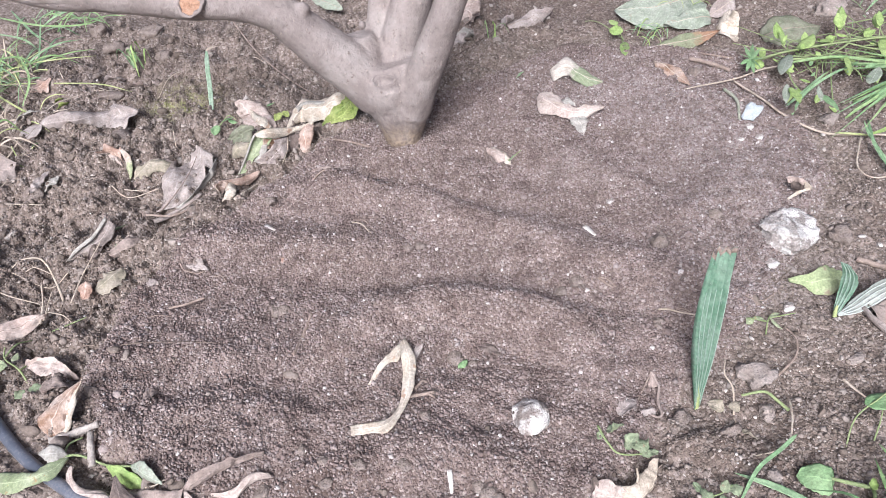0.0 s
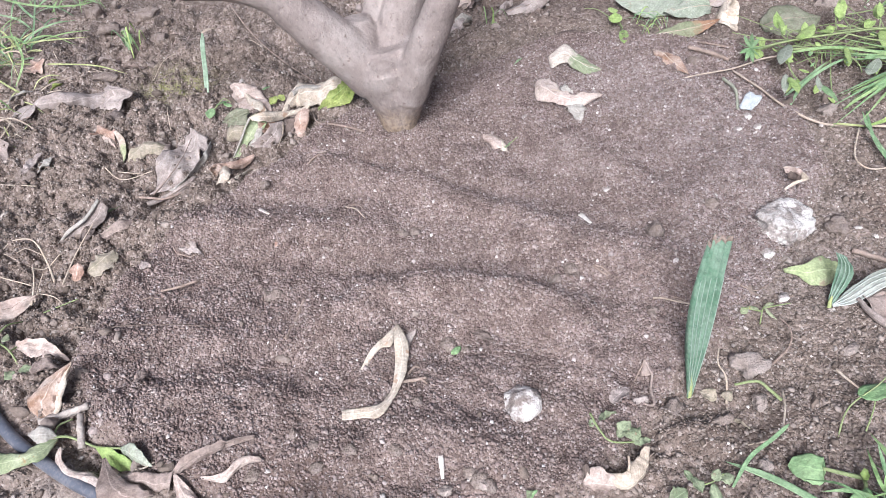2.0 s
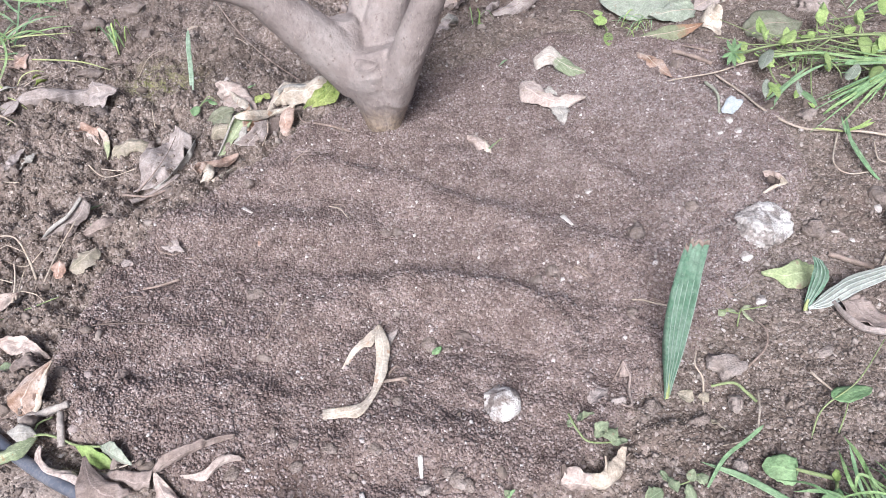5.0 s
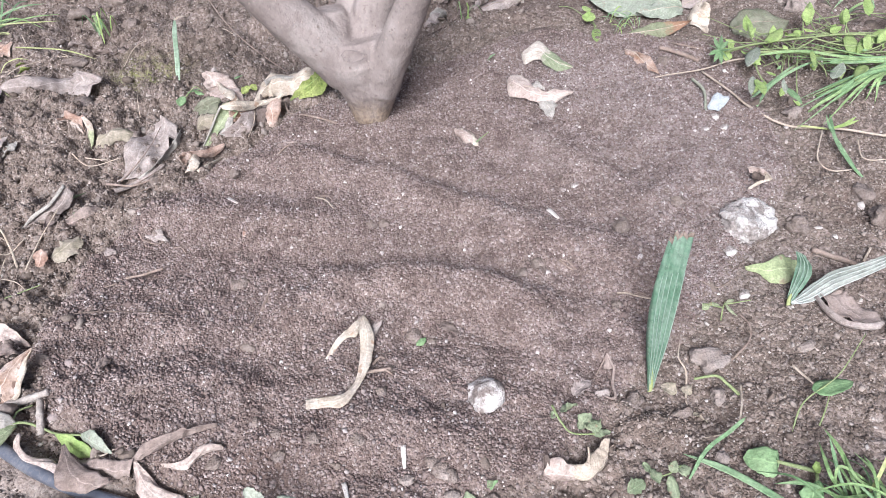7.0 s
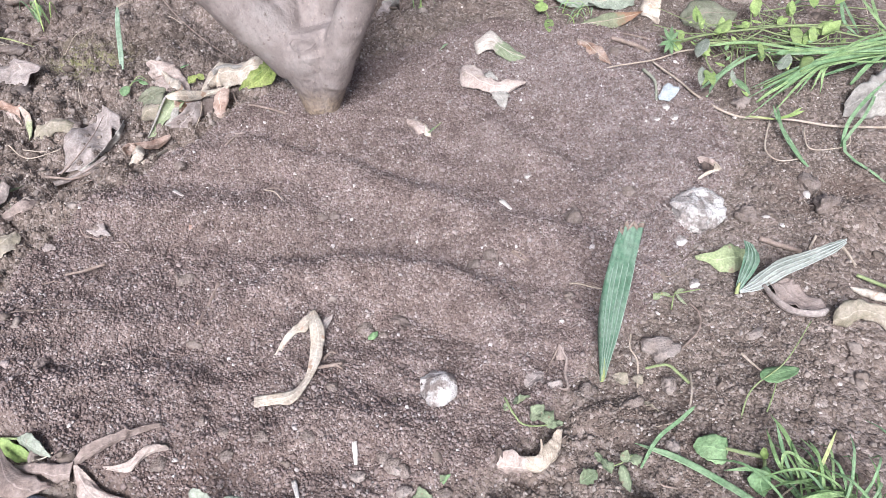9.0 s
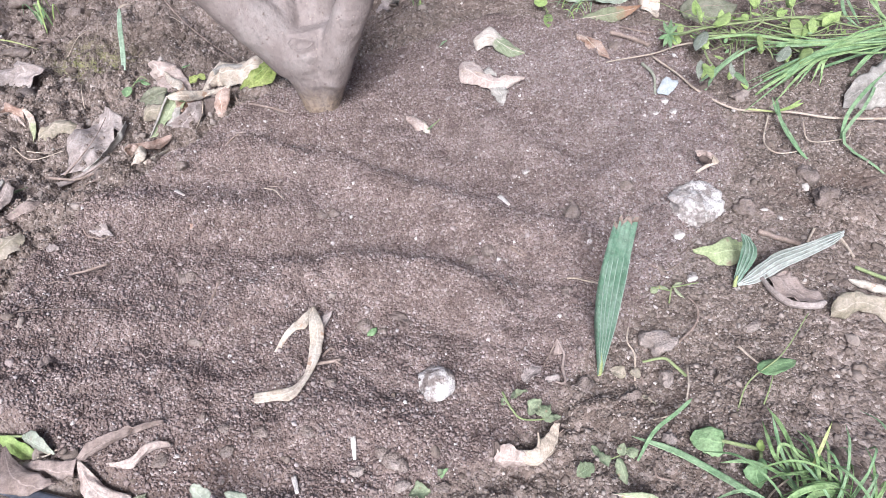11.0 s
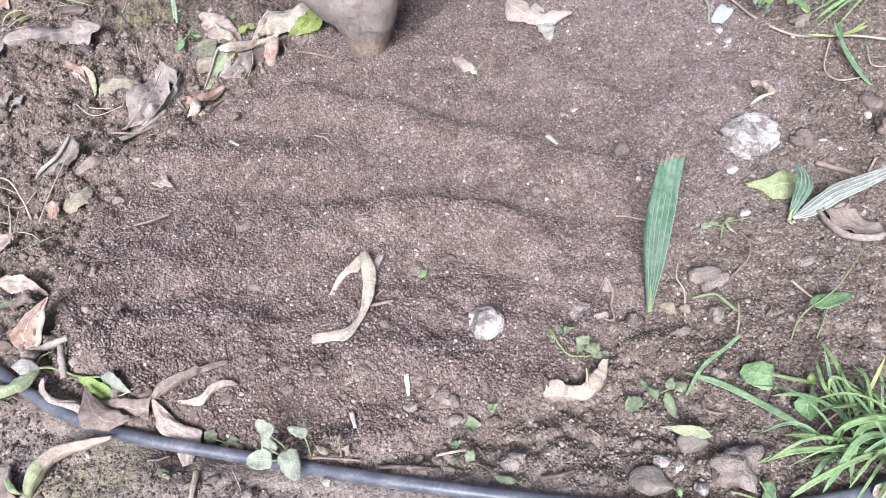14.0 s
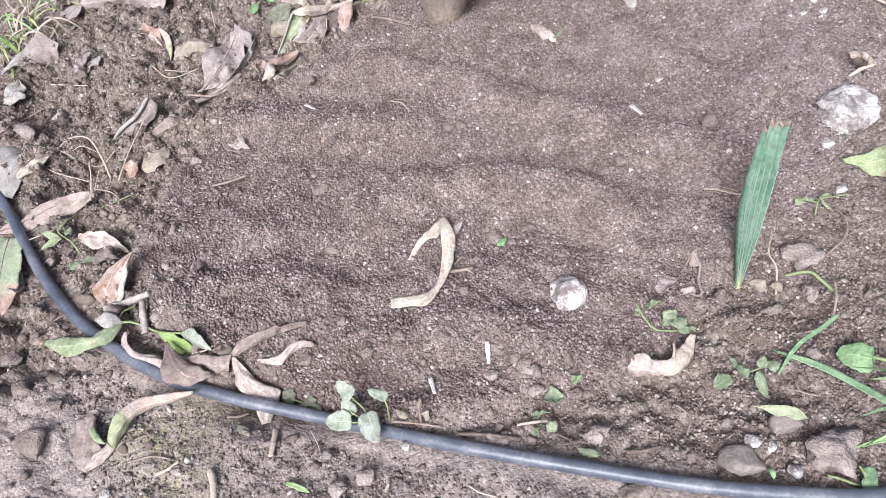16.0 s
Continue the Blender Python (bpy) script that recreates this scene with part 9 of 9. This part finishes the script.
hanging = thing("dead_leaf", (-0.3022, 0.4425, -0.0337), "torn brown leaf hanging down over the hose", "leaf", "fallen leaves")
sheet("blade", hanging, [(-0.3251, 0.4743, 0.0102), (-0.3229, 0.4562, -0.0036), (-0.3136, 0.4374, -0.0095), (-0.2988, 0.4233, -0.0236), (-0.2813, 0.3943, -0.0264)], [(-0.3221, 0.4754, 0.0109), (-0.3041, 0.4622, -0.0025), (-0.2867, 0.4494, -0.018), (-0.2643, 0.4401, -0.0241), (-0.2724, 0.4001, -0.0306)], PINK, 0.12, "", 206, 0.1, 36, 17)
roll2 = thing("curled_leaf", (-0.4629, 0.3666, -0.0126), "long rolled leaf, rust at one end and green at the other", "leaf", "fallen leaves")
sheet("blade", roll2, [(-0.3657, 0.4268, 0.0103), (-0.3957, 0.4243, 0.0115), (-0.4304, 0.4187, 0.0132), (-0.4499, 0.4011, 0.0176), (-0.4604, 0.3838, 0.0132), (-0.4658, 0.3641, -0.0044)], [(-0.3664, 0.424, 0.0067), (-0.3921, 0.4208, -0.001), (-0.4241, 0.4135, -0.004), (-0.4417, 0.3957, -0.0048), (-0.4488, 0.3797, -0.0065), (-0.4585, 0.3601, -0.0106)], CURLED, 0.28, "", 207, 0.04, 38, 15)
sheet("lower_blade", roll2, [(-0.4664, 0.3658, -0.0047), (-0.4803, 0.3529, -0.0062), (-0.4932, 0.3355, -0.0105)], [(-0.4576, 0.361, -0.0095), (-0.4658, 0.3462, -0.0105), (-0.4855, 0.3312, -0.0111)], PINK, 0.15, "pink-brown lower end", 208, 0.06, 20, 11)
sheet("green_lobe", roll2, [(-0.4956, 0.385, -0.0022), (-0.4839, 0.372, -0.0019), (-0.4603, 0.3636, -0.0023)], [(-0.4866, 0.3856, 0.0033), (-0.4708, 0.3681, 0.0032), (-0.4588, 0.3602, -0.0046)], WILT, 0.25, "green curled lobe", 209, 0.04, 18, 9)
under = thing("dead_leaf", (-0.5034, 0.3623, -0.016), "grey-brown leaf lying under the rolled one", "leaf", "fallen leaves")
sheet("blade", under, [(-0.4971, 0.4074, -0.0041), (-0.5173, 0.4015, -0.0048), (-0.5175, 0.3674, -0.0096), (-0.497, 0.3374, -0.0111)], [(-0.4945, 0.4052, -0.0063), (-0.4849, 0.3787, -0.0074), (-0.4736, 0.357, -0.0075), (-0.4839, 0.3321, -0.0101)], BROWN, 0.1, "", 216, 0.07, 26, 15)
stick("wood_stick", "grey weathered stick against the heap", [(-0.5351, 0.5760, -0.0035), (-0.5043, 0.5848, -0.0019), (-0.4669, 0.5880, 0.0119)], 0.0062, 0.005, WEATHERED, "stick", 0.22)
stick("wood_stick", "pale grey stick stub against the heap", [(-0.4642, 0.5328, -0.0067), (-0.4689, 0.5528, 0.0034), (-0.4767, 0.5789, 0.0062)], 0.0052, 0.0048, WEATHERED, "stick", 0.22)
leaf("fallen_leaf", "large pale green leaf with a pink tip", (-0.7542, 0.7438, -0.0154), (-0.6915, 0.5763, -0.0037), (-0.7697, 0.6686, -0.0004), (-0.6816, 0.6445, -0.0059), GREENPINK, wave=0.06, blunt=0.5, seed=211)
leaf("dead_leaf", "cream leaf with greenish tinge lying on clods", (-0.9315, 1.0228, -0.0366), (-0.7905, 0.8401, -0.0210), (-0.8591, 0.8912, -0.0210), (-0.7869, 0.9107, -0.0080), PALELEAF, wave=0.1, blunt=0.5, seed=212)
leaf("dead_leaf", "small cream leaf beside a larger one", (-0.7885, 0.8749, -0.0255), (-0.7455, 0.9235, -0.0235), (-0.7809, 0.9161, -0.0162), (-0.7545, 0.8886, -0.0254), CREAM, wave=0.12, curl=-0.3, seed=213)
leaf("dead_leaf", "long pinkish brown leaf at the edge of the bed", (-0.7819, 0.7592, -0.0190), (-0.6397, 0.8384, -0.0169), (-0.7136, 0.8198, -0.0076), (-0.6944, 0.7812, -0.0207), PINK, wave=0.2, curl=-0.4, seed=214, rib=TWIG)
leaf("dead_leaf", "wrinkled pinkish leaf at the heap's edge", (-0.6291, 0.7240, -0.0100), (-0.5383, 0.6912, -0.0103), (-0.5818, 0.7298, 0.0004), (-0.5855, 0.6980, -0.0140), PINK, wave=0.25, blunt=0.55, seed=215, rib=None)
seedling("dried_weed", "pale green weed with drooping thin leaves", (-0.6044, 0.6762, -0.0190), [[(-0.5981, 0.6716, -0.0167), (-0.6260, 0.7062, -0.0010), (-0.6520, 0.7243, 0.0076), (-0.6598, 0.7458, 0.0112)], [(-0.6279, 0.7064, -0.0010), (-0.6245, 0.7207, -0.0068)], [(-0.6540, 0.7296, 0.0072), (-0.6469, 0.7546, 0.0059), (-0.6402, 0.7799, -0.0135)]],
         [((-0.6420, 0.7083, 0.0087), (-0.6928, 0.7381, -0.0039), 0.012, 0.2), ((-0.6439, 0.7085, 0.0086), (-0.6849, 0.7044, -0.0097), 0.016, 0.2), ((-0.6384, 0.7179, 0.0082), (-0.6377, 0.7355, 0.0071), 0.012, 0.0)], leaf_mat=WILT, stem_mat=GREENSTEM, stem_r=0.0016)
seedling("seedling", "low bright green cress at the heap's edge", (-0.5875, 0.6747, -0.0187), [[(-0.6081, 0.6520, -0.0137), (-0.5780, 0.6634, -0.0060), (-0.5604, 0.6777, -0.0086)], [(-0.6217, 0.8051, -0.0225), (-0.5677, 0.8216, -0.0121)]],
         [((-0.5962, 0.6592, -0.0100), (-0.6065, 0.6456, -0.0113), 0.014, 0.2), ((-0.5749, 0.6672, -0.0082), (-0.5981, 0.6593, -0.0100), 0.016, 0.2), ((-0.5769, 0.6628, -0.0080), (-0.5508, 0.6756, -0.0043), 0.012, 0.3), ((-0.7804, 0.7842, -0.0187), (-0.7508, 0.7850, -0.0142), 0.018, 0.3)], leaf_mat=DULL)
ivy = seedling("hose_weed", "weed with square-lobed dusty green leaves growing over the hose", (-0.1455, 0.3945, -0.0195), [[(-0.1441, 0.3918, -0.0204), (-0.1437, 0.3904, 0.0090), (-0.1602, 0.4009, 0.0259)], [(-0.1455, 0.3932, -0.0200), (-0.1549, 0.3786, -0.0006), (-0.1745, 0.3842, -0.0050)], [(-0.1455, 0.3932, -0.0200), (-0.1299, 0.3750, 0.0069), (-0.1269, 0.3731, 0.0074)], [(-0.1167, 0.3897, -0.0187), (-0.1162, 0.3942, 0.0136), (-0.1240, 0.4038, 0.0205)], [(-0.1470, 0.3934, -0.0202), (-0.1545, 0.3856, 0.0048), (-0.1678, 0.3957, 0.0057)]],
               [((-0.1570, 0.3973, 0.0266), (-0.1781, 0.4178, 0.0281), 0.024, 0.5), ((-0.1602, 0.3794, 0.0014), (-0.1937, 0.3823, -0.0040), 0.026, 0.6), ((-0.1383, 0.3822, 0.0166), (-0.1265, 0.3498, 0.0012), 0.027, 0.2), ((-0.1606, 0.3864, 0.0025), (-0.1690, 0.4020, 0.0168), 0.020, 0.3), ((-0.1140, 0.3986, 0.0206), (-0.1395, 0.4101, 0.0217), 0.014, 0.4)], stem_r=0.0016, leaf_mat=SILVER, blunt=0.35, wave=0.1, nick=0.05, peak=0.3)
seedling("low_weed", "flat dusty green weed against the hose", (-0.2408, 0.4327, -0.0365), [[(-0.2634, 0.4398, -0.0323), (-0.2149, 0.4175, -0.0293)]], [((-0.2468, 0.4290, -0.0323), (-0.2616, 0.4406, -0.0251), 0.022, 0.1), ((-0.2387, 0.4251, -0.0321), (-0.2123, 0.4241, -0.0210), 0.018, 0.2), ((-0.2465, 0.4246, -0.0334), (-0.2602, 0.4194, -0.0317), 0.02, 0.0), ((-0.2268, 0.4207, -0.0310), (-0.2069, 0.4135, -0.0286), 0.016, 0.0), ((-0.2925, 0.3772, -0.0151), (-0.3072, 0.3876, -0.0100), 0.014, 0.0)], leaf_mat=OLIVE, nick=0.12)
seedling("dried_weed", "dry brown weed remains behind the hose", (-0.0779, 0.3869, -0.0184), [[(-0.1121, 0.3847, -0.0128), (-0.0804, 0.3796, -0.0117), (-0.0520, 0.3773, -0.0183)], [(-0.0774, 0.3826, -0.0147), (-0.0768, 0.3910, 0.0091)]], [((-0.0774, 0.3908, 0.0040), (-0.0731, 0.3979, 0.0183), 0.018, 0.3), ((-0.0718, 0.3816, -0.0090), (-0.0651, 0.3891, 0.0032), 0.012, 0.1), ((-0.0925, 0.3856, -0.0075), (-0.1066, 0.3913, 0.0029), 0.012, 0.2)], stem_mat=TWIG, leaf_mat=OCHRE, stem_r=0.002, wave=0.3)
seedling("dried_weed", "dry crumpled weed with a few green bits", (0.0705, 0.3834, -0.0246), [[(0.0855, 0.3624, -0.0188), (0.1008, 0.3504, -0.0136), (0.1087, 0.3390, -0.0145)], [(0.0905, 0.3808, -0.0145), (0.1020, 0.3618, -0.0147)]], [((0.0571, 0.3866, -0.0168), (0.0830, 0.3884, -0.0110), 0.018, 0.2), ((0.0723, 0.4061, -0.0142), (0.0987, 0.4093, -0.0112), 0.024, 0.2), ((0.1076, 0.3406, -0.0147), (0.1371, 0.3294, -0.0115), 0.012, 0.2), ((0.0566, 0.3610, -0.0165), (0.0693, 0.3694, -0.0054), 0.014, 0.4), ((0.0756, 0.3641, -0.0169), (0.0864, 0.3737, -0.0078), 0.014, 0.2), ((0.1086, 0.4260, -0.0080), (0.1183, 0.4291, 0.0019), 0.009, 0.2)], stem_mat=DARKTWIG, leaf_mat=DULL, wave=0.3)
for line, r0, r1, m, label in (([(-0.0312, 0.3660, -0.0158), (0.0015, 0.3622, -0.0140), (0.0428, 0.3555, -0.0159)], 0.0022, 0.003, DARKTWIG, "dark thin stick behind the hose"), ([(0.0393, 0.3758, -0.0177), (0.0564, 0.3771, -0.0160), (0.0756, 0.3798, -0.0183)], 0.0018, 0.002, STRAW, "pale short straw behind the hose"), ([(-0.3271, 0.3259, -0.0097), (-0.3193, 0.3091, -0.0074), (-0.3160, 0.2879, -0.0090)], 0.0048, 0.0042, STRAW, "pale straw stub on trodden earth"), ([(-0.2599, 0.3823, -0.0188), (-0.2580, 0.3624, -0.0127), (-0.2586, 0.3447, -0.0126)], 0.0040, 0.0034, STRAW, "pinkish wood chip below the hose"),
                               ([(-0.3250, 0.4024, -0.0156), (-0.3131, 0.4037, -0.0191), (-0.3021, 0.4120, -0.0264)], 0.002, 0.0015, TWIG, "short grey twig below the hose"), ([(-0.4445, 0.3675, -0.0100), (-0.4270, 0.3750, -0.0082), (-0.4162, 0.3803, -0.0104)], 0.0012, 0.001, TWIG, "thin twig on trodden earth"), ([(-0.4358, 0.3432, -0.0099), (-0.4052, 0.3485, -0.0082), (-0.3761, 0.3425, -0.0104)], 0.0012, 0.0015, TWIG, "thin bent twig on trodden earth"), ([(-0.3956, 0.3258, -0.0100), (-0.3801, 0.3296, -0.0072), (-0.3678, 0.3388, -0.0094)], 0.0025, 0.002, STRAW, "crumbling straw on trodden earth"),
                               ([(0.1624, 0.3336, -0.0138), (0.1826, 0.3331, -0.0115), (0.2033, 0.3395, -0.0149)], 0.0028, 0.002, DARKTWIG, "dark root above the hose"), ([(-0.1159, 0.2943, -0.0122), (-0.1122, 0.3039, -0.0097)], 0.0026, 0.0018, STRAW, "pale dry leaf sheath on trodden earth"), ([(-0.2165, 0.3827, -0.0232), (-0.2059, 0.3652, -0.0168), (-0.1998, 0.3524, -0.0153)], 0.001, 0.0008, STRAW, "thin straw below the hose"), ([(-0.0199, 0.2994, -0.0135), (-0.0071, 0.2903, -0.0120), (0.0117, 0.2847, -0.0127)], 0.0012, 0.001, STRAW, "thin straw below the hose"), ([(-0.7873, 0.7745, -0.0242), (-0.7803, 0.7764, -0.0242)], 0.002, 0.002, TWIG, "twig stub beside the hose")):
    stick("straw_bit", label, line, r0, r1, m, "straw", 0.12, 8, "straw and twigs by the hose")
for a, b, w, m in (((-0.2343, 0.3091, -0.0113), (-0.2030, 0.2949, -0.0062), 0.006, GRASS), ((0.1127, 0.4243, -0.0108), (0.1225, 0.4295, 0.0009), 0.004, HERB), ((0.3146, 0.3074, -0.0119), (0.3168, 0.2938, -0.0111), 0.006, HERB)):
    bit = thing("grass_bit", a, "short green grass bit on the soil", "grass", "grass bits")
    grass_blade(bit, [a, (vec(a) + vec(b)) / 2 + (0, 0, 0.004), b], w, m)
for k, (c, s, m) in enumerate((((-0.4532, 0.3037, -0.0124), 0.018, CHALK), ((-0.3664, 0.3276, -0.0133), 0.02, CLOD_PALE), ((-0.4296, 0.3226, -0.0127), 0.018, CLOD_PALE), ((-0.3118, 0.3158, -0.0136), 0.014, CLOD_PALE), ((-0.1899, 0.3458, -0.0177), 0.014, STONE), ((0.0813, 0.3183, -0.0186), 0.014, CHALK), ((0.0115, 0.4395, -0.0057), 0.02, CLOD_PALE), ((0.0584, 0.4425, -0.0013), 0.026, CLOD_PALE), ((0.0450, 0.4535, 0.0007), 0.016, CLOD_PALE), ((0.0662, 0.4167, -0.0102), 0.022, CLOD_PALE), ((-0.5655, 0.3692, -0.0123), 0.05, CLOD), ((-0.5611, 0.4265, -0.0124), 0.03, CLOD), ((-0.6155, 0.4545, -0.0122), 0.03, CLOD), ((-0.6501, 0.5008, -0.0121), 0.034, CLOD), ((-0.8325, 1.0151, -0.0461), 0.05, CLOD_PALE), ((-0.6638, 0.6876, -0.0204), 0.024, STONE), ((0.1149, 0.4152, -0.0227), 0.02, CLOD), ((-0.1710, 0.3001, -0.0148), 0.026, CLOD_PALE), ((-0.1424, 0.3146, -0.0159), 0.03, CLOD_PALE))):
    stone("small_stone", "small grey-brown stone or clod on the soil", c, (s, s * 0.85, s * 0.6), m, 220 + k, "stone", 0.2, "small stones by the hose", angular=0.1)

leaf("dead_leaf", "small cream leaf lying on the hose among grass", (0.5180, 0.2703, 0.0073), (0.5465, 0.2792, 0.0113), (0.5271, 0.2794, 0.0172), (0.5299, 0.2650, 0.0054), CREAM, wave=0.15, blunt=0.5, seed=241, rib=None)
seedling("seedling", "bluish green seedling with two broad leaves by the hose", (0.4140, 0.2843, -0.0138), [[(0.4102, 0.2806, -0.0137), (0.4085, 0.2893, 0.0000), (0.4037, 0.2979, 0.0057)], [(0.4102, 0.2806, -0.0137), (0.3841, 0.2869, -0.0021), (0.3712, 0.2931, -0.0045)]],
         [((0.4076, 0.2866, 0.0001), (0.4159, 0.2921, 0.0100), 0.024, 0.3), ((0.4037, 0.2834, -0.0038), (0.4195, 0.2780, -0.0035), 0.022, 0.0)], leaf_mat=BLUEGRASS, blunt=0.5, wave=0.05, stem_r=0.002)
